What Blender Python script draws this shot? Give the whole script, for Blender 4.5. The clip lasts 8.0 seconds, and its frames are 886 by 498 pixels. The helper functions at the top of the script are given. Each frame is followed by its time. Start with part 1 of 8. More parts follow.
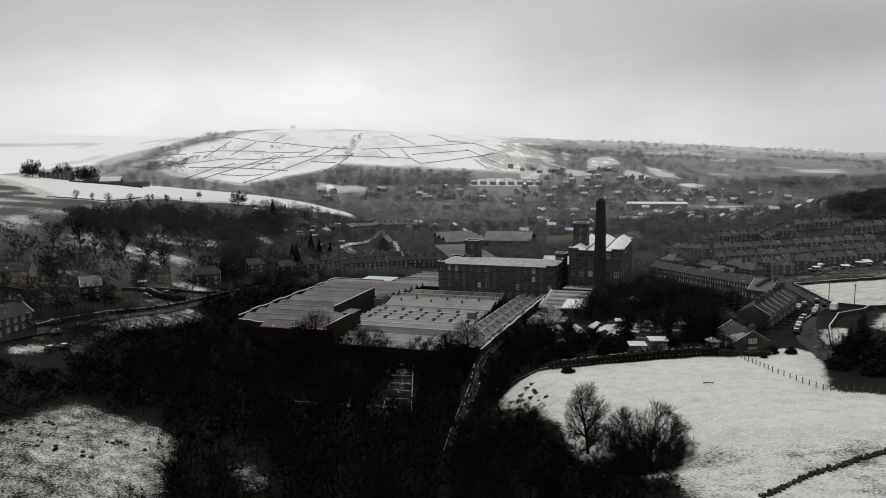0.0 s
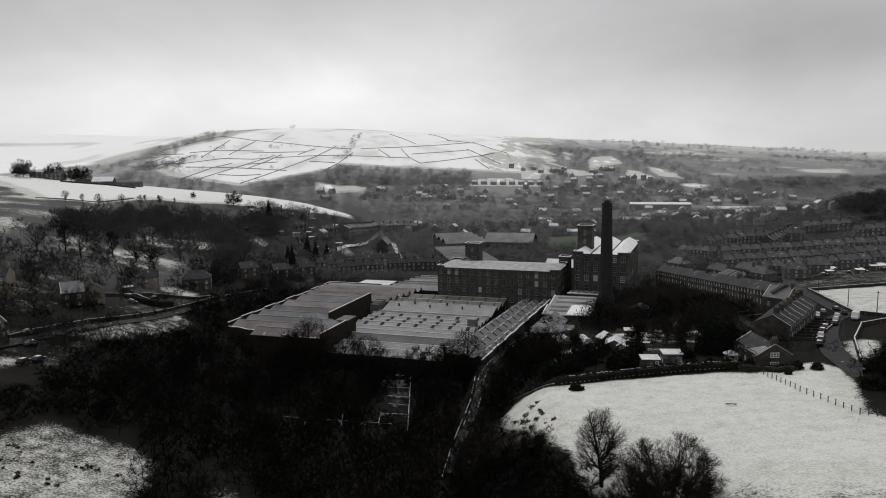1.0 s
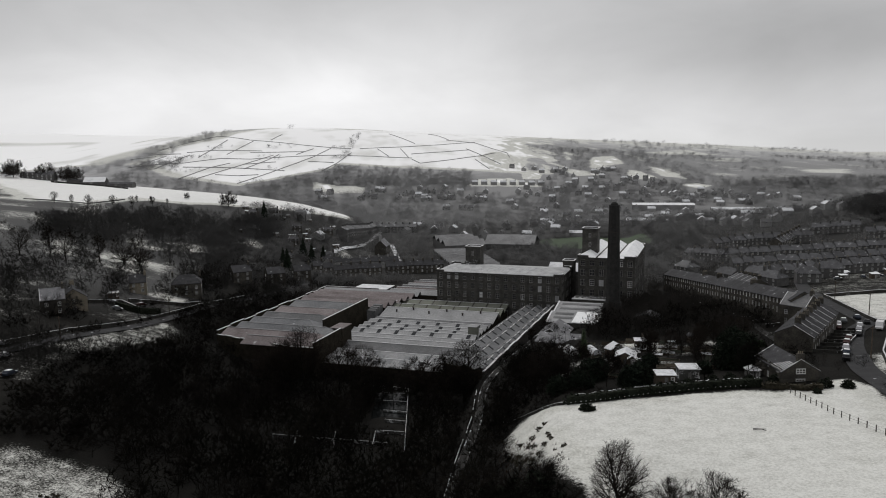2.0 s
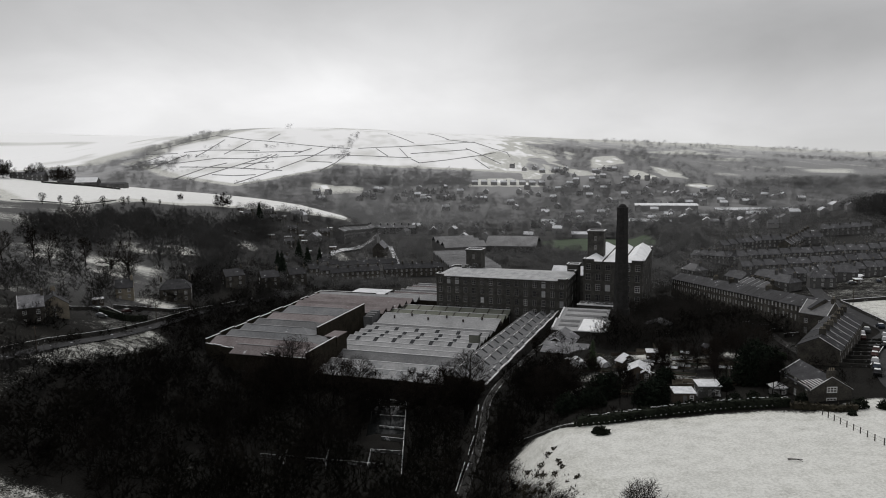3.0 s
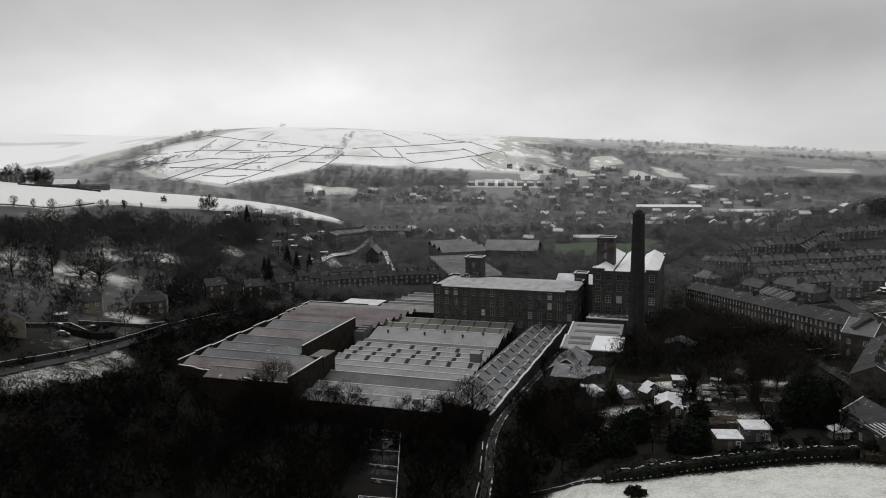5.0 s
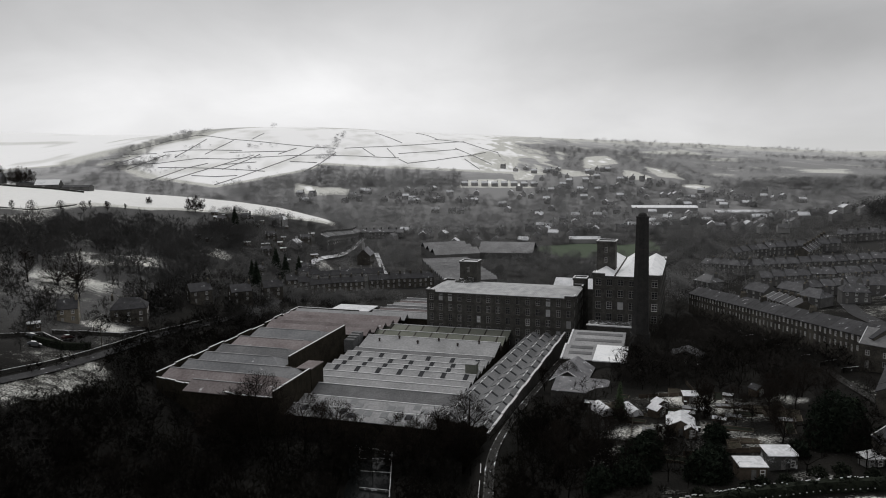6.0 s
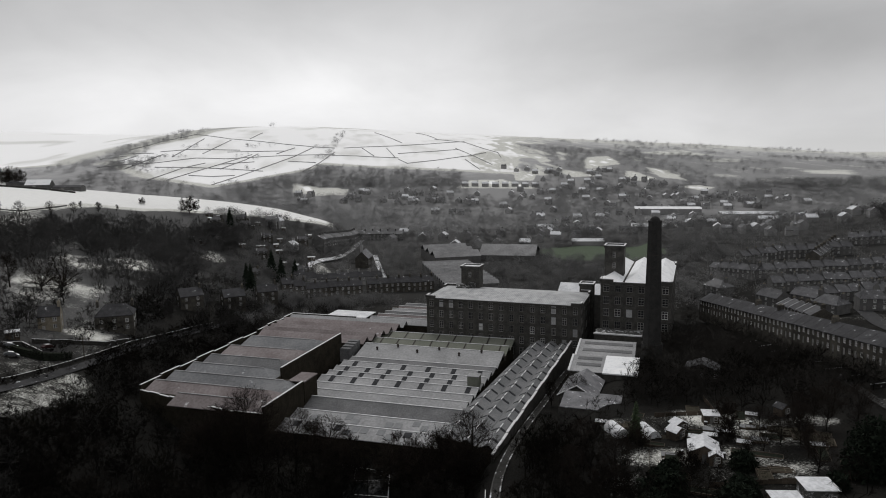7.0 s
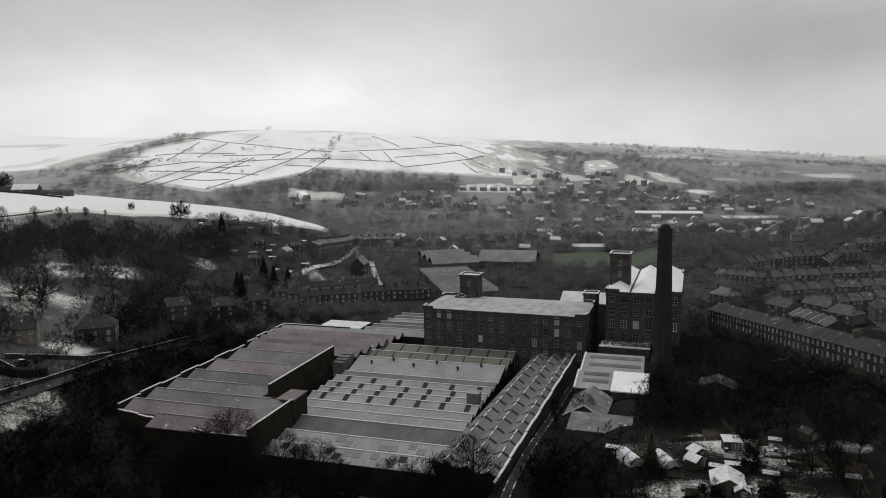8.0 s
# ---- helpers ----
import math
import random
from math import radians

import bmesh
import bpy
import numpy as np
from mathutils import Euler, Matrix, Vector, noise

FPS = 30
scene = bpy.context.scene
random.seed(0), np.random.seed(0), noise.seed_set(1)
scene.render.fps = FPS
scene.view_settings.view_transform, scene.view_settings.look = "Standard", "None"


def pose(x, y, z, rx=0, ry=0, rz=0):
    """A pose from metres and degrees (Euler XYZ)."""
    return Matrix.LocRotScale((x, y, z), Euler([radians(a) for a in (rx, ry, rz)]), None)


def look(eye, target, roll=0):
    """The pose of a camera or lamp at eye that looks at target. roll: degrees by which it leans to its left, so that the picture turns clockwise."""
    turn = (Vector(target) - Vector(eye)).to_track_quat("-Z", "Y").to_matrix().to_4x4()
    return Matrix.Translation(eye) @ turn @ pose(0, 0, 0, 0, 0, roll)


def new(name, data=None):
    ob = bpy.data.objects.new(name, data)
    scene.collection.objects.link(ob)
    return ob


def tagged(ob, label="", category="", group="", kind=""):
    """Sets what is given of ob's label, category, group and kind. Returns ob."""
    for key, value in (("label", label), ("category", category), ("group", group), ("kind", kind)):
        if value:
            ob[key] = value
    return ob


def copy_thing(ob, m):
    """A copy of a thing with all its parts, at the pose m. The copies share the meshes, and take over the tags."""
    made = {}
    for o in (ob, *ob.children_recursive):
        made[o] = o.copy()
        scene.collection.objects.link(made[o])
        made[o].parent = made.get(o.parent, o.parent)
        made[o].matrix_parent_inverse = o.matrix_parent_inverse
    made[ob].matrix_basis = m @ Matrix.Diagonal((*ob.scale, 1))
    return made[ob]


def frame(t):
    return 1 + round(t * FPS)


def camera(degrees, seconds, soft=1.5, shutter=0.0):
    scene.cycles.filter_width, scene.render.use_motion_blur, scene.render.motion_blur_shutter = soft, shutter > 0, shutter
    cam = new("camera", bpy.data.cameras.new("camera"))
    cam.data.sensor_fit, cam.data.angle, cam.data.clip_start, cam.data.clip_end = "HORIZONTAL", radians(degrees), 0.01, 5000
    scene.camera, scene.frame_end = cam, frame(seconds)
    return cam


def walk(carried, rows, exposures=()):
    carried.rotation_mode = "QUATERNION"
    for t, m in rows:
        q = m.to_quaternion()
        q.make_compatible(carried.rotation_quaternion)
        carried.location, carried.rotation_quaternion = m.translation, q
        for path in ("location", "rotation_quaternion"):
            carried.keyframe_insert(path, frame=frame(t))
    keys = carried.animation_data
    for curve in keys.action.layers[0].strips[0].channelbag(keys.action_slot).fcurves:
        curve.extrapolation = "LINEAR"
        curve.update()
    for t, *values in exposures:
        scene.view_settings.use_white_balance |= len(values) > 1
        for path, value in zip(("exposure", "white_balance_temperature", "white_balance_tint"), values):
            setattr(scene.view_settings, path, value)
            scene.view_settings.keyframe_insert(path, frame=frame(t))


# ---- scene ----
cam = camera(64.0, 8.0, soft=1.0)
PATH = [
    (0, (-83.984, -338.567, 79.992), (-83.923, -336.586, 79.722), -0.9),
    (0.5, (-83.509, -331.843, 79.995), (-83.45, -329.862, 79.724), -0.8),
    (1, (-83.083, -325.142, 79.992), (-83.023, -323.161, 79.721), -0.9),
    (1.5, (-82.765, -318.504, 79.978), (-82.705, -316.523, 79.707), -0.9),
    (3, (-82.227, -298.842, 79.913), (-82.165, -296.862, 79.641), -0.9),
    (3.5, (-82.185, -292.419, 79.912), (-82.123, -290.438, 79.64), -0.9),
    (4, (-82.168, -286.11, 79.942), (-82.105, -284.13, 79.67), -0.9),
    (4.5, (-82.165, -279.885, 79.979), (-82.1, -277.905, 79.707), -0.9),
    (6, (-82.157, -261.301, 80.098), (-82.062, -259.322, 79.825), -0.9),
    (6.5, (-82.092, -255.06, 80.112), (-81.996, -253.081, 79.839), -0.8),
    (7, (-81.953, -248.781, 80.116), (-81.857, -246.802, 79.843), -0.8),
    (7.5, (-81.711, -242.497, 80.123), (-81.614, -240.518, 79.855), -0.8),
    (8, (-81.403, -236.257, 80.133), (-81.3, -234.278, 79.87), -0.8),
]
walk(cam, [(t, look(eye, target, roll)) for t, eye, target, roll in PATH])

# ---- light: overcast winter sky, thin cloud brightest low over the valley ----
SUN_AZ, SUN_EL = radians(8), radians(52)      # azimuth to the left of +y
world = bpy.data.worlds.new("world")
scene.world = world
world.use_nodes = True
wn, wl = world.node_tree.nodes, world.node_tree.links
wn.clear()


def wnode(kind, **values):
    n = wn.new(kind)
    for key, value in values.items():
        n.inputs[key].default_value = value
    return n


w_out = wn.new("ShaderNodeOutputWorld")
w_sky = wn.new("ShaderNodeTexSky")
w_sky.sky_type, w_sky.sun_disc = "NISHITA", False
w_sky.sun_elevation, w_sky.sun_rotation = SUN_EL, -SUN_AZ
w_sky.air_density, w_sky.dust_density = 1.0, 4.0
w_skybg = wnode("ShaderNodeBackground", Strength=0.05)
wl.new(w_sky.outputs[0], w_skybg.inputs[0])
w_co = wn.new("ShaderNodeTexCoord")
w_map = wn.new("ShaderNodeMapping")
w_map.inputs["Scale"].default_value = (1.0, 1.0, 2.2)
wl.new(w_co.outputs["Generated"], w_map.inputs[0])
w_noise = wnode("ShaderNodeTexNoise", Scale=4.2, Detail=6.0, Roughness=0.52, Distortion=0.35)
wl.new(w_map.outputs[0], w_noise.inputs["Vector"])
w_sep = wn.new("ShaderNodeSeparateXYZ")
wl.new(w_co.outputs["Generated"], w_sep.inputs[0])


def wmath(op, *values):
    n = wn.new("ShaderNodeMath")
    n.operation = op
    for k, v in enumerate(values):
        if isinstance(v, (int, float)):
            n.inputs[k].default_value = v
        else:
            wl.new(v, n.inputs[k])
    return n.outputs[0]


def cloud_bank(x, y, z, rx, ry, rz):
    """A soft mass of cloud round one direction: 1 in its middle, 0 far from it."""
    total = None
    for axis, c, r in (("X", x, rx), ("Y", y, ry), ("Z", z, rz)):
        d = wmath("MULTIPLY", wmath("SUBTRACT", w_sep.outputs[axis], c), 1.0 / r)
        total = wmath("MULTIPLY_ADD", d, d, total if total is not None else 0.0)
    return wmath("POWER", 2.718, wmath("MULTIPLY", total, -1.0))


# height above the horizon: pale low cloud, greyer deck above
w_low = wn.new("ShaderNodeValToRGB")
ramp_stops = w_low.color_ramp
ramp_stops.elements[0].position, ramp_stops.elements[0].color = 0.0, (0.76, 0.76, 0.76, 1)
ramp_stops.elements[1].position, ramp_stops.elements[1].color = 1.0, (0.50, 0.50, 0.515, 1)
for at, lum in ((0.035, 0.74), (0.075, 0.69), (0.13, 0.60), (0.20, 0.545), (0.4, 0.53)):
    e = ramp_stops.elements.new(at)
    e.color = (lum, lum, lum * 1.012, 1)
wl.new(w_sep.outputs["Z"], w_low.inputs[0])
# the glow of the hidden sun low over the hill, and a darker deck of cloud beside it
w_sum = wmath("MULTIPLY_ADD", cloud_bank(-0.16, 0.98, 0.085, 0.34, 0.7, 0.07), 0.36, 1.0)
w_sum = wmath("MULTIPLY_ADD", cloud_bank(-0.05, 0.98, 0.16, 0.30, 0.7, 0.06), 0.10, w_sum)
w_sum = wmath("MULTIPLY_ADD", cloud_bank(0.46, 0.88, 0.125, 0.28, 0.7, 0.055), -0.30, w_sum)
w_sum = wmath("MULTIPLY_ADD", cloud_bank(0.60, 0.80, 0.03, 0.22, 0.7, 0.07), -0.10, w_sum)
w_cl = wn.new("ShaderNodeMapRange")
w_cl.inputs[1].default_value, w_cl.inputs[2].default_value = 0.3, 0.7
w_cl.inputs[3].default_value, w_cl.inputs[4].default_value = 0.90, 1.09
wl.new(w_noise.outputs[0], w_cl.inputs[0])
w_mul = wn.new("ShaderNodeMath")
w_mul.operation = "MULTIPLY"
wl.new(w_sum, w_mul.inputs[0])
wl.new(w_cl.outputs[0], w_mul.inputs[1])
w_cloud = wnode("ShaderNodeBackground")
wl.new(w_low.outputs[0], w_cloud.inputs[0])
wl.new(w_mul.outputs[0], w_cloud.inputs[1])
w_mix = wnode("ShaderNodeMixShader", Fac=0.96)
wl.new(w_skybg.outputs[0], w_mix.inputs[1])
wl.new(w_cloud.outputs[0], w_mix.inputs[2])
wl.new(w_mix.outputs[0], w_out.inputs[0])

sun = new("sun", bpy.data.lights.new("sun", "SUN"))
sun.data.energy, sun.data.angle, sun.data.color = 1.35, radians(40), (1.0, 0.985, 0.96)
sun.matrix_world = look((-math.sin(SUN_AZ) * 400, math.cos(SUN_AZ) * 400, math.tan(SUN_EL) * 400), (0, 0, 0))


# ---- materials ----
def material(name, stops, scale=1.0, rough=0.85, bump_by=0.0, metal=0.0, fine=6.0, snow=None, snow_scale=0.6, stripes=None, spread=0.0, spec=0.12, up=False):
    """A weathered surface: colours mixed by two scales of noise, a relief, and snow lying in patches of its own (snow: how much, 0 to 1)."""
    m = bpy.data.materials.new(name)
    m.use_nodes = True
    n, l = m.node_tree.nodes, m.node_tree.links
    b = n["Principled BSDF"]
    b.inputs["Roughness"].default_value, b.inputs["Metallic"].default_value = rough, metal
    b.inputs["Specular IOR Level"].default_value = spec
    co = n.new("ShaderNodeTexCoord")
    info = n.new("ShaderNodeObjectInfo")
    shift = n.new("ShaderNodeVectorMath")
    shift.operation = "MULTIPLY_ADD"
    shift.inputs[1].default_value = (37.0, 11.0, 23.0)
    l.new(info.outputs["Random"], shift.inputs[0])
    l.new(co.outputs["Object"], shift.inputs[2])
    big = n.new("ShaderNodeTexNoise")
    big.inputs["Scale"].default_value, big.inputs["Detail"].default_value = scale, 5.0
    l.new(shift.outputs[0], big.inputs["Vector"])
    small = n.new("ShaderNodeTexNoise")
    small.inputs["Scale"].default_value, small.inputs["Detail"].default_value = scale * fine, 3.0
    l.new(shift.outputs[0], small.inputs["Vector"])
    mix = n.new("ShaderNodeMath")
    mix.operation = "MULTIPLY_ADD"
    mix.inputs[1].default_value = 0.45
    half = n.new("ShaderNodeMath")
    half.operation = "MULTIPLY"
    half.inputs[1].default_value = 0.55
    l.new(big.outputs[0], half.inputs[0])
    l.new(small.outputs[0], mix.inputs[0])
    l.new(half.outputs[0], mix.inputs[2])
    ramp_n = n.new("ShaderNodeValToRGB")
    el = ramp_n.color_ramp.elements
    el[0].position, el[1].position = 0.34, 0.66
    el[0].color, el[1].color = (*stops[0], 1), (*stops[-1], 1)
    for k, c in enumerate(stops[1:-1]):
        e = el.new(0.34 + 0.32 * (k + 1) / (len(stops) - 1))
        e.color = (*c, 1)
    l.new(mix.outputs[0], ramp_n.inputs[0])
    colour = ramp_n.outputs[0]
    if spread:
        hsv = n.new("ShaderNodeHueSaturation")
        mr = n.new("ShaderNodeMapRange")
        mr.inputs[3].default_value, mr.inputs[4].default_value = 1 - spread, 1 + spread
        l.new(info.outputs["Random"], mr.inputs[0])
        l.new(mr.outputs[0], hsv.inputs["Value"])
        l.new(colour, hsv.inputs["Color"])
        colour = hsv.outputs[0]
    height = mix.outputs[0]
    if stripes:
        wave = n.new("ShaderNodeTexWave")
        wave.bands_direction = stripes[0]
        wave.inputs["Scale"].default_value, wave.inputs["Distortion"].default_value = stripes[1], 0.6
        wave.inputs["Detail"].default_value = 1.0
        l.new(co.outputs["Object"], wave.inputs["Vector"])
        dark = n.new("ShaderNodeMixRGB")
        dark.blend_type = "MULTIPLY"
        dark.inputs[0].default_value = stripes[2]
        l.new(colour, dark.inputs[1])
        l.new(wave.outputs[0], dark.inputs[2])
        colour = dark.outputs[0]
    if snow is not None:
        patch = n.new("ShaderNodeTexNoise")
        patch.inputs["Scale"].default_value, patch.inputs["Detail"].default_value = snow_scale, 7.0
        patch.inputs["Roughness"].default_value = 0.62
        l.new(shift.outputs[0], patch.inputs["Vector"])
        cut = n.new("ShaderNodeMapRange")
        cut.interpolation_type = "SMOOTHSTEP"
        middle = 0.72 - 0.44 * snow
        cut.inputs[1].default_value, cut.inputs[2].default_value = middle - 0.07, middle + 0.07
        l.new(patch.outputs[0], cut.inputs[0])
        white = n.new("ShaderNodeMixRGB")
        white.inputs[2].default_value = (0.74, 0.75, 0.77, 1)
        l.new(cut.outputs[0], white.inputs[0])
        l.new(colour, white.inputs[1])
        colour = white.outputs[0]
    l.new(colour, b.inputs["Base Color"])
    if up:
        # fine twigs catch the sky as one soft mass
        lit = n.new("ShaderNodeCombineXYZ")
        for k, v in enumerate((0.0, -0.18, 0.98)):
            lit.inputs[k].default_value = v
        l.new(lit.outputs[0], b.inputs["Normal"])
    if bump_by:
        bp = n.new("ShaderNodeBump")
        bp.inputs["Strength"].default_value, bp.inputs["Distance"].default_value = 0.6, bump_by
        l.new(height, bp.inputs["Height"])
        l.new(bp.outputs[0], b.inputs["Normal"])
    return m


def ground_material():
    """Thin snow on grass where the sheet's own snow cover says so, dark litter and heath elsewhere."""
    m = bpy.data.materials.new("snowy_ground")
    m.use_nodes = True
    n, l = m.node_tree.nodes, m.node_tree.links
    b = n["Principled BSDF"]
    b.inputs["Roughness"].default_value = 0.9
    b.inputs["Specular IOR Level"].default_value = 0.04
    co = n.new("ShaderNodeTexCoord")

    def noise_at(scale, detail=6.0, rough=0.6):
        t = n.new("ShaderNodeTexNoise")
        t.inputs["Scale"].default_value, t.inputs["Detail"].default_value, t.inputs["Roughness"].default_value = scale, detail, rough
        l.new(co.outputs["Object"], t.inputs["Vector"])
        return t.outputs[0]

    def math_node(op, a, c, third=None):
        t = n.new("ShaderNodeMath")
        t.operation = op
        for k, v in enumerate((a, c, third)):
            if v is None:
                continue
            if isinstance(v, (int, float)):
                t.inputs[k].default_value = v
            else:
                l.new(v, t.inputs[k])
        return t.outputs[0]

    def ramp_of(v, lo, hi, c0, c1):
        t = n.new("ShaderNodeValToRGB")
        t.color_ramp.elements[0].position, t.color_ramp.elements[1].position = lo, hi
        t.color_ramp.elements[0].color, t.color_ramp.elements[1].color = (*c0, 1), (*c1, 1)
        l.new(v, t.inputs[0])
        return t.outputs[0]

    cover = n.new("ShaderNodeAttribute")
    cover.attribute_name = "snow"
    wide, mid, tuft = noise_at(0.045), noise_at(0.3), noise_at(2.2, 8.0, 0.72)
    spread_n = math_node("ADD", math_node("MULTIPLY", wide, 0.22), math_node("ADD", math_node("MULTIPLY", mid, 0.26), math_node("MULTIPLY", tuft, 0.52)))
    lifted = math_node("ADD", cover.outputs["Fac"], math_node("MULTIPLY_ADD", spread_n, 1.5, -0.75))
    fac = n.new("ShaderNodeMapRange")
    fac.interpolation_type = "SMOOTHSTEP"
    fac.inputs[1].default_value, fac.inputs[2].default_value = 0.36, 0.64
    l.new(lifted, fac.inputs[0])
    # vignette darkening of the foreground is put into this litter colour
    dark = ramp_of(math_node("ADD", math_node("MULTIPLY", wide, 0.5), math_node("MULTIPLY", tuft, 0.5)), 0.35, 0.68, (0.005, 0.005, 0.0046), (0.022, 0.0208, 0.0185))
    snow_c = ramp_of(math_node("ADD", math_node("MULTIPLY", tuft, 0.7), math_node("MULTIPLY", mid, 0.3)), 0.32, 0.56, (0.30, 0.30, 0.268), (0.645, 0.645, 0.61))
    deep = n.new("ShaderNodeMapRange")
    deep.inputs[1].default_value, deep.inputs[2].default_value = 1.02, 1.2
    l.new(cover.outputs["Fac"], deep.inputs[0])
    fresh = n.new("ShaderNodeMixRGB")
    fresh.inputs[2].default_value = (0.93, 0.93, 0.93, 1)
    l.new(deep.outputs[0], fresh.inputs[0])
    l.new(snow_c, fresh.inputs[1])
    # grey of distance haze put into the rough grass beyond the near woods
    haze_tint = n.new("ShaderNodeAttribute")
    haze_tint.attribute_name = "haze_tint"
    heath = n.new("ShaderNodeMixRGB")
    l.new(haze_tint.outputs["Fac"], heath.inputs[0])
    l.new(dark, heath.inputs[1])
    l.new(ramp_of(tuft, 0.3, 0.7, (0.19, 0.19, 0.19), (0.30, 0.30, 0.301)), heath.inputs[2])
    # paler haze in the colour of the hills' moor grass
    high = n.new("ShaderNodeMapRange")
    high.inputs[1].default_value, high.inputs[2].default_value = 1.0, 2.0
    l.new(haze_tint.outputs["Fac"], high.inputs[0])
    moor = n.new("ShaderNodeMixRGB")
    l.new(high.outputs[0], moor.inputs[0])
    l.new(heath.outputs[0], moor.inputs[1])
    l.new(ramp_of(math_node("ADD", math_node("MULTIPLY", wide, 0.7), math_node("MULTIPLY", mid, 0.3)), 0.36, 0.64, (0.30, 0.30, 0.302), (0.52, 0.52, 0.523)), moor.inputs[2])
    mixer = n.new("ShaderNodeMixRGB")
    l.new(fac.outputs[0], mixer.inputs[0])
    l.new(moor.outputs[0], mixer.inputs[1])
    l.new(fresh.outputs[0], mixer.inputs[2])
    green = n.new("ShaderNodeAttribute")
    green.attribute_name = "green"
    turf = n.new("ShaderNodeMixRGB")
    turf.inputs[2].default_value = (0.082, 0.104, 0.072, 1)
    l.new(green.outputs["Fac"], turf.inputs[0])
    l.new(mixer.outputs[0], turf.inputs[1])
    l.new(turf.outputs[0], b.inputs["Base Color"])
    bp = n.new("ShaderNodeBump")
    bp.inputs["Strength"].default_value, bp.inputs["Distance"].default_value = 0.7, 0.35
    l.new(spread_n, bp.inputs["Height"])
    l.new(bp.outputs[0], b.inputs["Normal"])
    return m


GROUND = ground_material()
SNOW = material("lying_snow", [(0.60, 0.61, 0.63), (0.76, 0.77, 0.78), (0.82, 0.82, 0.82)], 0.25, 0.9, 0.06)
ROOF_SNOW = material("snow_on_roof", [(0.42, 0.43, 0.44), (0.62, 0.63, 0.65), (0.74, 0.74, 0.75)], 0.18, 0.9, 0.06, fine=9)
MILL_SNOW = material("wind_streaked_snow_on_slate", [(0.26, 0.265, 0.27), (0.41, 0.415, 0.42), (0.54, 0.54, 0.545)], 0.35, 0.9, 0.05, fine=7, stripes=("X", 0.45, 0.22))
SOOT = material("soot_black_gritstone", [(0.032, 0.031, 0.029), (0.062, 0.060, 0.056), (0.10, 0.096, 0.088)], 0.5, 0.9, 0.05, fine=7)
CHIMNEY = material("sooted_chimney_stone", [(0.018, 0.018, 0.018), (0.042, 0.041, 0.0395)], 0.6, 0.9, 0.05)
STONE = material("weathered_gritstone", [(0.030, 0.0283, 0.0254), (0.060, 0.0558, 0.0492), (0.098, 0.09, 0.076)], 0.5, 0.9, 0.04, spread=0.25)
PALE_STONE = material("buff_sandstone", [(0.13, 0.12, 0.095), (0.24, 0.21, 0.165)], 0.5, 0.9, 0.04, spread=0.15)
BROWN_WALL = material("brown_rubble_wall", [(0.016, 0.014, 0.011), (0.042, 0.037, 0.028)], 0.4, 0.95, 0.06, spec=0.05)
COPING = material("snow_on_coping", [(0.48, 0.485, 0.49), (0.70, 0.70, 0.71)], 1.0, 0.9)
SLATE = material("wet_slate", [(0.022, 0.022, 0.024), (0.036, 0.036, 0.039), (0.052, 0.052, 0.055)], 0.5, 0.75, 0.02, snow=0.06, snow_scale=0.5, spread=0.2)
SLATE_SNOW = material("slate_with_thin_snow", [(0.085, 0.085, 0.09), (0.15, 0.15, 0.158), (0.21, 0.21, 0.217)], 0.4, 0.7, 0.02, fine=9, snow=0.14, snow_scale=0.6, spread=0.1)
ASBESTOS = material("thinly_snowed_cement_sheet", [(0.21, 0.212, 0.215), (0.29, 0.292, 0.296), (0.38, 0.38, 0.385)], 0.10, 0.9, 0.03, fine=14, stripes=("X", 2.2, 0.14))
ASBESTOS_DARK = material("dark_cement_sheet", [(0.11, 0.112, 0.115), (0.16, 0.161, 0.165), (0.23, 0.231, 0.235)], 0.15, 0.9, 0.03, fine=14, stripes=("Y", 1.2, 0.35))
SPAN_SHEET = material("grey_span_sheet", [(0.125, 0.127, 0.13), (0.17, 0.173, 0.177), (0.225, 0.227, 0.231)], 0.15, 0.9, 0.03, fine=14, stripes=("Y", 1.6, 0.15))
GREEN_SHEET = material("mossy_cement_sheet", [(0.12, 0.127, 0.104), (0.175, 0.181, 0.155)], 0.15, 0.9, 0.03, fine=12)
RED_SHEET = material("rusted_red_sheet", [(0.14, 0.118, 0.117), (0.195, 0.170, 0.169), (0.265, 0.24, 0.239)], 0.10, 0.9, 0.03, fine=13, stripes=("X", 1.6, 0.16), snow=0.04, snow_scale=0.25, spread=0.12)
BLUE_SHEET = material("blue_grey_sheet", [(0.14, 0.143, 0.15), (0.19, 0.194, 0.201), (0.255, 0.258, 0.263)], 0.10, 0.9, 0.03, fine=13, stripes=("X", 1.6, 0.16), snow=0.05, snow_scale=0.25, spread=0.12)
ROOFLIGHT = material("dirty_rooflight_glass", [(0.02, 0.021, 0.023), (0.045, 0.046, 0.05)], 0.8, 0.9)
PALE_LIGHT = material("frosted_rooflight", [(0.16, 0.165, 0.17), (0.23, 0.235, 0.24)], 0.6, 0.85)
GLASS = material("dark_window_glass", [(0.012, 0.013, 0.015), (0.022, 0.023, 0.026)], 1.0, 0.12)
FRAME = material("worn_white_frame", [(0.40, 0.40, 0.395), (0.60, 0.60, 0.59)], 1.5, 0.7, spread=0.3)
OLD_FRAME = material("weathered_grey_frame", [(0.13, 0.13, 0.125), (0.27, 0.265, 0.255)], 1.5, 0.8, spread=0.5)
BOARD = material("pale_window_board", [(0.30, 0.305, 0.31), (0.45, 0.455, 0.46)], 0.8, 0.8, spread=0.4)
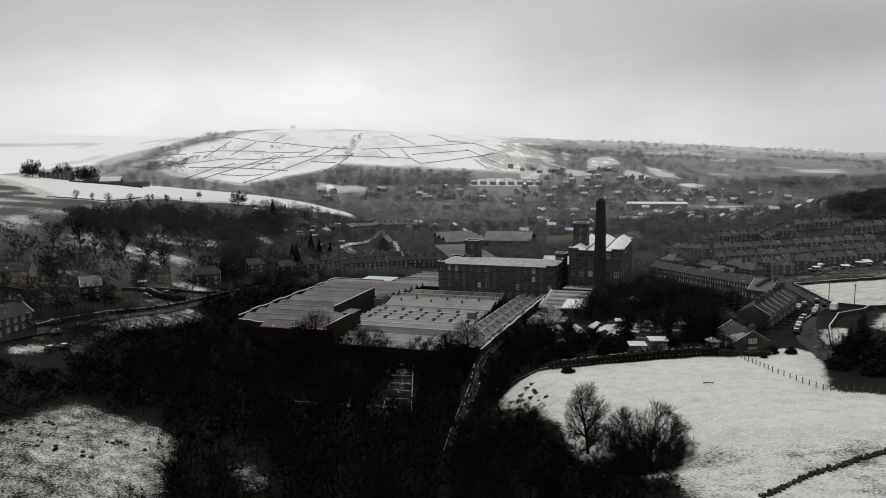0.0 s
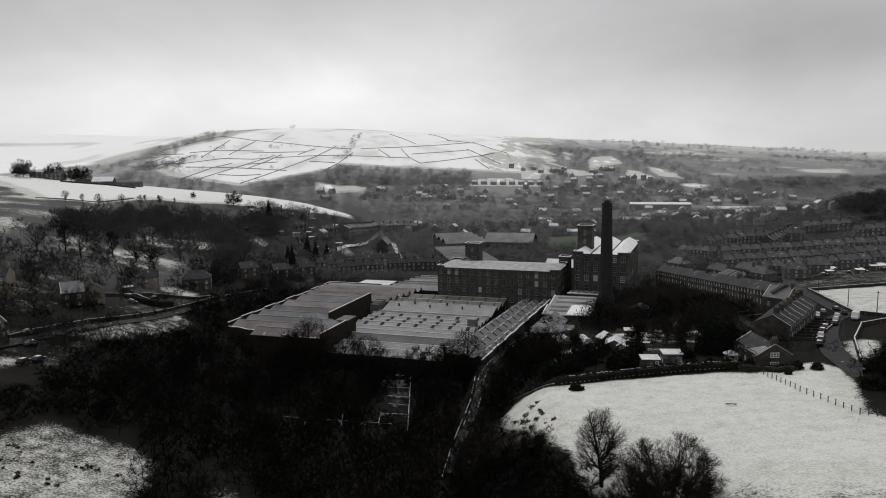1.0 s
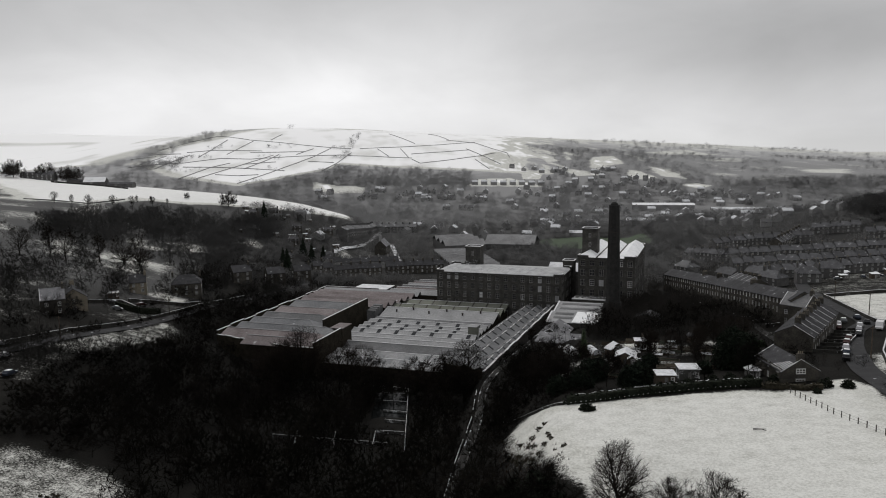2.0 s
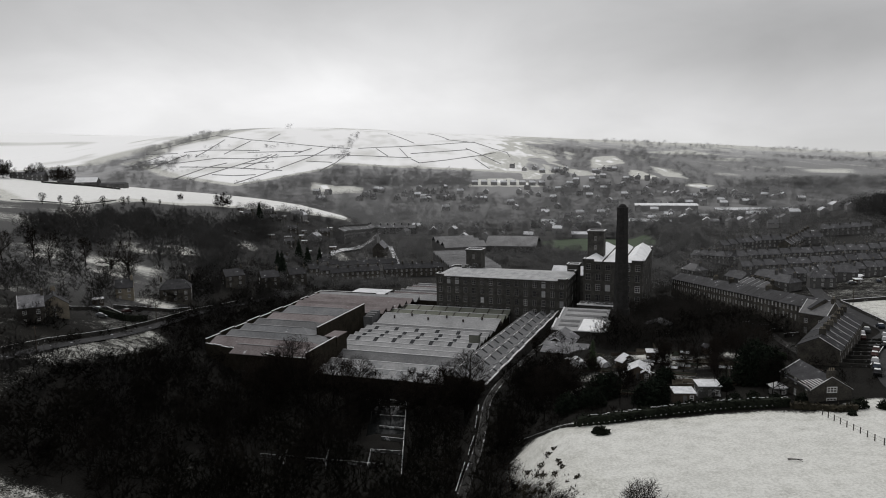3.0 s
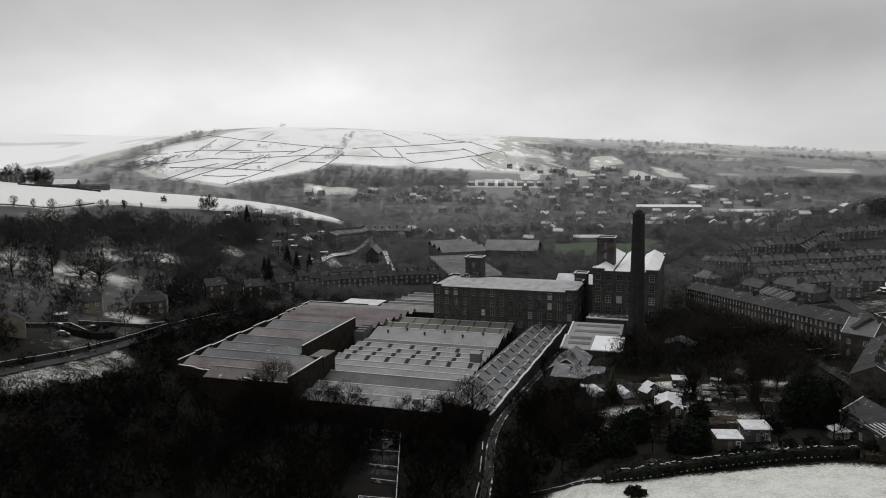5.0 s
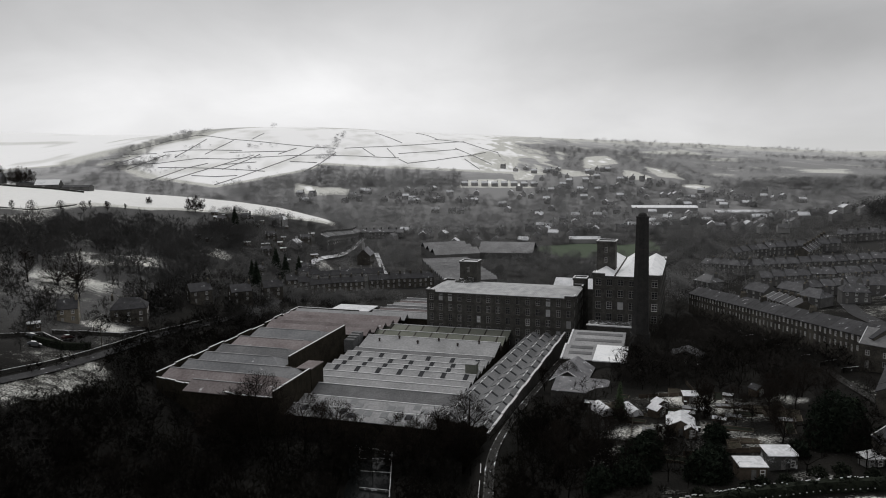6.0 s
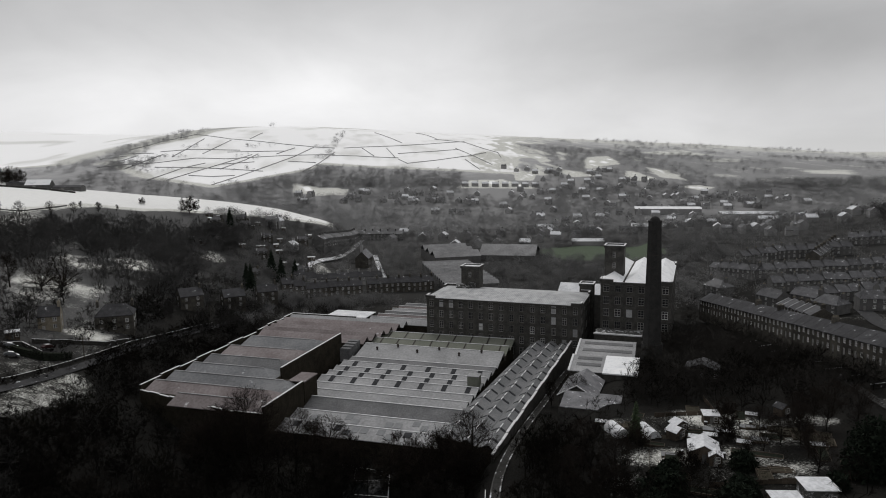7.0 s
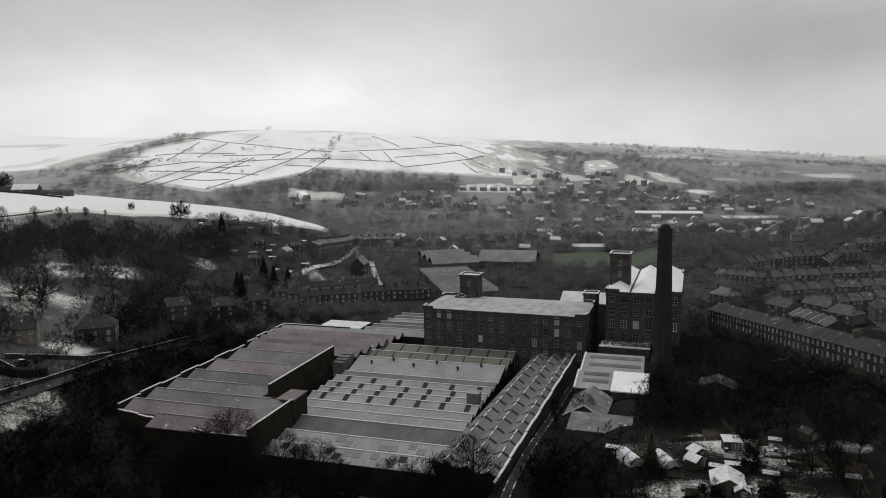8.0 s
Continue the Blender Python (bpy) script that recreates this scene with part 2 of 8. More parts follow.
TARMAC = material("wet_tarmac", [(0.024, 0.024, 0.025), (0.045, 0.045, 0.047)], 0.3, 0.85, 0.01, snow=0.06, snow_scale=0.5)
TRACK = material("slushy_track", [(0.018, 0.0175, 0.0165), (0.042, 0.041, 0.039)], 0.4, 0.9, 0.03, snow=0.07, snow_scale=0.9, spec=0.1)
SNOW_ROAD = material("half_cleared_snowy_road", [(0.10, 0.10, 0.10), (0.17, 0.17, 0.172)], 0.3, 0.9, 0.02, snow=0.62, snow_scale=0.22, spec=0.05)
LANE_EDGE = material("trodden_lane_snow", [(0.04, 0.039, 0.037), (0.09, 0.088, 0.085)], 0.5, 0.95, 0.03, snow=0.30, snow_scale=0.22, spec=0.05)
DRYSTONE = material("dry_stone", [(0.018, 0.018, 0.017), (0.055, 0.053, 0.048)], 1.2, 0.95, 0.06, snow=0.12, snow_scale=1.0)
# dry stone made pale: hillside haze is part of this colour
FIELD_WALL = material("hazy_field_wall", [(0.24, 0.24, 0.24), (0.36, 0.36, 0.36)], 0.02, 0.95)
HEDGE = material("evergreen_hedge", [(0.008, 0.010, 0.0075), (0.024, 0.028, 0.02)], 1.5, 0.95, 0.1, spec=0.05)
BARK = material("wet_bark", [(0.010, 0.009, 0.008), (0.026, 0.023, 0.020)], 1.5, 0.95, spread=0.25, spec=0.05)
TWIG = material("winter_twigs", [(0.012, 0.010, 0.009), (0.030, 0.025, 0.021)], 1.0, 1.0, spread=0.25, spec=0.0)
# near-black twigs: lens vignetting low in view is painted into them
WOOD_NEAR = material("vignette_dark_woodland", [(0.004, 0.0038, 0.0033), (0.009, 0.0083, 0.0072), (0.017, 0.0152, 0.013)], 0.06, 1.0, fine=8, spec=0.0, up=True)
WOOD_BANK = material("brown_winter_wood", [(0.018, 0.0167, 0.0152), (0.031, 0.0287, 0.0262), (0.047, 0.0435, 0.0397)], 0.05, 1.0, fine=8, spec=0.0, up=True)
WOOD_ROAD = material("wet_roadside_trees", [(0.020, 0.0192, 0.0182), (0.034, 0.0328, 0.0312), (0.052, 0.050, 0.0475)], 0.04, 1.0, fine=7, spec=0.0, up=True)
# distance haze mixed into the twig colours: mid, slope, valley, far, hill, moor
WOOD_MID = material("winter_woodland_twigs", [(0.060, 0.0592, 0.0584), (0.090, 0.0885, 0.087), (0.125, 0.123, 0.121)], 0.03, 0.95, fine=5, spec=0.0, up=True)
WOOD_VALLEY = material("hazy_valley_trees", [(0.105, 0.1045, 0.104), (0.14, 0.1395, 0.139), (0.18, 0.179, 0.178)], 0.022, 0.95, fine=5, spec=0.0, up=True)
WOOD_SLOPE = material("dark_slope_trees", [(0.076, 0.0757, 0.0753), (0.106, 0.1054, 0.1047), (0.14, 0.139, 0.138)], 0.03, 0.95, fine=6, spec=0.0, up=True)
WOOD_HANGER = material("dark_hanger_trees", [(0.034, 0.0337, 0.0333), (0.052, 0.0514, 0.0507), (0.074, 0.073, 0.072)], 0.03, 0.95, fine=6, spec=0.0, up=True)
WOOD_FAR = material("haze_greyed_woodland", [(0.20, 0.20, 0.2005), (0.265, 0.265, 0.266), (0.335, 0.335, 0.336)], 0.009, 0.95, fine=5, spec=0.0, up=True)
WOOD_HILL = material("haze_paled_hill_wood", [(0.28, 0.28, 0.281), (0.35, 0.35, 0.352), (0.42, 0.42, 0.422)], 0.01, 0.95, fine=6, spec=0.0, up=True)
WOOD_MOOR = material("haze_whitened_wood", [(0.50, 0.50, 0.503), (0.62, 0.62, 0.623)], 0.01, 0.95, fine=6, spec=0.0, up=True)
CONIFER = material("dark_conifer", [(0.006, 0.009, 0.007), (0.020, 0.026, 0.018)], 1.2, 0.95, 0.1, spec=0.03)
CYPRESS = material("green_cypress", [(0.020, 0.032, 0.016), (0.045, 0.062, 0.032)], 1.2, 0.9, 0.1)
GORSE = material("rough_scrub", [(0.020, 0.019, 0.014), (0.055, 0.048, 0.034)], 0.8, 0.95)
TIMBER = material("weathered_timber", [(0.045, 0.036, 0.028), (0.10, 0.082, 0.065)], 1.2, 0.85, 0.02, spread=0.3)
POST = material("grey_fence_post", [(0.06, 0.055, 0.05), (0.12, 0.11, 0.10)], 2.0, 0.9)
TYRE = material("tyre_rubber", [(0.012, 0.012, 0.012), (0.02, 0.02, 0.02)], 3.0, 0.8)
WHITE_PAINT = material("white_paint", [(0.55, 0.55, 0.55), (0.68, 0.68, 0.68)], 1.0, 0.4)
CAR_PAINTS = [material("car_paint_" + n, [c, tuple(k * 1.25 for k in c)], 1.0, 0.3, metal=0.2)
              for n, c in (("silver", (0.22, 0.22, 0.23)), ("black", (0.015, 0.015, 0.017)), ("blue", (0.022, 0.027, 0.038)), ("red", (0.034, 0.016, 0.015)), ("grey", (0.08, 0.085, 0.09)))]
CONCRETE = material("stained_concrete", [(0.05, 0.05, 0.048), (0.10, 0.10, 0.095)], 0.6, 0.9, 0.02, snow=0.3, snow_scale=0.8)
DARK_METAL = material("rusty_iron", [(0.03, 0.027, 0.025), (0.06, 0.05, 0.045)], 2.0, 0.7, metal=0.3)
WATER = material("still_dark_water", [(0.006, 0.007, 0.007), (0.010, 0.011, 0.011)], 0.5, 0.1)
# stone and slate of the distance, their base colours lifted by valley haze
FAR_STONE = material("haze_greyed_stone", [(0.20, 0.1995, 0.1985), (0.25, 0.249, 0.2475), (0.30, 0.2985, 0.2965)], 0.2, 0.9, spread=0.2)
FAR_SLATE = material("haze_greyed_slate", [(0.10, 0.10, 0.102), (0.145, 0.145, 0.148)], 0.2, 0.85, snow=0.16, snow_scale=0.3, spread=0.3)
HILL_STONE = material("hazy_hill_stone", [(0.075, 0.074, 0.073), (0.12, 0.118, 0.116)], 0.4, 0.9, spread=0.1)
TOWN_SLATE = material("hazy_town_slate", [(0.056, 0.056, 0.059), (0.084, 0.084, 0.088), (0.116, 0.116, 0.12)], 0.5, 0.85, 0.02, snow=0.06, snow_scale=0.5, spread=0.25)
FAR_SHEET = material("pale_factory_sheet", [(0.145, 0.145, 0.147), (0.20, 0.20, 0.203), (0.27, 0.27, 0.273)], 0.12, 0.8, fine=8, stripes=("X", 1.2, 0.2), spread=0.12)



# ---- the lie of the land ----
def ramp(a, b, v):
    """A smooth rise from 0 at a to 1 at b."""
    t = np.clip((np.asarray(v, float) - a) / (b - a), 0, 1)
    return t * t * (3 - 2 * t)


def bump(x, y, cx, cy, rx, ry):
    return np.exp(-((x - cx) / rx) ** 2 - ((y - cy) / ry) ** 2)


def lane_x(y):
    """The lane along the foot of the near bank."""
    return -62 + 0.4 * np.maximum(np.asarray(y, float) + 95, 0) + 0.17 * np.minimum(np.asarray(y, float) + 95, 0)


def ground_z(x, y):
    """The height of the ground: valley floor, near bank, far side, spur and hills."""
    x, y = np.asarray(x, float), np.asarray(y, float)
    floor = 2.0 * ramp(120, 300, y) + 9 * ramp(-85, -200, y)
    bank = 9 + 0.06 * np.minimum(x, 260) - 0.11 * np.clip(y, -260, 60)
    bank = bank * (1 - 0.8 * ramp(300, 460, y))
    off = x - lane_x(y) - 0.35 * np.maximum(-205 - y, 0)
    w = ramp(-4, 24, off) * (1 - 0.75 * ramp(90, 160, y) * (1 - ramp(40, 130, x)))
    reach = 37 * ramp(150, 280, y) * (1 - ramp(400, 520, y)) * ramp(-122, -165, x) * (0.4 + 0.6 * ramp(-320, -220, x))
    side = np.interp(-x - 138 + reach, [0, 163, 186, 215, 250, 300, 560], [0, 48.5, 52, 55, 58, 63.5, 73])
    brow = np.interp(x, [-280, -200], [285, 370])
    side = side * (1 - 0.9 * ramp(0, 240, y - brow)) + 6 * np.exp(-((y + 100) / 45) ** 2) * ramp(-150, -190, x)
    z = floor * (1 - w) + bank * w + side - 7 * bump(x, y, -51, -219, 13, 15)
    shelf = np.interp(y, [-230, -165, -140, -106, -90, -66, -40, -20, 14], [12.5, 11.5, 10.2, 9, 8.2, 6.5, 5, 3.5, 0])
    z = np.maximum(z, shelf * ramp(-8, -2.5, off) * (1 - ramp(4, 26, off)) * ramp(-240, -215, y))
    z = z + 25 * bump(x, y, 368, 214, 105, 110)
    hill = np.where(x < -410, np.exp(-((x + 410) / 620) ** 2), np.exp(-((x + 410) / 1000) ** 2))
    z = z + 128 * ramp(430, 1480, y) * hill
    z = z + 60 * bump(x, y, 900, 2300, 900, 800) + 150 * bump(x, y, -1700, 2500, 900, 900) + 30 * ramp(1500, 3500, y)
    return z


# ---- mesh helpers ----
class Geo:
    """Vertices and faces of one part."""

    def __init__(self):
        self.v, self.f = [], []

    def poly(self, *points):
        k = len(self.v)
        self.v.extend(tuple(p) for p in points)
        self.f.append(tuple(range(k, k + len(points))))
        return self

    def hull8(self, low, high):
        """A closed block from four corners below and four above, both anticlockwise."""
        k = len(self.v)
        self.v.extend(tuple(p) for p in (*low, *high))
        self.f += [(k + 3, k + 2, k + 1, k), (k + 4, k + 5, k + 6, k + 7)]
        for i in range(4):
            j = (i + 1) % 4
            self.f.append((k + i, k + j, k + 4 + j, k + 4 + i))
        return self

    def box(self, x0, x1, y0, y1, z0, z1, taper=0.0):
        t = taper
        return self.hull8([(x0, y0, z0), (x1, y0, z0), (x1, y1, z0), (x0, y1, z0)],
                          [(x0 + t, y0 + t, z1), (x1 - t, y0 + t, z1), (x1 - t, y1 - t, z1), (x0 + t, y1 - t, z1)])

    def tube(self, p, q, r0, r1, n=6, cap=True):
        p, q = Vector(p), Vector(q)
        axis = (q - p).normalized()
        side = axis.orthogonal().normalized()
        up = axis.cross(side)
        k = len(self.v)
        for c, r in ((p, r0), (q, r1)):
            for i in range(n):
                a = 2 * math.pi * i / n
                self.v.append(tuple(c + (side * math.cos(a) + up * math.sin(a)) * r))
        for i in range(n):
            j = (i + 1) % n
            self.f.append((k + i, k + j, k + n + j, k + n + i))
        if cap:
            self.f += [tuple(k + n + i for i in range(n)), tuple(k + n - 1 - i for i in range(n))]
        return self

    def beam(self, p, q, w, h):
        """A bar from p to q, its underside on that line, w wide and h high."""
        p, q = Vector(p), Vector(q)
        flat = Vector((q.y - p.y, p.x - q.x, 0))
        s = flat.normalized() * (w / 2) if flat.length > 1e-6 else Vector((w / 2, 0, 0))
        u = Vector((0, 0, h))
        return self.hull8([p + s, q + s, q - s, p - s], [p + s + u, q + s + u, q - s + u, p - s + u])

    def mesh(self, name, mat):
        me = bpy.data.meshes.new(name)
        me.from_pydata(self.v, [], self.f)
        me.materials.append(mat)
        me.update()
        return me


def big_mesh(name, verts, tris, mat):
    """A mesh from large arrays."""
    me = bpy.data.meshes.new(name)
    me.vertices.add(len(verts))
    me.vertices.foreach_set("co", np.asarray(verts, np.float32).ravel())
    sides = tris.shape[1]
    me.loops.add(tris.size)
    me.loops.foreach_set("vertex_index", np.asarray(tris, np.int32).ravel())
    me.polygons.add(len(tris))
    me.polygons.foreach_set("loop_start", np.arange(len(tris), dtype=np.int32) * sides)
    me.materials.append(mat)
    me.update(calc_edges=True)
    me.validate()
    return me


def thing(name, m, label, category, group="", kind=""):
    ob = new(name)
    ob.matrix_basis = m
    return tagged(ob, label, category, group, kind)


def part(name, geo, mat, parent, label="", at=None):
    """One mesh under a thing or a part. geo: a Geo, or a mesh that alike parts share."""
    ob = new(name, geo if isinstance(geo, bpy.types.Mesh) else geo.mesh(name, mat))
    ob.parent = parent
    if at is not None:
        ob.matrix_basis = at
    return tagged(ob, label)


def single(name, geo, mat, m, label, category="", group="", kind=""):
    ob = new(name, geo if isinstance(geo, bpy.types.Mesh) else geo.mesh(name, mat))
    ob.matrix_basis = m
    return tagged(ob, label, category, group, kind)


def gz(x, y):
    return float(ground_z(x, y))


def wall_face(g, a, b, z0, z1, openings, depth=0.3):
    """An upright wall face from a to b (seen from outside, left to right), with openings (s0, s1, z0, z1) cut through to their reveals."""
    a, b = Vector((*a, 0)), Vector((*b, 0))
    along = (b - a).normalized()
    inward = Vector((-along.y, along.x, 0)) * depth
    length = (b - a).length
    xs = sorted({0.0, length, *[o[0] for o in openings], *[o[1] for o in openings]})
    zs = sorted({z0, z1, *[o[2] for o in openings], *[o[3] for o in openings]})

    def p(s, z, back=0):
        return a + along * s + Vector((0, 0, z)) + inward * back

    for i in range(len(xs) - 1):
        for j in range(len(zs) - 1):
            s, z = (xs[i] + xs[i + 1]) / 2, (zs[j] + zs[j + 1]) / 2
            if any(o[0] < s < o[1] and o[2] < z < o[3] for o in openings):
                continue
            g.poly(p(xs[i], zs[j]), p(xs[i + 1], zs[j]), p(xs[i + 1], zs[j + 1]), p(xs[i], zs[j + 1]))
    for s0, s1, c0, c1 in openings:
        g.poly(p(s0, c0), p(s1, c0), p(s1, c0, 1), p(s0, c0, 1))
        g.poly(p(s0, c1, 1), p(s1, c1, 1), p(s1, c1), p(s0, c1))
        g.poly(p(s0, c0), p(s0, c0, 1), p(s0, c1, 1), p(s0, c1))
        g.poly(p(s1, c0, 1), p(s1, c0), p(s1, c1), p(s1, c1, 1))


def face_pose(a, b, s, z, depth=0.0):
    """The pose of something set in that wall face: x along it, y inwards."""
    a, b = Vector((*a, 0)), Vector((*b, 0))
    along = (b - a).normalized()
    at = a + along * s + Vector((-along.y, along.x, 0)) * depth
    return pose(at.x, at.y, z, 0, 0, math.degrees(math.atan2(along.y, along.x)))


def window_meshes(name, w, h, cols, rows, bar, frame_mat, pane_mat=None):
    """A window's frame with its bars, cut from one board, and its pane, both centred on the opening's foot."""
    xs, zs = [-w / 2], [0.0]
    for i in range(cols):
        xs += [-w / 2 + (w - bar) * i / cols + bar, -w / 2 + (w - bar) * (i + 1) / cols]
    for j in range(rows):
        zs += [bar * 1.6 if j == 0 else h * j / rows + bar / 2, h - bar * 1.3 if j == rows - 1 else h * (j + 1) / rows - bar / 2]
    xs, zs = xs + [w / 2], zs + [h]
    g, at = Geo(), {}

    def corner(i, j, k):
        if (i, j, k) not in at:
            at[i, j, k] = len(g.v)
            g.v.append((xs[i], (-0.06, 0.06)[k], zs[j]))
        return at[i, j, k]

    def solid(i, j):
        return 0 <= i < len(xs) - 1 and 0 <= j < len(zs) - 1 and not (i % 2 and j % 2)

    for i in range(len(xs) - 1):
        for j in range(len(zs) - 1):
            if not solid(i, j):
                continue
            ring = ((i, j), (i + 1, j), (i + 1, j + 1), (i, j + 1))
            g.f.append(tuple(corner(a, b, 0) for a, b in ring))
            g.f.append(tuple(corner(a, b, 1) for a, b in ring[::-1]))
            for n, (di, dj) in enumerate(((0, -1), (1, 0), (0, 1), (-1, 0))):
                if not solid(i + di, j + dj):
                    (a, b), (c, d) = ring[n], ring[(n + 1) % 4]
                    g.f.append((corner(c, d, 0), corner(a, b, 0), corner(a, b, 1), corner(c, d, 1)))
    p = Geo().box(-w / 2, w / 2, 0.062, 0.09, 0, h)
    return g.mesh(name + "_frame", frame_mat), p.mesh(name + "_pane", pane_mat or GLASS)


def add_window(parent, meshes, at, label=""):
    win = part("window", meshes[0], None, parent, label, at)
    part("pane", meshes[1], None, win)
    return win


# ---- the ground: one sheet from behind the camera to the horizon ----
def inside(x, y, corners):
    """1 inside the closed outline, 0 outside, for arrays."""
    x, y = np.asarray(x, float), np.asarray(y, float)
    hit = np.zeros(np.broadcast(x, y).shape, bool)
    for (ax, ay), (bx, by) in zip(corners, corners[1:] + corners[:1]):
        if ay == by:
            continue
        hit ^= ((ay > y) != (by > y)) & (x < (bx - ax) * (y - ay) / (by - ay) + ax)
    return hit.astype(float)


NEAR_FIELD = [(-66, -184), (-65.5, -165), (-64, -153.5), (-59.5, -147), (-55.7, -154), (-52, -158), (-47, -162), (-17, -160), (-4, -166), (-3.5, -202), (4, -210), (40, -232), (80, -300), (40, -340), (-44, -340), (-47, -270), (-49, -248), (-52, -230), (-54.5, -215), (-56.6, -207), (-57.5, -200), (-60.5, -195.5)]
PADDOCK = [(-3, -166), (14, -158), (12, -176), (4, -192), (-2.5, -201)]
ROAD_FIELD = [(68, -106), (64, -92), (86, -24), (126, -26), (230, -50), (240, -120), (110, -122)]
ROAD_BANK = [(33, -137), (20, -161), (25, -163), (42, -141), (40, -134)]
BEND_FIELD = [(66, -116), (100, -126), (100, -180), (52, -180), (46, -140)]
LEFT_FIELD = [(-181, -186), (-178, -171), (-174, -157), (-166, -158), (-155, -158), (-145, -164), (-142, -176), (-141, -186), (-137, -200), (-150, -250), (-260, -250), (-260, -196)]
LEFT_GLADES = ([(-249, 84), (-248, 102), (-221, 132), (-210, 116), (-225, 96), (-242, 73)], [(-245, 54), (-225, 72), (-211, 59), (-212, 33), (-227, 26), (-239, 23)], [(-213, 170), (-197, 194), (-189, 170), (-201, 163)], [(-279, 40), (-265, 56), (-244, 26), (-252, 16)])
VILLA_LAWN = [(-206, 0), (-201, 9), (-189, 5), (-191, -3)]
FAR_GREEN = [(-150, 197), (-147, 231), (-142, 242), (-128, 204)]
HILL_FIELDS = ([(225, 965), (264, 1109), (320, 1165), (307, 1041)], [(290, 953), (308, 928), (312, 863), (271, 838), (271, 888)], [(346, 1022), (364, 972), (357, 838), (329, 885)], [(320, 776), (351, 798), (369, 773), (334, 740)], [(163, 944), (204, 921), (226, 887), (181, 863)],
               [(-13, 757), (14, 820), (62, 829), (106, 759)], [(88, 885), (123, 890), (110, 828), (82, 825)], [(28, 1044), (76, 1134), (91, 1046), (64, 882), (40, 913)], [(-246, 778), (-208, 756), (-164, 748), (-162, 705), (-210, 699), (-235, 710)])
MOOR_FIELDS = ([(440, 1313), (689, 1779), (638, 1405), (485, 1289)], [(477, 854), (550, 960), (484, 832)], [(659, 1055), (806, 1138), (723, 1008), (631, 993)], [(591, 1276), (661, 1328), (603, 1198), (553, 1169)], [(153, 1036), (182, 962), (182, 936), (152, 995)])
ROUGH_EDGE = [(-66.5, -148), (-62, -150), (-61.8, -166), (-58.8, -182), (-57, -196), (-61, -197), (-67, -186)]
LANE_PATCH = [(-199, -100), (-186, -100), (-172, -44), (-184, -30), (-191, -56)]
PLOTS = [(-40, -132), (-40, -86), (-18, -86), (6, -104), (2, -142), (-22, -150)]
SNOW_PLOTS = ([(-36, -93), (-32, -92), (-36, -106), (-39, -103)], [(-30, -97), (-27, -98), (-30, -106), (-32, -105)], [(-17, -88), (-11, -89), (-7, -96), (-12, -105), (-18, -106), (-20, -100)], [(-7, -96), (-4, -101), (-10, -113), (-16, -113)],
              [(-41, -110), (-26, -115), (-30, -123), (-43, -120)], [(-20, -117), (-13, -120), (-17, -126), (-24, -124)], [(-8, -113), (2, -107), (-10, -122)], [(5, -98), (13, -106), (11, -109), (0, -106)],
              [(-20, -135), (-10, -125), (-4, -129), (-14, -138)], [(-48, -127), (-42, -125), (-42, -137), (-48, -139)])
GARDEN_STRIPS = ([(-42, -149), (-31, -151.5), (-31, -153.5), (-42, -152.5)], [(-18, -149), (-9, -151), (-9, -154), (-18, -152.5)], [(-203, -141), (-196, -139), (-193, -120), (-198, -116), (-202, -126)], [(-200, -66), (-193, -64), (-190, -44), (-196, -46)], [(-212, -30), (-203, -22), (-200, -28), (-208, -38)], [(24, -112), (28, -92), (31, -92), (27, -112)])
SPUR_FIELD = [(-700, 300), (-470, 262), (-418, 240), (-377, 204), (-340, 158), (-304, 168), (-295, 206), (-280, 222), (-261, 232), (-242, 251), (-225, 266), (-205, 302), (-183, 336), (-165, 363), (-150, 392), (-160, 470), (-420, 470), (-700, 470)]
CLOUGH_GAPS = ([(-132, -178), (-129, -176), (-119, -185), (-117, -194), (-121, -197), (-128, -188)], [(-147, -119), (-142, -118), (-136, -138), (-138, -140)], [(-129, -165), (-121, -174), (-123, -178)], [(-66, -148), (-60, -150), (-60, -176), (-66, -178)])
GREEN_PITCH = [(14, 300), (30, 250), (100, 235), (110, 300), (60, 320)]


def patchy(x, y, size, seed=0):
    """Drifting unevenness of the snow, about -1 to 1, in patches of the given size."""
    x, y = np.asarray(x, float) / size, np.asarray(y, float) / size
    total = 0
    for k in range(4):
        a, f = 0.7 + 1.9 * k + seed, 1.9 ** k
        u, v = (x * math.cos(a) - y * math.sin(a)) * f, (x * math.sin(a) + y * math.cos(a)) * f
        total = total + (np.sin(u * 2.1 + 1.7 * np.sin(v * 1.3 + k)) * np.sin(v * 1.8 + 1.3 * np.sin(u * 0.9 + seed))) * 0.62 ** k
    return total


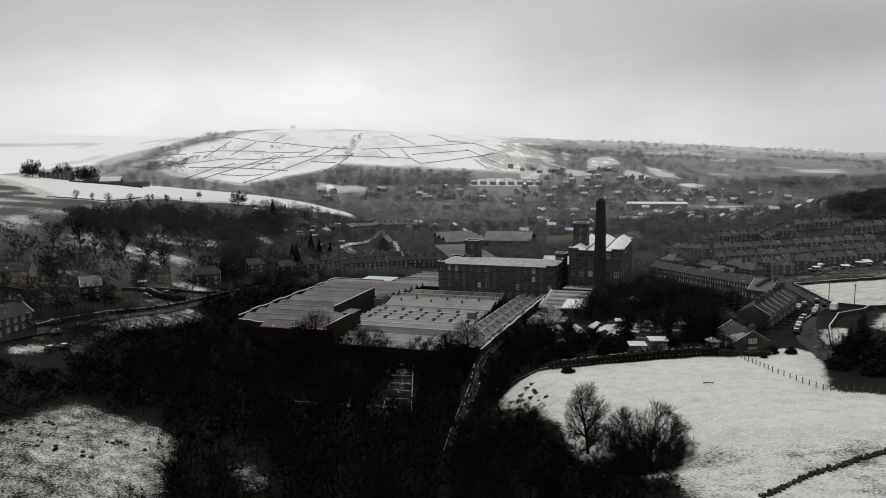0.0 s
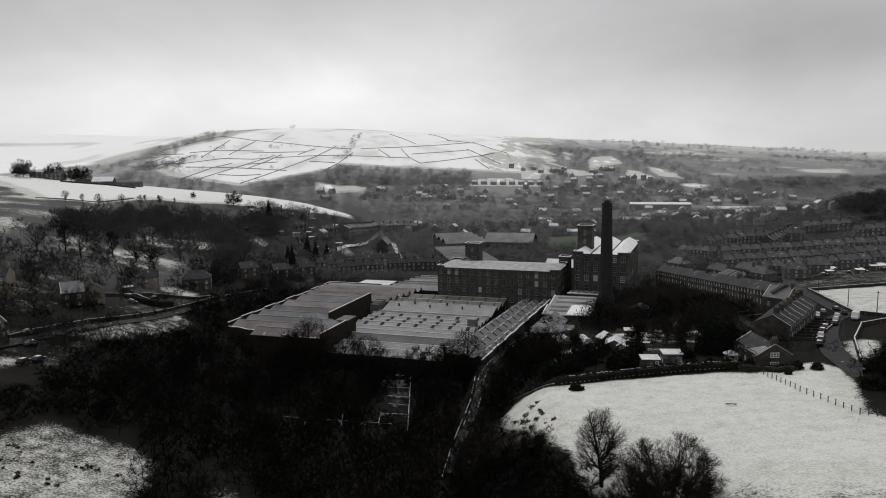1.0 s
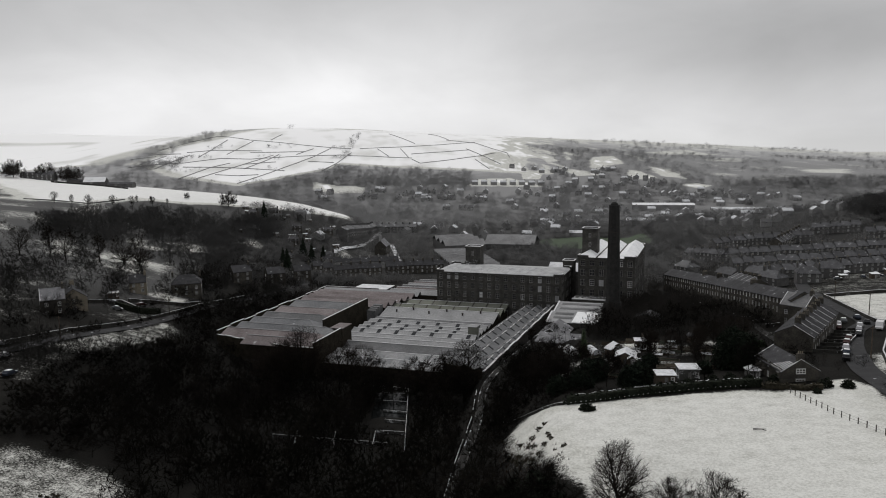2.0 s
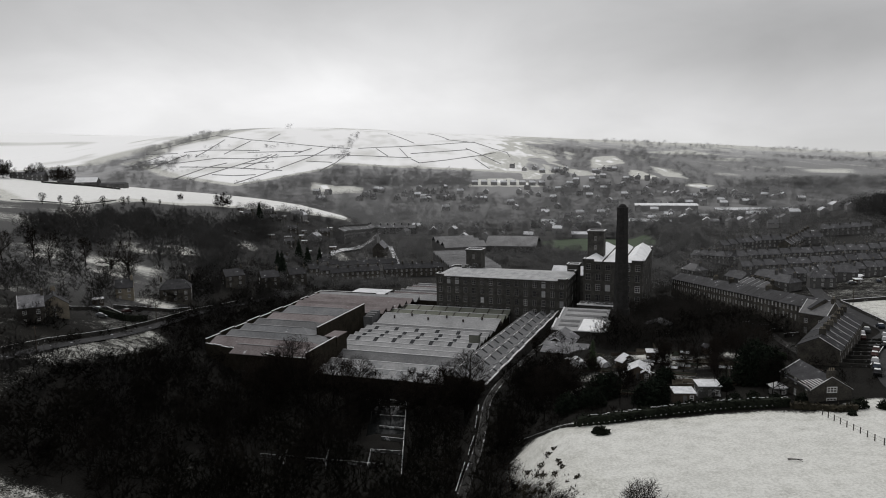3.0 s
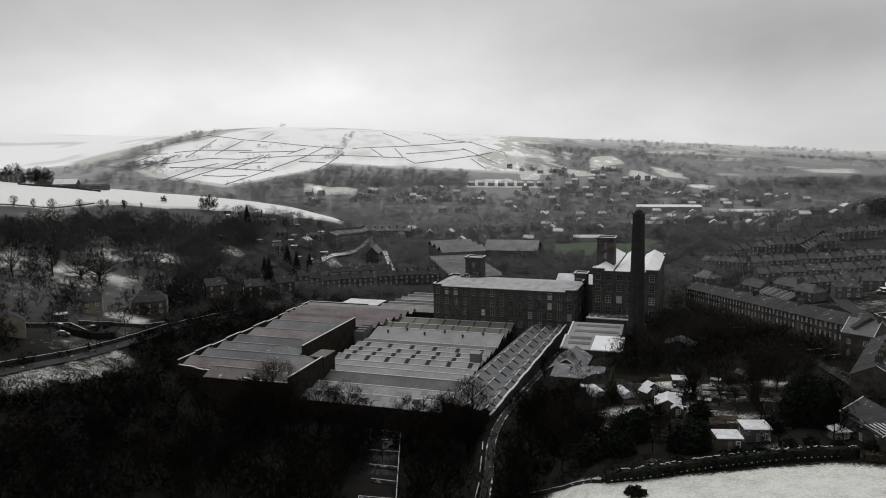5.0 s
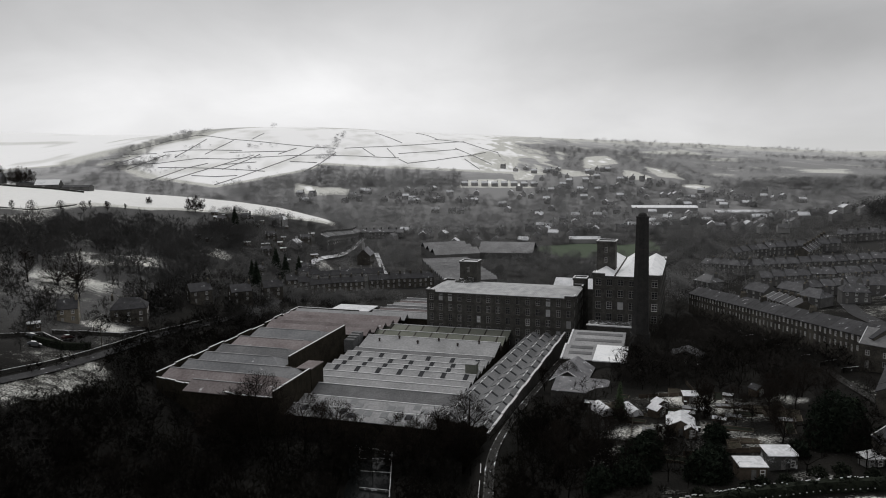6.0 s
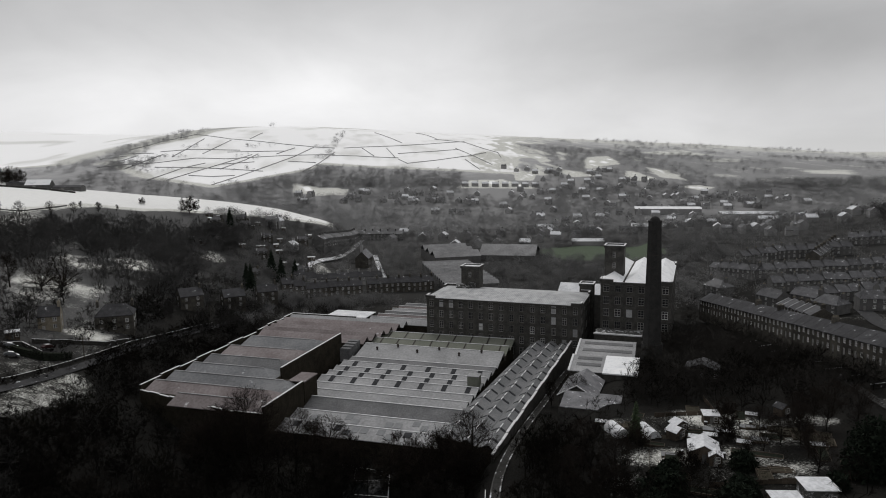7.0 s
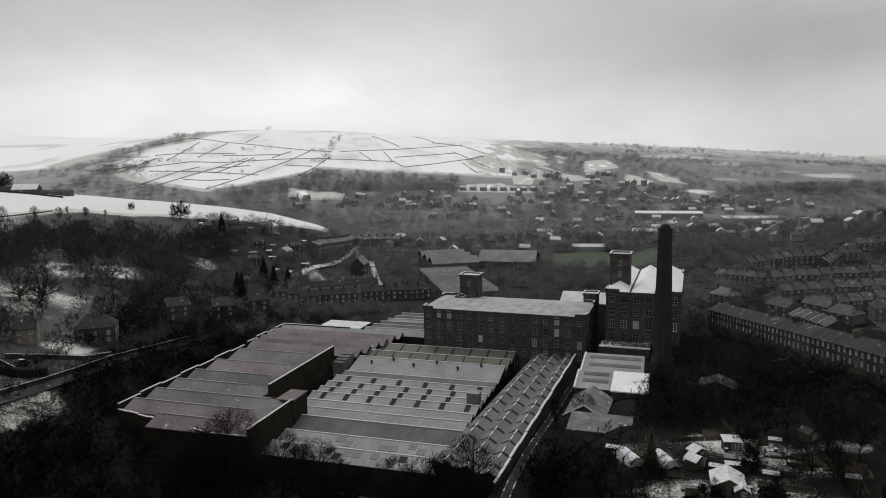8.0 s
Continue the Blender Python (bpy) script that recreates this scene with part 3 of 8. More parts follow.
def snow_cover(x, y):
    c = 0.12 + 0 * x
    c = np.where(inside(x, y, PLOTS) > 0, 0.27 + 0.12 * patchy(x, y, 6, 10), c)
    for plot in SNOW_PLOTS + GARDEN_STRIPS:
        c = np.where(inside(x, y, plot) > 0, 0.57 + 0.13 * patchy(x, y, 5), c)
    c = np.where((x < -185) & (y > -130) & (y < 150), 0.30 + 0.10 * patchy(x, y, 16, 2), c)
    for glade in LEFT_GLADES:
        c = np.where(inside(x, y, glade) > 0, 0.52 + 0.17 * patchy(x, y, 13, 1), c)
    c = np.where(inside(x, y, VILLA_LAWN) > 0, 0.68, c)
    c = np.where((x < -285) & (y > 20) & (y < 290), 0.40 + 0.20 * patchy(x, y * 0.6, 15, 3), c)
    c = np.where((y > 110) & (x > -190), 0.2, c)
    c = np.where(inside(x, y, FAR_GREEN) > 0, 0.5, c)
    for field in (NEAR_FIELD, PADDOCK, SPUR_FIELD):
        c = np.where(inside(x, y, field) > 0, 1.04, c)
    c = np.where(inside(x, y, SPUR_FIELD) > 0, 1.12, c)
    c = np.where((x > 60) & (x < 230) & (y > 12) & (y < 56), 0.36, c)
    c = np.where((x > 92) & (x < 240) & (y > -24) & (y < 13), 0.40, c)
    c = np.where(inside(x, y, ROAD_BANK) > 0, 0.70, c)
    c = np.where(inside(x, y, LEFT_FIELD) > 0, 0.475 + 0.02 * patchy(x, y, 5, 9), c)
    c = np.where(inside(x, y, BEND_FIELD) > 0, 0.68, c)
    c = np.where(inside(x, y, ROAD_FIELD) > 0, 0.62, c)
    c = np.where(inside(x, y, LANE_PATCH) > 0, 0.45 + 0.08 * patchy(x, y, 7, 13), c)
    for hole in CLOUGH_GAPS:
        c = np.where(inside(x, y, hole) > 0, 0.50 + 0.12 * patchy(x, y, 4, 11), c)
    c = np.where(inside(x, y, ROUGH_EDGE) > 0, 0.39 + 0.12 * patchy(x, y, 3, 12), c)
    c = np.where((inside(x, y, NEAR_FIELD) > 0) & (y < -224 - 0.3 * (x + 40)), 0.60 + 0.14 * patchy(x, y, 3.5, 6), c)
    # the white hill: fields from its foot up, rough ground to either side
    foot = np.interp(x, [-700, -560, -470, -350, -300, -235, -220, 0, 100], [960, 930, 815, 745, 800, 880, 925, 900, 880])
    right = ramp(35, 190, x - 0.12 * (y - 900) + 22 * np.sin(y * 0.021) + 12 * np.sin(y * 0.06 + x * 0.02))
    right = np.clip(right + 0.5 * patchy(x, y * 0.3, 26, 4) * (right > 0.02) * (right < 0.98), 0, 1)
    # a wooded gill runs up between the fields and the moor
    left = ramp(0, -34, x + 566 - 0.34 * np.maximum(y - 1000, 0) + 14 * np.sin(y * 0.03))
    moor = 0.45 + 0.85 * ramp(0, 90, -(x + 600 - 0.34 * np.maximum(y - 1000, 0))) + 0.22 * patchy(x, y * 0.35, 70, 5)
    hill = (1.20 + 0.07 * patchy(x, y * 0.5, 55, 12)) * (1 - right) * (1 - left) + right * (0.31 + 0.17 * patchy(x, y * 0.3, 34, 6) + 0.5 * ramp(1500, 2400, y)) * (1 - left) + left * moor
    # mist over the farthest hills, put in as extra white snow cover
    hill = np.maximum(hill, 1.3 * ramp(1900, 2600, y) * (x < 200))
    far = ramp(-18, 18, y - foot)
    c = np.where(y > 690, c * (1 - far) + hill * far, c)
    for field in HILL_FIELDS:
        c = np.where(inside(x, y, field) > 0, 0.98 + 0.25 * patchy(x, y * 0.4, 14, 7), c)
    for field in MOOR_FIELDS:
        c = np.where(inside(x, y, field) > 0, 0.62 + 0.15 * patchy(x, y * 0.3, 24, 8), c)
    return c


def spaced(stops):
    """Grid lines between the stops (place, step after it)."""
    out = []
    for (a, step), (b, _) in zip(stops, stops[1:]):
        out += list(np.arange(a, b - step * 0.4, step))
    return np.array(out + [stops[-1][0]])


gx = spaced([(-4200, 200), (-1800, 60), (-800, 20), (-460, 5), (-280, 2.5), (150, 5), (420, 20), (900, 60), (1800, 200), (4200, 0)])
gy = spaced([(-900, 40), (-400, 10), (-270, 2.5), (120, 4), (340, 8), (690, 6), (1300, 14), (1500, 40), (2600, 120), (4700, 0)])
GX, GY = np.meshgrid(gx, gy)
GZ = ground_z(GX, GY)
rough_n = np.random.RandomState(3).normal(0, 1, GX.shape)
rough_n = (rough_n + np.roll(rough_n, 1, 0) + np.roll(rough_n, 1, 1) + np.roll(rough_n, (1, 1), (0, 1))) / 4
GZ = GZ + rough_n * np.where(snow_cover(GX, GY) > 0.8, 0.05, 0.16) * (GY < 500)
rows_n, cols_n = GX.shape
idx = np.arange(rows_n * cols_n).reshape(rows_n, cols_n)
quads = np.stack([idx[:-1, :-1], idx[:-1, 1:], idx[1:, 1:], idx[1:, :-1]], -1).reshape(-1, 4)
ground_me = big_mesh("ground", np.stack([GX, GY, GZ], -1).reshape(-1, 3), quads, GROUND)
def softened(a, times):
    for _ in range(times):
        a = (a * 2 + np.roll(a, 1, 0) + np.roll(a, -1, 0) + np.roll(a, 1, 1) + np.roll(a, -1, 1)) / 6
    return a


# haze tint of the ground colour grows with distance up the valley
for key, values in (("snow", np.where(GY > 690, softened(snow_cover(GX, GY), 1), softened(snow_cover(GX, GY), 2))), ("green", 0.9 * inside(GX, GY, GREEN_PITCH)), ("haze_tint", np.maximum(0.14 * ramp(60, 220, GY), 0.34 * ramp(-178, -205, GX) * ramp(-60, 20, GY)) + 0.86 * ramp(250, 700, GY) + ramp(780, 1000, GY) * (1 - ramp(40, 220, GX - 0.12 * (GY - 900)) * (1 - ramp(1050, 2000, GY))))):
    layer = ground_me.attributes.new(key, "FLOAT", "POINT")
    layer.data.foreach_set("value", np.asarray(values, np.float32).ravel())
ground_me.polygons.foreach_set("use_smooth", np.ones(len(quads), bool))
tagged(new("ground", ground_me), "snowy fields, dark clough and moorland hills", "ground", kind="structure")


COVER = snow_cover(GX, GY)


def strip(name, line, width, mat, label, lift=0.22, category="road", step=3.0):
    """A road or path laid over the ground along a line of places."""
    pts = [Vector(p) for p in line]
    way = []
    for a, b in zip(pts, pts[1:]):
        k = max(1, int((b - a).length / step))
        way += [a.lerp(b, i / k) for i in range(k)]
    way.append(pts[-1])
    for _ in range(3):
        way = [way[0]] + [(p + q * 2 + r) / 4 for p, q, r in zip(way, way[1:], way[2:])] + [way[-1]]
    g = Geo()
    rows = []
    for i, p in enumerate(way):
        d = (way[min(i + 1, len(way) - 1)] - way[max(i - 1, 0)]).normalized()
        s = Vector((d.y, -d.x))
        row = []
        for k in (-0.5, 0, 0.5):
            q = p + s * (k * width)
            row.append(len(g.v))
            g.v.append((q.x, q.y, max(gz(q.x, q.y), gz(p.x, p.y) - 0.3) + lift))
        rows.append(row)
    for a, b in zip(rows, rows[1:]):
        for k in range(2):
            g.f.append((a[k], a[k + 1], b[k + 1], b[k]))
    return single(name, g, mat, Matrix(), label, category, kind="structure")


LANE = [(-78.6, -182), (-74.9, -164.6), (-72.9, -155), (-69.8, -141), (-67.2, -125.5), (-65, -109), (-63.2, -101), (-59, -88), (-51.5, -68), (-42, -46), (-31.4, -20), (-21, 5)]
strip("lane", LANE, 1.8, TRACK, "narrow slushy lane beside the mill sheds", lift=0.3)
for shift, wide, mat in ((-0.95, 0.3, LANE_EDGE), (0.95, 0.3, LANE_EDGE)):
    strip("lane_snow", [(x + shift, y) for x, y in LANE[1:]], wide, mat, "line of lying snow along the lane", lift=0.36, category="snow")
strip("village_road", [(14, -178), (22, -152), (34, -128), (50, -103), (62, -92), (72, -62), (82, -32), (92, 0), (108, 34)], 5.8, TARMAC, "wet dark tarmac village road")
strip("valley_road", [(-210, -140), (-201, -112), (-194, -75), (-186, -30), (-178, 10), (-160, 60), (-150, 110)], 3.8, TARMAC, "wet valley road with a low kerb wall")
strip("far_road", [(-150, 190), (-146, 222), (-136, 262), (-128, 320), (-122, 400)], 4.0, SNOW_ROAD, "snow-covered road climbing through the far village")
strip("green_loop", [(-154, 207), (-153, 198), (-148, 193), (-137, 197), (-127, 201)], 2.6, SNOW_ROAD, "snowy loop of lane round the village green")
strip("chapel_lane", [(-98, 196), (-103, 240), (-108, 290)], 3.4, SNOW_ROAD, "snow-covered lane beside the chapel")
strip("hill_road", [(166, 172), (186, 196), (206, 216), (222, 206), (214, 188)], 3.6, SNOW_ROAD, "snow-covered estate road on the far bank")
strip("back_path", [(20, -122), (26, -96), (31, -78), (36, -55)], 2.2, TRACK, "snowy back path behind the terraces", category="path")


def stone_wall(line, height=1.3, width=0.6, mat=None, label="dark dry stone field wall with thin snow on top", cap=True, step=4.0, name="field_wall", group=""):
    """A wall along a line of places, its courses following the ground, with snow lying on the cope."""
    g, top = Geo(), Geo()
    pts = [Vector(p) for p in line]
    for a, b in zip(pts, pts[1:]):
        k = max(1, int((b - a).length / step))
        for i in range(k):
            p, q = a.lerp(b, i / k), a.lerp(b, (i + 1) / k)
            jig = random.uniform(-0.08, 0.08)
            pz, qz = gz(p.x, p.y) - 0.3, gz(q.x, q.y) - 0.3
            g.beam((p.x, p.y, pz), (q.x, q.y, qz), width, height + 0.3 + jig)
            top.beam((p.x, p.y, pz + height + 0.3 + jig), (q.x, q.y, qz + height + 0.3 + jig), width * 0.5, 0.08)
    ob = single(name, g, mat or DRYSTONE, Matrix(), label, "wall", group)
    if cap:
        part("snow_cap", top, COPING, ob)
    return ob


# ---- the mill works, on one grid: u along the mill's front, v away from the camera ----
WORKS = pose(-75.5, 26.3, 0, 0, 0, -19.8)


def sheet(g, a, b, c, d, thick=0.18):
    """A roof slope as a slab with thickness."""
    t = Vector((0, 0, thick))
    top = [Vector(p) for p in (a, b, c, d)]
    g.hull8([p - t for p in top], top)


def split_part(name, g, mat, parent):
    """Each block of a row of blocks as a part of its own."""
    for k in range(0, len(g.v), 8):
        one = Geo()
        one.v = g.v[k:k + 8]
        one.f = [tuple(i - k for i in f) for f in g.f[k // 8 * 6:k // 8 * 6 + 6]]
        part(name, one, mat, parent)


def multi_storey(name, m, length, depth, eave, storeys, first, bays_front, bays_side, label, wall_mat=None, win=(1.5, 2.5)):
    """A stone mill: four walls with rows of openings, each with its window, a plinth band and a cornice."""
    ob = thing(name, m, label, "mill")
    w, h = win
    g = Geo()
    corners = [(0, 0), (length, 0), (length, depth), (0, depth)]
    kinds = [window_meshes("mill_window", w, h, 2, 3, 0.15, FRAME), window_meshes("mill_window", w, h, 2, 3, 0.15, OLD_FRAME),
             window_meshes("mill_window", w, h, 1, 2, 0.2, BOARD, BOARD), window_meshes("mill_window", w, h, 3, 2, 0.13, OLD_FRAME)]
    rise = (eave - first) / storeys
    todo = []
    for k in range(4):
        a, b = corners[k], corners[(k + 1) % 4]
        n = bays_front if k % 2 == 0 else bays_side
        side = length if k % 2 == 0 else depth
        holes = []
        for i in range(n):
            s = side * (i + 0.5) / n
            for j in range(storeys):
                z = first + rise * j + (rise - h) * 0.45
                holes.append((s - w / 2, s + w / 2, z, z + h))
                if k in (0, 1, 3):
                    pick = random.choices((0, 1, 2, 3), (0.16, 0.42, 0.05, 0.37))[0]
                    todo.append((kinds[pick], face_pose(a, b, s, z, 0.16), "boarded with pale sheet" if pick == 2 else ""))
        wall_face(g, a, b, -3, eave, holes, 0.35)
    part("wall", g, wall_mat or SOOT, ob)
    for meshes, at, words in todo:
        add_window(ob, meshes, at, words)
    band = Geo()
    for z, out in ((eave - 0.7, 0.25), (eave - 1.6, 0.12)):
        band.box(-out, length + out, -out, 0, z, z + 0.45)
        band.box(-out, length + out, depth, depth + out, z, z + 0.45)
        band.box(-out, 0, 0, depth, z, z + 0.45)
        band.box(length, length + out, 0, depth, z, z + 0.45)
    split_part("cornice", band, wall_mat or SOOT, ob)
    sills = Geo()
    for j in range(storeys):
        z = first + rise * j + (rise - h) * 0.45
        for i in range(bays_front):
            s = length * (i + 0.5) / bays_front
            sills.box(s - w / 2 - 0.15, s + w / 2 + 0.15, -0.14, 0.0, z - 0.22, z - 0.004)
    split_part("window_sill", sills, STONE, ob)
    return ob


def parapet_corner(g, cap, x, y, dx, dy, z, run=4.0, h=0.9):
    for w, d in ((run * dx, 0.6 * dy), (0.6 * dx, run * dy)):
        x0, x1, y0, y1 = min(x, x + w), max(x, x + w), min(y, y + d), max(y, y + d)
        g.box(x0, x1, y0, y1, z, z + h)
        cap.box(x0 - 0.05, x1 + 0.05, y0 - 0.05, y1 + 0.05, z + h, z + h + 0.16)


def stair_tower(parent_m, x, y, w, d, z0, z1, label, name="stair_tower"):
    ob = thing(name, parent_m @ pose(x, y, 0), label, "tower")
    body = Geo().box(0, w, 0, d, z0, z1)
    part("wall", body, SOOT, ob)
    rim = Geo()
    for a in ((-0.3, w + 0.3, -0.3, 0.35), (-0.3, w + 0.3, d - 0.35, d + 0.3), (-0.3, 0.35, 0.35, d - 0.35), (w - 0.35, w + 0.3, 0.35, d - 0.35)):
        rim.box(*a, z1 - 0.3, z1 + 0.6)
    split_part("parapet", rim, SOOT, ob)
    cap = Geo()
    for a in ((-0.35, w + 0.35, -0.35, 0.25), (-0.35, w + 0.35, d - 0.25, d + 0.35), (-0.35, 0.25, 0.25, d - 0.25), (w - 0.25, w + 0.35, 0.25, d - 0.25)):
        cap.box(*a, z1 + 0.6, z1 + 0.76)
    split_part("snow_cap", cap, COPING, ob)
    part("roof_snow", Geo().box(0.35, w - 0.35, 0.35, d - 0.35, z1 + 0.004, z1 + 0.18), ROOF_SNOW, ob)
    wm = window_meshes("tower_window", 1.1, 2.2, 2, 3, 0.14, OLD_FRAME)
    for z in np.arange(z1 - 4, z0 + 1, -4.2):
        add_window(ob, wm, pose(w / 2, -0.09, float(z)))
    return ob


# long mill
MILL = pose(-75.3, 28.6, 0, 0, 0, -22.0)
MILL_L, MILL_D, MILL_E = 61.0, 26.0, 22.6
mill = multi_storey("long_mill", MILL, MILL_L, MILL_D, MILL_E, 5, 1.6, 15, 7, "five-storey soot-blackened stone mill with a snow-covered roof", win=(1.75, 2.9))
g = Geo()
e, r = MILL_E, MILL_E + 1.5
g.hull8([(-0.3, -0.3, e), (MILL_L + 0.3, -0.3, e), (MILL_L + 0.3, MILL_D + 0.3, e), (-0.3, MILL_D + 0.3, e)],
        [(6, MILL_D * 0.48, r), (MILL_L - 6, MILL_D * 0.48, r), (MILL_L - 6, MILL_D * 0.52, r), (6, MILL_D * 0.52, r)])
part("roof", g, MILL_SNOW, mill, "low hipped roof under thin wind-streaked snow")
g, cap = Geo(), Geo()
for x, dx in ((-0.3, 1), (MILL_L + 0.3, -1)):
    for y, dy in ((-0.3, 1), (MILL_D + 0.3, -1)):
        parapet_corner(g, cap, x, y, dx, dy, e)
split_part("parapet", g, SOOT, mill)
split_part("snow_cap", cap, COPING, mill)
g = Geo()
g.box(7.5, 13, 15, 19.5, e + 0.8, e + 1.9).box(9, 11, 16, 17.5, e + 1.9, e + 2.7).box(12.4, 14.6, 18, 19.6, e + 0.9, e + 3.0)
part("roof_plant", g, CONCRETE, mill, "collapsed rooftop hut with patchy snow")
stair_tower(MILL, 8.2, 20.0, 7.6, 6.4, 12, 31.8, "square sooted stair tower rising above the long mill")
stair_tower(MILL, 56.6, 26.6, 5.4, 5.6, 0, 25.4, "lower square stair tower at the mill's end")

# tall mill, with a double hipped roof
TALL = pose(-9.9, 11.5, 5.0, 0, 0, -22.5)
TW, TD, TE = 25.6, 50.0, 25.7
tall = multi_storey("tall_mill", TALL, TW, TD, TE, 5, 2.2, 6, 12, "tall soot-blackened stone mill with snowy hipped roof ridges", win=(2.2, 3.0))
g = Geo()
for k in range(3):
    x0, x1 = TW * k / 3 - 0.3 * (k == 0), TW * (k + 1) / 3 + 0.3 * (k == 2)
    xm = (x0 + x1) / 2
    g.hull8([(x0, -0.3, TE), (x1, -0.3, TE), (x1, TD + 0.3, TE), (x0, TD + 0.3, TE)], [(xm - 0.05, 8, TE + 2.5), (xm + 0.05, 8, TE + 2.5), (xm + 0.05, TD - 5, TE + 3.2), (xm - 0.05, TD - 5, TE + 3.2)])
part("roof", g, SNOW, tall, "three hipped roof ridges thick with snow")
for k in (1, 2):
    part("valley_gutter", Geo().beam((TW * k / 3, -0.2, TE + 0.02), (TW * k / 3, TD, TE + 0.02), 0.6, 0.3), DARK_METAL, tall)
g, cap = Geo(), Geo()
for x, dx in ((-0.3, 1), (TW + 0.3, -1)):
    parapet_corner(g, cap, x, -0.3, dx, 1, TE, 5.0)
    parapet_corner(g, cap, x, TD + 0.3, dx, -1, TE, 5.0)
part("parapet", g, SOOT, tall)
split_part("snow_cap", cap, COPING, tall)
stair_tower(TALL, 0.3, 9.0, 7.2, 6.6, 20, 37.6, "tall square water tower of blackened stone with a snow rim", "water_tower")
ob = thing("boiler_house", TALL @ pose(-1.0, -8.9, 0), "low stone boiler house with a snow-lipped parapet", "building")
part("wall", Geo().box(0, 17, 0, 8.6, -4, 7.5), SOOT, ob)
part("snow_cap", Geo().box(-0.2, 17.2, -0.3, 1.0, 7.5, 7.9), COPING, ob)
part("roof", Geo().box(0, 17, 1.0, 8.6, 7.5, 7.62), CONCRETE, ob)

# chimney
chim = thing("mill_chimney", pose(-6.3, -35.6, 0), "tall tapering blackened stone mill chimney with a domed cap", "chimney")
CB, CT = gz(-6.3, -35.6) - 1, 58.2
g = Geo()
for z0, z1, r0, r1 in ((CB, CB + 8, 3.6, 3.4), (CB + 8, CT - 3, 2.95, 2.12), (CT - 3, CT - 2.7, 2.2, 2.2), (CT - 2.7, CT - 0.4, 2.1, 2.08), (CT - 0.4, CT, 2.25, 2.25)):
    g.tube((0, 0, z0), (0, 0, z1), r0, r1, 8)
part("shaft", g, CHIMNEY, chim)
g = Geo()
for k in range(5):
    a0, a1 = math.pi / 2 * k / 5, math.pi / 2 * (k + 1) / 5
    g.tube((0, 0, CT + 1.3 * math.sin(a0)), (0, 0, CT + 1.3 * math.sin(a1)), 1.5 * math.cos(a0), 1.5 * math.cos(a1) + 0.01, 12)
part("cap", g, CHIMNEY, chim, "rounded steel cap")
g = Geo()
for k in range(3):
    z = CB + 14 + 11 * k
    g.tube((0, 0, z), (0, 0, z + 0.25), 2.80 - 0.25 * k, 2.80 - 0.25 * k, 8)
part("iron_band", g, DARK_METAL, chim)


# north-light weaving shed: eleven bays across, each with its own roof
def shed_bay(shed, u0, u1, v0, v1, z0, z1, mat, lights=0, light_mat=None, ribs=0, light_w=1.5, at=0.4):
    """One bay: a long slope rising away from v0 to a ridge near v1, and the steep glazed drop behind it."""
    g = Geo()
    back = v0 + (v1 - v0) * 0.82
    sheet(g, (u0, v0, z0), (u1, v0, z0), (u1, back, z1), (u0, back, z1))
    sheet(g, (u0, back, z1), (u1, back, z1), (u1, v1, z0 + 0.1), (u0, v1, z0 + 0.1))
    bay = part("roof_bay", g, mat, shed)
    part("ridge", Geo().beam((u0, back, z1 + 0.004), (u1, back, z1 + 0.004), 0.35, 0.16), COPING, bay)
    up = (z1 - z0) / (back - v0)
    for i in range(lights):
        s = u0 + (u1 - u0) * (i + 0.5) / lights
        a, b = v0 + (back - v0) * at, v0 + (back - v0) * 0.98
        k = Geo()
        za, zb = z0 + (a - v0) * up + 0.02, z0 + (b - v0) * up + 0.02
        k.hull8([(s, a, za), (s + light_w, a, za), (s + light_w, b, zb), (s, b, zb)], [(s, a, za + 0.12), (s + light_w, a, za + 0.12), (s + light_w, b, zb + 0.12), (s, b, zb + 0.12)])
        part("rooflight", k, light_mat or ROOFLIGHT, bay)
    for i in range(ribs):
        s = u0 + (u1 - u0) * (i + 0.5) / ribs
        k = Geo()
        k.hull8([(s, v0, z0 + 0.02), (s + 0.5, v0, z0 + 0.02), (s + 0.5, back, z1 + 0.02), (s, back, z1 + 0.02)], [(s, v0, z0 + 0.15), (s + 0.5, v0, z0 + 0.15), (s + 0.5, back, z1 + 0.15), (s, back, z1 + 0.15)])
        part("rib", k, DARK_METAL, bay)
    return bay


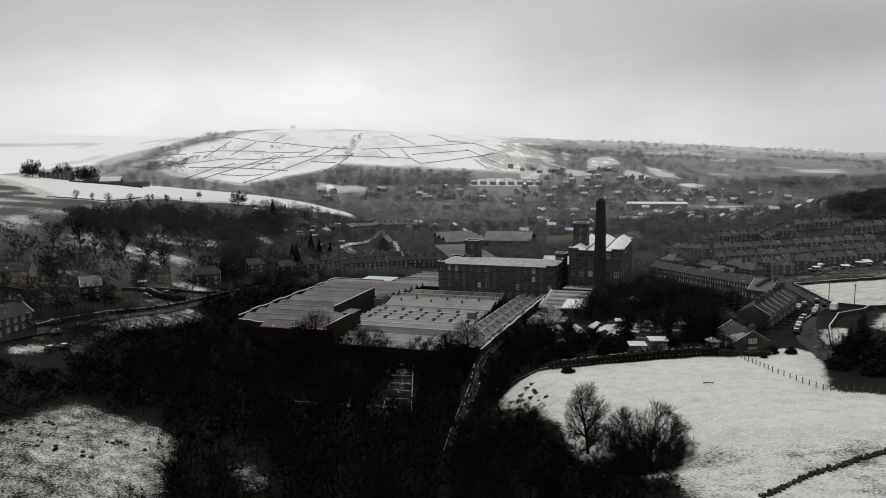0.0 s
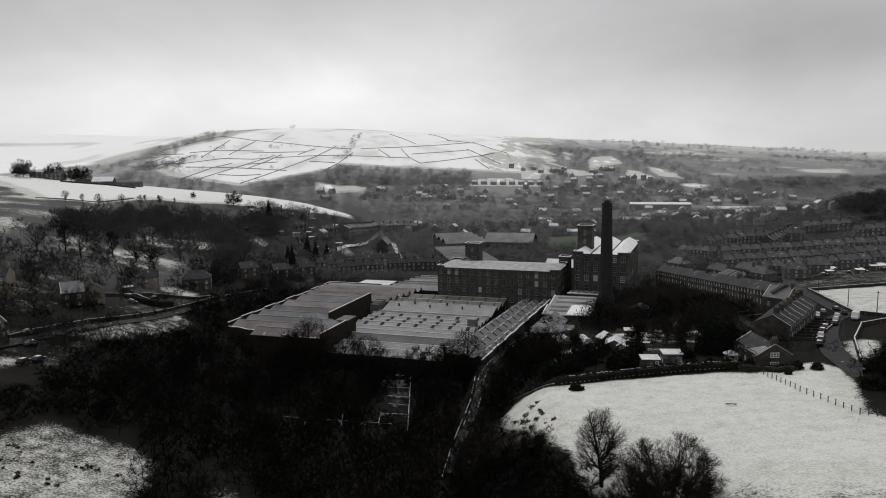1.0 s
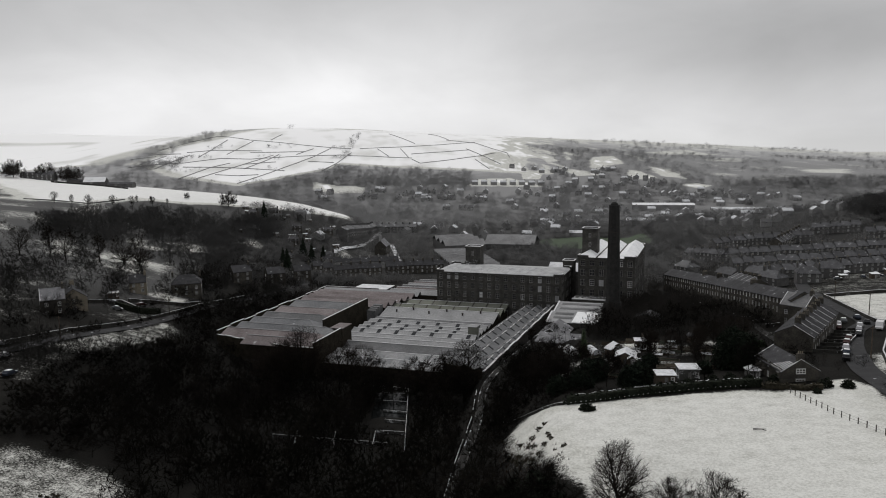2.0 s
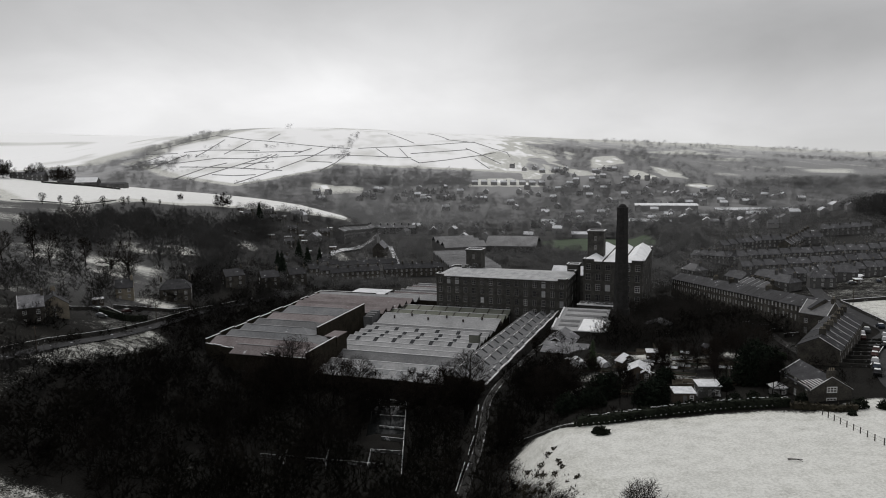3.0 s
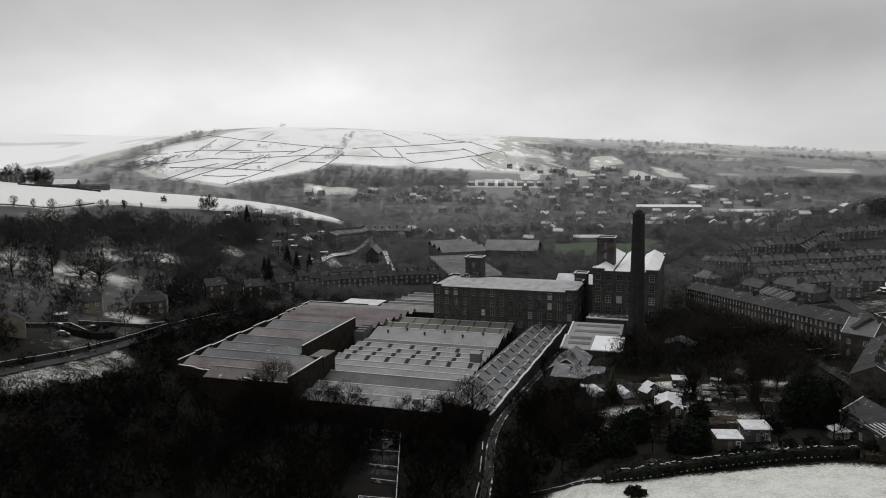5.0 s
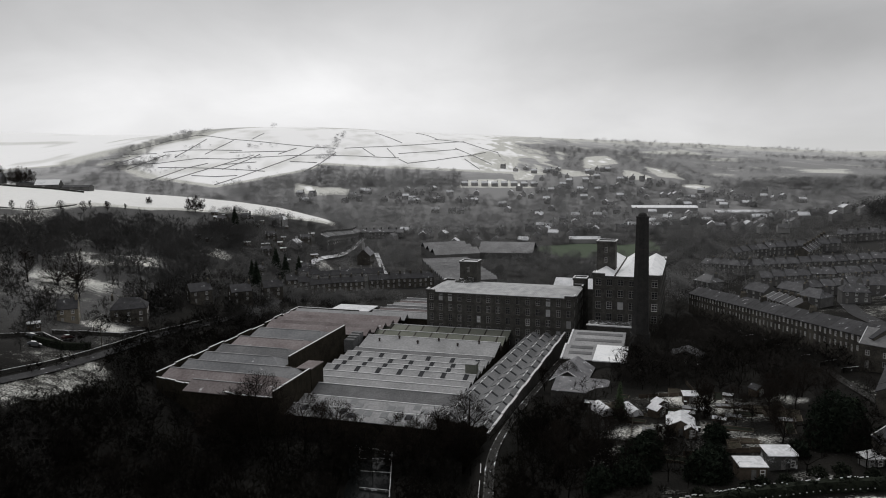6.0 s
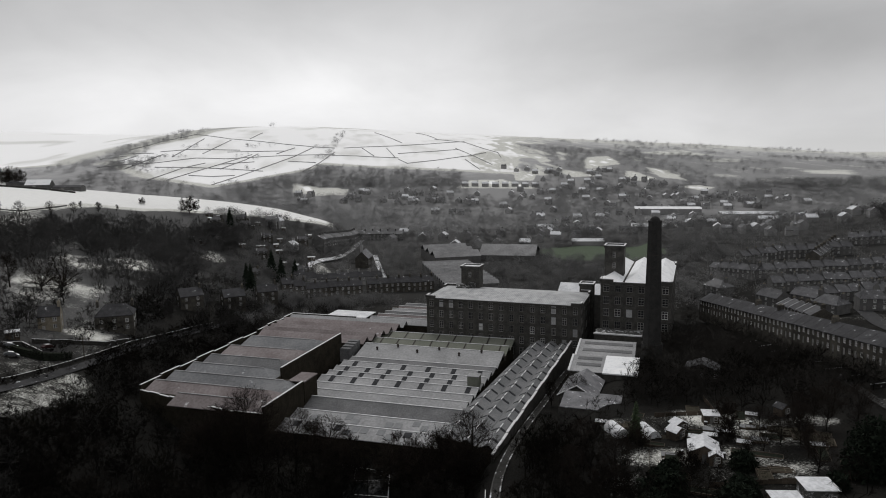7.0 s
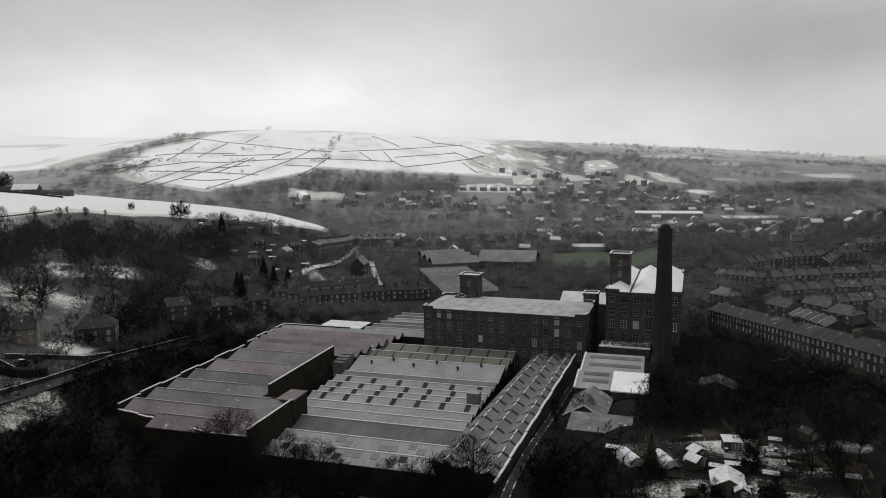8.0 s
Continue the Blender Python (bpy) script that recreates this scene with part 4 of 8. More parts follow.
shed = thing("weaving_shed", WORKS, "wide grey weaving shed with many sawtooth roof bays", "shed")
part("wall", Geo().box(-18, 35, -97, -1, -2, 5.2), BROWN_WALL, shed)
for v0, v1, z0, z1, mat, lights, lmat, ribs in (
        (-97.5, -90.5, 5.2, 6.5, ASBESTOS, 0, None, 0), (-90.5, -83.5, 5.6, 6.9, ASBESTOS, 0, None, 0),
        (-82.5, -74.3, 5.4, 7.6, ASBESTOS_DARK, 0, None, 0), (-74.3, -68, 6.2, 7.6, ASBESTOS, 0, None, 0), (-68, -62, 6.2, 7.6, ASBESTOS, 0, None, 0), (-62, -55.3, 6.2, 7.7, ASBESTOS, 7, None, 0),
        (-55.3, -50, 6.2, 7.5, ASBESTOS, 7, None, 0), (-50, -44.5, 6.2, 7.5, ASBESTOS, 7, None, 0), (-44.5, -38.5, 6.2, 7.6, ASBESTOS, 6, None, 0), (-38.5, -31, 6.0, 6.9, ASBESTOS_DARK, 0, None, 0),
        (-31, -17, 6.0, 8.6, ASBESTOS, 0, None, 0), (-17, -9, 6.4, 8.4, GREEN_SHEET, 0, None, 8), (-9, 1.6, 6.4, 8.4, GREEN_SHEET, 0, None, 8)):
    bay = shed_bay(shed, -18, 35.5, v0, v1, z0, z1, mat, lights, lmat, ribs)
    if v0 < -90:
        up = (z1 - z0) / ((v1 - v0) * 0.82)
        for i in range(15):
            s, a = -8 + i * 2.5 + random.uniform(-0.3, 0.3), v0 + random.choice((1.2, 2.8))
            if random.random() < 0.75:
                z = z0 + (a - v0) * up + 0.02
                k = Geo().hull8([(s, a, z), (s + 2.1, a, z), (s + 2.1, a + 2.3, z + 2.3 * up), (s, a + 2.3, z + 2.3 * up)], [(s, a, z + 0.08), (s + 2.1, a, z + 0.08), (s + 2.1, a + 2.3, z + 2.3 * up + 0.08), (s, a + 2.3, z + 2.3 * up + 0.08)])
                part("rooflight", k, random.choice((PALE_LIGHT, ROOFLIGHT, PALE_LIGHT)), bay)
for i in range(7):
    u = -12 + i * 8 + random.uniform(-1, 1)
    v = (-24, -21)[i % 2]
    k = thing("roof_vent", WORKS @ pose(u, v, 7.3 if v == -24 else 7.9), "small dark cowled vent on the shed roof", "vent", "vents on the shed roof")
    part("shaft", Geo().tube((0, 0, -0.4), (0, 0, 1.0), 0.35, 0.35, 8), DARK_METAL, k)
    part("cowl", Geo().tube((0, 0, 1.0), (0, 0, 1.45), 0.55, 0.3, 8), DARK_METAL, k)
part("gutter", Geo().beam((-18, -83.0, 5.9), (35.5, -83.0, 5.9), 0.9, 0.3), DRYSTONE, shed, "rubble-strewn valley gutter")
k = thing("water_tank", WORKS @ pose(31.2, -54.5, 7.2), "green panelled box tank on the shed roof", "tank")
part("body", Geo().box(0, 3.6, 0, 3.4, -1, 3.2), GREEN_SHEET, k)
part("lid", Geo().box(-0.15, 3.75, -0.15, 3.55, 3.2, 3.35), ASBESTOS, k)

# three-span wing along the lane
wing = thing("lane_wing", WORKS, "three-span shed wing with rows of rooflights beside the lane", "shed")


def wing_at(s, f, z):
    """s: 0 at its inner wall to 1 at the lane; f: 0 at its near end to 1 at its far end."""
    a, b = Vector((34.6, -97, z)), Vector((51.6, -102, z))
    c, d = Vector((42.8, -3, z)), Vector((57.2, -2, z))
    return a.lerp(b, s).lerp(c.lerp(d, s), f)


for s0, s1, f0, f1 in ((0, 0.985, 0, 0.004), (0, 0.985, 0.996, 1)):
    part("end_wall", Geo().hull8([wing_at(s0, f0, -2), wing_at(s1, f0, -2), wing_at(s1, f1, -2), wing_at(s0, f1, -2)], [wing_at(s0, f0, 8.2), wing_at(s1, f0, 8.2), wing_at(s1, f1, 8.2), wing_at(s0, f1, 8.2)]), BROWN_WALL, wing)
for k in range(3):
    s0, s1, s2 = k / 3, (k + 0.5) / 3, (k + 1) / 3 - 0.004
    g = Geo()
    sheet(g, wing_at(s0, 0, 7.9), wing_at(s1, 0, 9.4), wing_at(s1, 1, 9.4), wing_at(s0, 1, 7.9))
    sheet(g, wing_at(s1, 0, 9.4), wing_at(s2, 0, 7.9), wing_at(s2, 1, 7.9), wing_at(s1, 1, 9.4))
    span = part("roof_span", g, SPAN_SHEET, wing)
    for i in range(26):
        if i % 3 != 1:
            part("ridge_snow", Geo().beam(wing_at(s1, i / 26, 9.42), wing_at(s1, (i + 0.7) / 26, 9.42), 0.3, 0.1), COPING, span)
    part("valley_gutter", Geo().beam(wing_at(s0, 0, 7.9), wing_at(s0, 1, 7.9), 0.5, 0.08), ASBESTOS_DARK, span)
    for i in range(14):
        f0 = (i + 0.3 + 0.1 * k) / 14
        f1 = f0 + 0.010
        for sa, sb, za, zb in ((s0 + 0.03, s1 - 0.01, 8.18, 9.32), (s1 + 0.01, s2 - 0.03, 9.32, 8.18)):
            lo = [wing_at(sa, f0, za), wing_at(sb, f0, zb), wing_at(sb, f1, zb), wing_at(sa, f1, za)]
            part("rooflight", Geo().hull8(lo, [p + Vector((0, 0, 0.1)) for p in lo]), ROOFLIGHT, span)
for i in range(12):
    f0, f1 = i / 12 - 0.05 * (i == 0), (i + 1) / 12
    top = 9.6 - 0.03 * i + 0.28 * (i % 2)
    p, q = wing_at(1.0, f0, -2), wing_at(1.0, f1, -2)
    wall = part("lane_wall", Geo().beam(p, q, 0.6, top + 2), SOOT, wing)
    part("snow_cap", Geo().beam((p.x, p.y, top), (q.x, q.y, top), 0.65, 0.2), COPING, wall)

# higher left block, with ridged roofs between snow-capped parapets
block = thing("left_shed_block", WORKS, "raised shed block with red and grey ridged roofs and snow-capped parapets", "shed")
BAYS = [(-103, -95, RED_SHEET), (-95, -86.5, RED_SHEET), (-86.5, -77, BLUE_SHEET), (-77, -68, BLUE_SHEET), (-68, -58, ASBESTOS_DARK), (-58, -45, RED_SHEET), (-45, -31.5, BLUE_SHEET)]
g = Geo().box(-57, -24, -95, -31, -3, 11.4).box(-24, -12, -102, -74, -3, 11.4)
g.hull8([(-57, -95, -3), (-24, -103, -3), (-24, -95, -3), (-40, -95, -3)], [(-57, -95, 11.4), (-24, -103, 11.4), (-24, -95, 11.4), (-40, -95, 11.4)])
part("wall", g, BROWN_WALL, block)
for v0, v1, mat in BAYS:
    right = -12.6 if v1 < -74 else -24.6
    left = -56.4
    if v0 < -98:
        left = -42
    mid = (v0 + v1) / 2
    g = Geo()
    sheet(g, (left, v0, 11.5), (right, v0, 11.5), (right - 5, mid, 13.9), (left + 1, mid, 13.9))
    sheet(g, (left + 1, mid, 13.9), (right - 5, mid, 13.9), (right, v1, 11.5), (left, v1, 11.5))
    sheet(g, (right, v0, 11.5), (right, v1, 11.5), (right - 5, mid + 0.05, 13.9), (right - 5, mid - 0.05, 13.9))
    bay = part("roof_bay", g, mat, block)
    part("ridge", Geo().beam((left + 1, mid, 13.9), (right - 5, mid, 13.9), 0.4, 0.12), ASBESTOS, bay)


def parapet_run(p, q, z0, z1, pieces=1, step=0.0, w=0.55):
    p, q = Vector((*p, 0)), Vector((*q, 0))
    for i in range(pieces):
        a, b = p.lerp(q, i / pieces), p.lerp(q, (i + 1) / pieces)
        top = z1 + step * (i % 2)
        wall = part("parapet", Geo().beam((a.x, a.y, z0), (b.x, b.y, z0), w, top - z0), BROWN_WALL, block)
        part("snow_cap", Geo().beam((a.x, a.y, top), (b.x, b.y, top), w, 0.14), COPING, wall)


parapet_run((-57.3, -95), (-57.3, -32), 8, 13.4, 7, 0.4)
parapet_run((-57.3, -95), (-24, -103.2), 8, 11.9, 8, 0.2)
parapet_run((-12, -102.6), (-12, -80.5), 4, 13.6)
parapet_run((-24.0, -72), (-24.0, -28.5), 4, 14.2)
parapet_run((-24.0, -103.2), (-12, -102.8), 8, 11.9)
k = Geo().box(-16.5, -11.6, -80.3, -72.2, 4, 13.2)
part("corner_turret", k, BROWN_WALL, block)
part("turret_roof", Geo().box(-16.7, -11.4, -80.5, -72, 13.2, 13.5), RED_SHEET, block)
k = Geo()
for i in range(4):
    k.box(-23.6, -19.6, -30.5 + i * 2.4, -28.3 + i * 2.4, 4, 9.0 + i * 0.35)
part("stepped_outshot", k, ASBESTOS_DARK, block)

# red-roofed shed behind, and the grey sheds beyond it
back = thing("red_roofed_shed", WORKS, "broad shed of rust-red low ridges with a zigzag gable end", "shed")
part("wall", Geo().box(-66, -18.4, -21, 12, -3, 8.2), BROWN_WALL, back)
for i in range(6):
    v0, v1 = -21 + i * 5.5, -21 + (i + 1) * 5.5
    g = Geo()
    left, right = -66 + 2.0 * (i == 0), -18.4 + 1.2 * i
    sheet(g, (left, v0, 8.4), (right, v0, 8.4), (right, v0 + 4.2, 10.3), (left, v0 + 4.2, 10.3))
    sheet(g, (left, v0 + 4.2, 10.3), (right, v0 + 4.2, 10.3), (right, v1, 8.4), (left, v1, 8.4))
    part("roof_bay", g, RED_SHEET if i < 5 else ASBESTOS, back)
g, cap = Geo(), Geo()
parapet_run((-66.4, -16), (-66.4, 12), 3, 9.8, 4, 0.5)
parapet_run((-66.4, 12.4), (-36, 12.4), 3, 10.4)
part("parapet", g, SOOT, back)
part("snow_cap", cap, COPING, back)
flat = thing("flat_roofed_store", WORKS, "flat-roofed store with a clean snow-covered roof", "building")
part("wall", Geo().box(-50, -32, 12.8, 24, -3, 9.8), BROWN_WALL, flat)
part("roof", Geo().box(-50.3, -31.7, 12.5, 24.3, 9.8, 10.05), ROOF_SNOW, flat)
grey = thing("grey_rear_shed", WORKS, "grey ridged rear shed beside the long mill", "shed")
part("wall", Geo().box(-31, -1, 12.2, 46, -3, 8), BROWN_WALL, grey)
for i in range(6):
    shed_bay(grey, -31 + i * 1.2, -1, 12.2 + i * 5.6, 12.2 + (i + 1) * 5.6, 8.1, 9.9, (ASBESTOS, RED_SHEET, ASBESTOS_DARK)[i % 3], 0)

# low works across the lane
low = thing("lane_workshop", WORKS, "low workshop with two sheet roofs and snow-lined edges", "building")
part("wall", Geo().box(62.4, 81, -36.5, -19, -3, 13.6).box(62, 72.2, -50, -36.5, -3, 13.2), SOOT, low)
for v0, v1, z0, u0, u1 in ((-50, -36.8, 13.4, 61.8, 72.3), (-36.6, -19, 13.9, 62.2, 81)):
    g = Geo()
    sheet(g, (u0, v0, z0), (u1, v0, z0), (u1, v1, z0 + 1.3), (u0, v1, z0 + 1.3))
    bay = part("roof_bay", g, ASBESTOS, low)
    part("verge_snow", Geo().beam((u0 + 0.2, v0, z0), (u0 + 0.2, v1, z0 + 1.3), 0.6, 0.25), COPING, bay)
    for f in (0.34, 0.72):
        v, z = v0 + (v1 - v0) * f, z0 + 1.3 * f + 0.02
        part("rooflight", Geo().hull8([(u0 + 2, v, z), (u1 - 1, v, z), (u1 - 1, v + 2.4, z + 0.2), (u0 + 2, v + 2.4, z + 0.2)], [(u0 + 2, v, z + 0.1), (u1 - 1, v, z + 0.1), (u1 - 1, v + 2.4, z + 0.3), (u0 + 2, v + 2.4, z + 0.3)]), ASBESTOS_DARK, bay)
snowy = thing("snowy_flat_annexe", WORKS, "flat-roofed annexe under bright untouched snow", "building")
part("wall", Geo().box(72.6, 82.4, -55.2, -36.9, -3, 14.7), SOOT, snowy)
part("roof", Geo().box(72.4, 82.6, -55.4, -36.8, 14.7, 15.05), SNOW, snowy)
gab = thing("gabled_store", WORKS @ pose(61.9, -71.5, 2.2, 0, 0, -4), "old gabled stone store with patchy snow on its slates", "building")
g = Geo().box(0, 10, 0, 16, -2, 11.0)
g.poly((0, 0, 11.0), (10, 0, 11.0), (5, 0, 13.8))
g.poly((10, 16, 11.0), (0, 16, 11.0), (5, 16, 13.8))
part("wall", g, SOOT, gab)
g = Geo()
sheet(g, (-0.4, -0.4, 10.8), (5, -0.4, 14.0), (5, 16.4, 14.0), (-0.4, 16.4, 10.8))
sheet(g, (5, -0.4, 14.0), (10.4, -0.4, 10.8), (10.4, 16.4, 10.8), (5, 16.4, 14.0))
part("roof", g, SLATE_SNOW, gab)
g = Geo().beam((-0.4, -0.4, 10.8), (5, -0.4, 14.0), 0.3, 0.2).beam((5, -0.4, 14.0), (10.4, -0.4, 10.8), 0.3, 0.2)
part("verge_snow", g, COPING, gab)
lean = thing("lean_to", WORKS @ pose(64.3, -86.0, 5.6, 0, 0, -2), "lean-to store with thin snow on its roof", "building")
part("wall", Geo().box(0, 14.5, 0, 9, -2, 9.4), SOOT, lean)
g = Geo()
sheet(g, (-0.2, -0.2, 9.6), (14.7, -0.2, 9.6), (14.7, 9, 10.8), (-0.2, 9, 10.8))
part("roof", g, SLATE_SNOW, lean)


# ---- houses ----
HOUSE_WIN = window_meshes("house_window", 1.15, 1.5, 2, 2, 0.13, FRAME)
SMALL_WIN = window_meshes("house_window", 0.9, 1.3, 1, 2, 0.12, FRAME)
POT_ME = Geo().tube((0, 0, 0), (0, 0, 0.55), 0.15, 0.12, 7).mesh("chimney_pot", PALE_STONE)
DOOR_ME = Geo().box(-0.5, 0.5, -0.05, 0.06, 0, 2.1).mesh("door", OLD_FRAME)


def house(name, m, w, d, eave, rise, label, wall_mat, roof_mat, slope=0.0, front=2, back=2, stacks=1, hip=0.0, group="", gable_windows=0, verge=False, foot=3.0, pots=True):
    """A stone house: x along its front, y back, with cut openings, windows, door, roof and chimney stacks; slope: the fall along the street."""
    ob = thing(name, m, label, "house", group)
    g = Geo()
    holes_f, holes_b, wins = [], [], []
    mid = slope * w / 2
    for n, holes, k in ((front, holes_f, 0), (back, holes_b, 2)):
        a, b = ((0, 0), (w, 0)) if k == 0 else ((w, d), (0, d))
        for i in range(n):
            s = w * (i + 0.5) / n
            for z in (0.95, 3.4):
                if z < 1 and i == 0:
                    holes.append((s - 0.5, s + 0.5, mid, mid + 2.1))
                    wins.append((None, face_pose(a, b, s, mid, 0.12)))
                else:
                    holes.append((s - 0.575, s + 0.575, z + mid, z + 1.5 + mid))
                    wins.append((HOUSE_WIN, face_pose(a, b, s, z + mid, 0.12)))
    wall_face(g, (0, 0), (w, 0), -foot, eave + min(0, slope * w), holes_f, 0.25)
    wall_face(g, (w, d), (0, d), -foot, eave + min(0, slope * w), holes_b, 0.25)
    for x, flip in ((0, 1), (w, 0)):
        z = eave + slope * x
        pts = [(x, 0, -foot), (x, d, -foot), (x, d, z), (x, d / 2, z + (rise if not hip else 0.01)), (x, 0, z)]
        g.poly(*(pts[::-1] if flip else pts))
    if slope:
        lo = eave + min(0, slope * w)
        g.poly((0, 0, lo), (w, 0, lo), (w, 0, eave + slope * w), (0, 0, eave))
    part("wall", g, wall_mat, ob)
    for meshes, at in wins:
        if meshes:
            add_window(ob, meshes, at)
        else:
            part("door", DOOR_ME, None, ob, "", at)
    for i in range(gable_windows):
        for z in (1.0, 3.5):
            for x, deg, out in ((0, -90, -0.04), (w, 90, 0.04)):
                add_window(ob, HOUSE_WIN, pose(x + out, d * (i + 0.5) / gable_windows, z, 0, 0, deg))
    r, o = Geo(), 0.3
    e0, e1 = eave - 0.12, eave + slope * w - 0.12
    h = hip
    ridge0, ridge1 = (h, d / 2, eave + rise + slope * h), (w - h, d / 2, eave + rise + slope * (w - h))
    ext = 0.02 if not h else 0.0
    sheet(r, (-ext, -o, e0), (w + ext, -o, e1), ridge1, ridge0)
    sheet(r, ridge0, ridge1, (w + ext, d + o, e1), (-ext, d + o, e0))
    if h:
        sheet(r, (-0.2, d + o, e0), (-0.2, -o, e0), (h, d / 2 - 0.02, ridge0[2]), (h, d / 2 + 0.02, ridge0[2]))
        sheet(r, (w + 0.2, -o, e1), (w + 0.2, d + o, e1), (w - h, d / 2 + 0.02, ridge1[2]), (w - h, d / 2 - 0.02, ridge1[2]))
    roof = part("roof", r, roof_mat, ob)
    if verge:
        part("verge_snow", Geo().beam((0.1, -o, e0), (0.1, d / 2, eave + rise), 0.18, 0.1), COPING, roof)
        if w > 8:
            part("verge_snow", Geo().beam((w - 0.1, -o, e1), (w - 0.1, d / 2, eave + rise), 0.18, 0.1).beam((w - 0.1, d / 2, eave + rise), (w - 0.1, d + o, e1), 0.18, 0.1), COPING, roof)
    for i in range(stacks):
        x = w - 0.55 if i == 0 else 0.55
        z = eave + rise + slope * x
        stack = part("chimney", Geo().box(x - 0.45, x + 0.45, d / 2 - 0.8, d / 2 + 0.8, z - 0.9, z + 1.3), wall_mat, ob)
        for k in (-0.45, 0, 0.45) if pots else ():
            part("chimney_pot", POT_ME, None, stack, at=pose(x, d / 2 + k, z + 1.3))
    return ob


# the long terrace that climbs the bank
A_SLOPE, A_W = 0.112, 5.1
proto = house("terraced_house", pose(39.2, 36.5, 11.8, 0, 0, -90), A_W, 8.6, 5.4, 2.7, "stone terraced house with a dark wet slate roof", STONE, SLATE, slope=A_SLOPE, group="long terrace on the bank", stacks=0)
for k in range(1, 24):
    copy_thing(proto, pose(39.2, 36.5 - A_W * k, 11.8 + A_SLOPE * A_W * k - 0.05 * k, 0, 0, -90))
for k in (8, 11, 17):
    y = 36.5 - A_W * k
    st = thing("chimney_stack", pose(43.5, y, 11.8 + 8.1 + (A_SLOPE * A_W - 0.05) * k), "broad stone ridge chimney stack with clay pots", "chimney", "terrace chimneys")
    part("stack", Geo().box(-1.0, 1.0, -0.5, 0.5, -0.8, 1.3), STONE, st)
    for i in range(4):
        part("chimney_pot", POT_ME, None, st, at=pose(-0.7 + 0.46 * i, 0, 1.3))
house("corner_house", pose(36.5, -84.0, 21.6, 0, 0, -52), 8.5, 10.5, 6.6, 3.4, "taller corner house with pale grey slates", STONE, FAR_SHEET, stacks=1, verge=True)

# the short row above the road
B_DIR, B_W = 50.3, 5.3
proto = house("row_house", pose(23.0, -128.4, 23.6, 0, 0, B_DIR), B_W, 9.8, 5.0, 2.7, "stone row house with thin snow along its slate joints", STONE, SLATE, group="short row beside the road", stacks=1, verge=True)
for k in range(1, 7):
    a = radians(B_DIR)
    copy_thing(proto, pose(23.0 + math.cos(a) * B_W * k, -128.4 + math.sin(a) * B_W * k, 23.6 + 0.06 * (k % 2), 0, 0, B_DIR))
# the detached house at the field's edge
home = house("field_house", pose(-0.8, -145.0, 24.8, 0, 0, -90), 13.0, 8.6, 4.3, 2.7, "detached stone house with snow-streaked slates", STONE, SLATE, front=3, back=3, stacks=1, verge=True, gable_windows=0)
for z in (1.2, 3.6):
    add_window(home, window_meshes("wide_window", 2.2, 1.3, 3, 2, 0.14, FRAME), pose(13.05, 4.3, z, 0, 0, 90))
for k in range(7):
    t = 0.06 + k / 11
    part("snow_streak", Geo().beam((7.6 + 0.55 * k, -0.3 + 4.6 * t, 4.2 + 2.8 * t + 0.10), (12.7, -0.3 + 4.6 * t, 4.2 + 2.8 * t + 0.10), 0.26, 0.06), COPING, home, "thin line of snow along the slate courses")
porch = thing("garden_porch", pose(-4.6, -149.8, 24.8), "small glazed porch with a snowy hipped roof", "porch")
part("wall", Geo().box(0, 3.0, 0, 2.6, -1, 2.0), OLD_FRAME, porch)
part("roof", Geo().hull8([(-0.3, -0.3, 2.0), (3.3, -0.3, 2.0), (3.3, 2.9, 2.0), (-0.3, 2.9, 2.0)], [(1.4, 1.2, 3.1), (1.6, 1.2, 3.1), (1.6, 1.4, 3.1), (1.4, 1.4, 3.1)]), SNOW, porch)
for s in (0.75, 2.25):
    add_window(porch, SMALL_WIN, pose(s, -0.06, 0.5))


# town rows on the right bank
def row(x, y, deg, count, width, wall_mat, roof_mat, label, group, eave=5.2, depth=8.0, rise=2.6, jitter=0.25, name="town_house", stacks=1, verge=False):
    a = radians(deg)
    first = None
    for k in range(count):
        px, py = x + math.cos(a) * width * k, y + math.sin(a) * width * k
        cx, cy = px + math.cos(a) * width / 2 - math.sin(a) * depth / 2, py + math.sin(a) * width / 2 + math.cos(a) * depth / 2
        m = pose(px, py, gz(cx, cy) + random.uniform(-jitter, jitter), 0, 0, deg)
        first = copy_thing(first, m) if first else house(name, m, width, depth, eave, rise, label, wall_mat, roof_mat, group=group, stacks=stacks, back=0, pots=y < 170, verge=verge)
    return first


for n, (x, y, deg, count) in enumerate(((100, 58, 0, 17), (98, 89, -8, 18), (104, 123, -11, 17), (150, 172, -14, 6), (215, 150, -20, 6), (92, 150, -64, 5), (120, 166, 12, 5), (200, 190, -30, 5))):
    row(x, y, deg, count, 6.2, HILL_STONE, TOWN_SLATE, "stone town terrace house with haze-greyed dark slates", "town terrace row " + "abcdefgh"[n])
for x, y, deg, w, roof in ((66, 96, -70, 11, FAR_SLATE), (78, 66, -70, 12, TOWN_SLATE), (92, 62, -66, 13, TOWN_SLATE), (86, 34, -64, 11, TOWN_SLATE), (104, 30, -20, 11, TOWN_SLATE), (124, 46, -14, 12, TOWN_SLATE)):
    house("villa", pose(x, y, gz(x + 4, y) + 0.2, 0, 0, deg), w, 9.0, 5.2, 3.0, "detached stone villa with a dark slate roof", HILL_STONE, roof, hip=2.5 if w == 11 else 0.0, stacks=2, front=3, back=3, group="villas between the terraces")
row(71, 34, -98, 5, 6.6, STONE, TOWN_SLATE, "stone house of the back row with snowy verges", "back row above the long terrace", verge=True, depth=9)
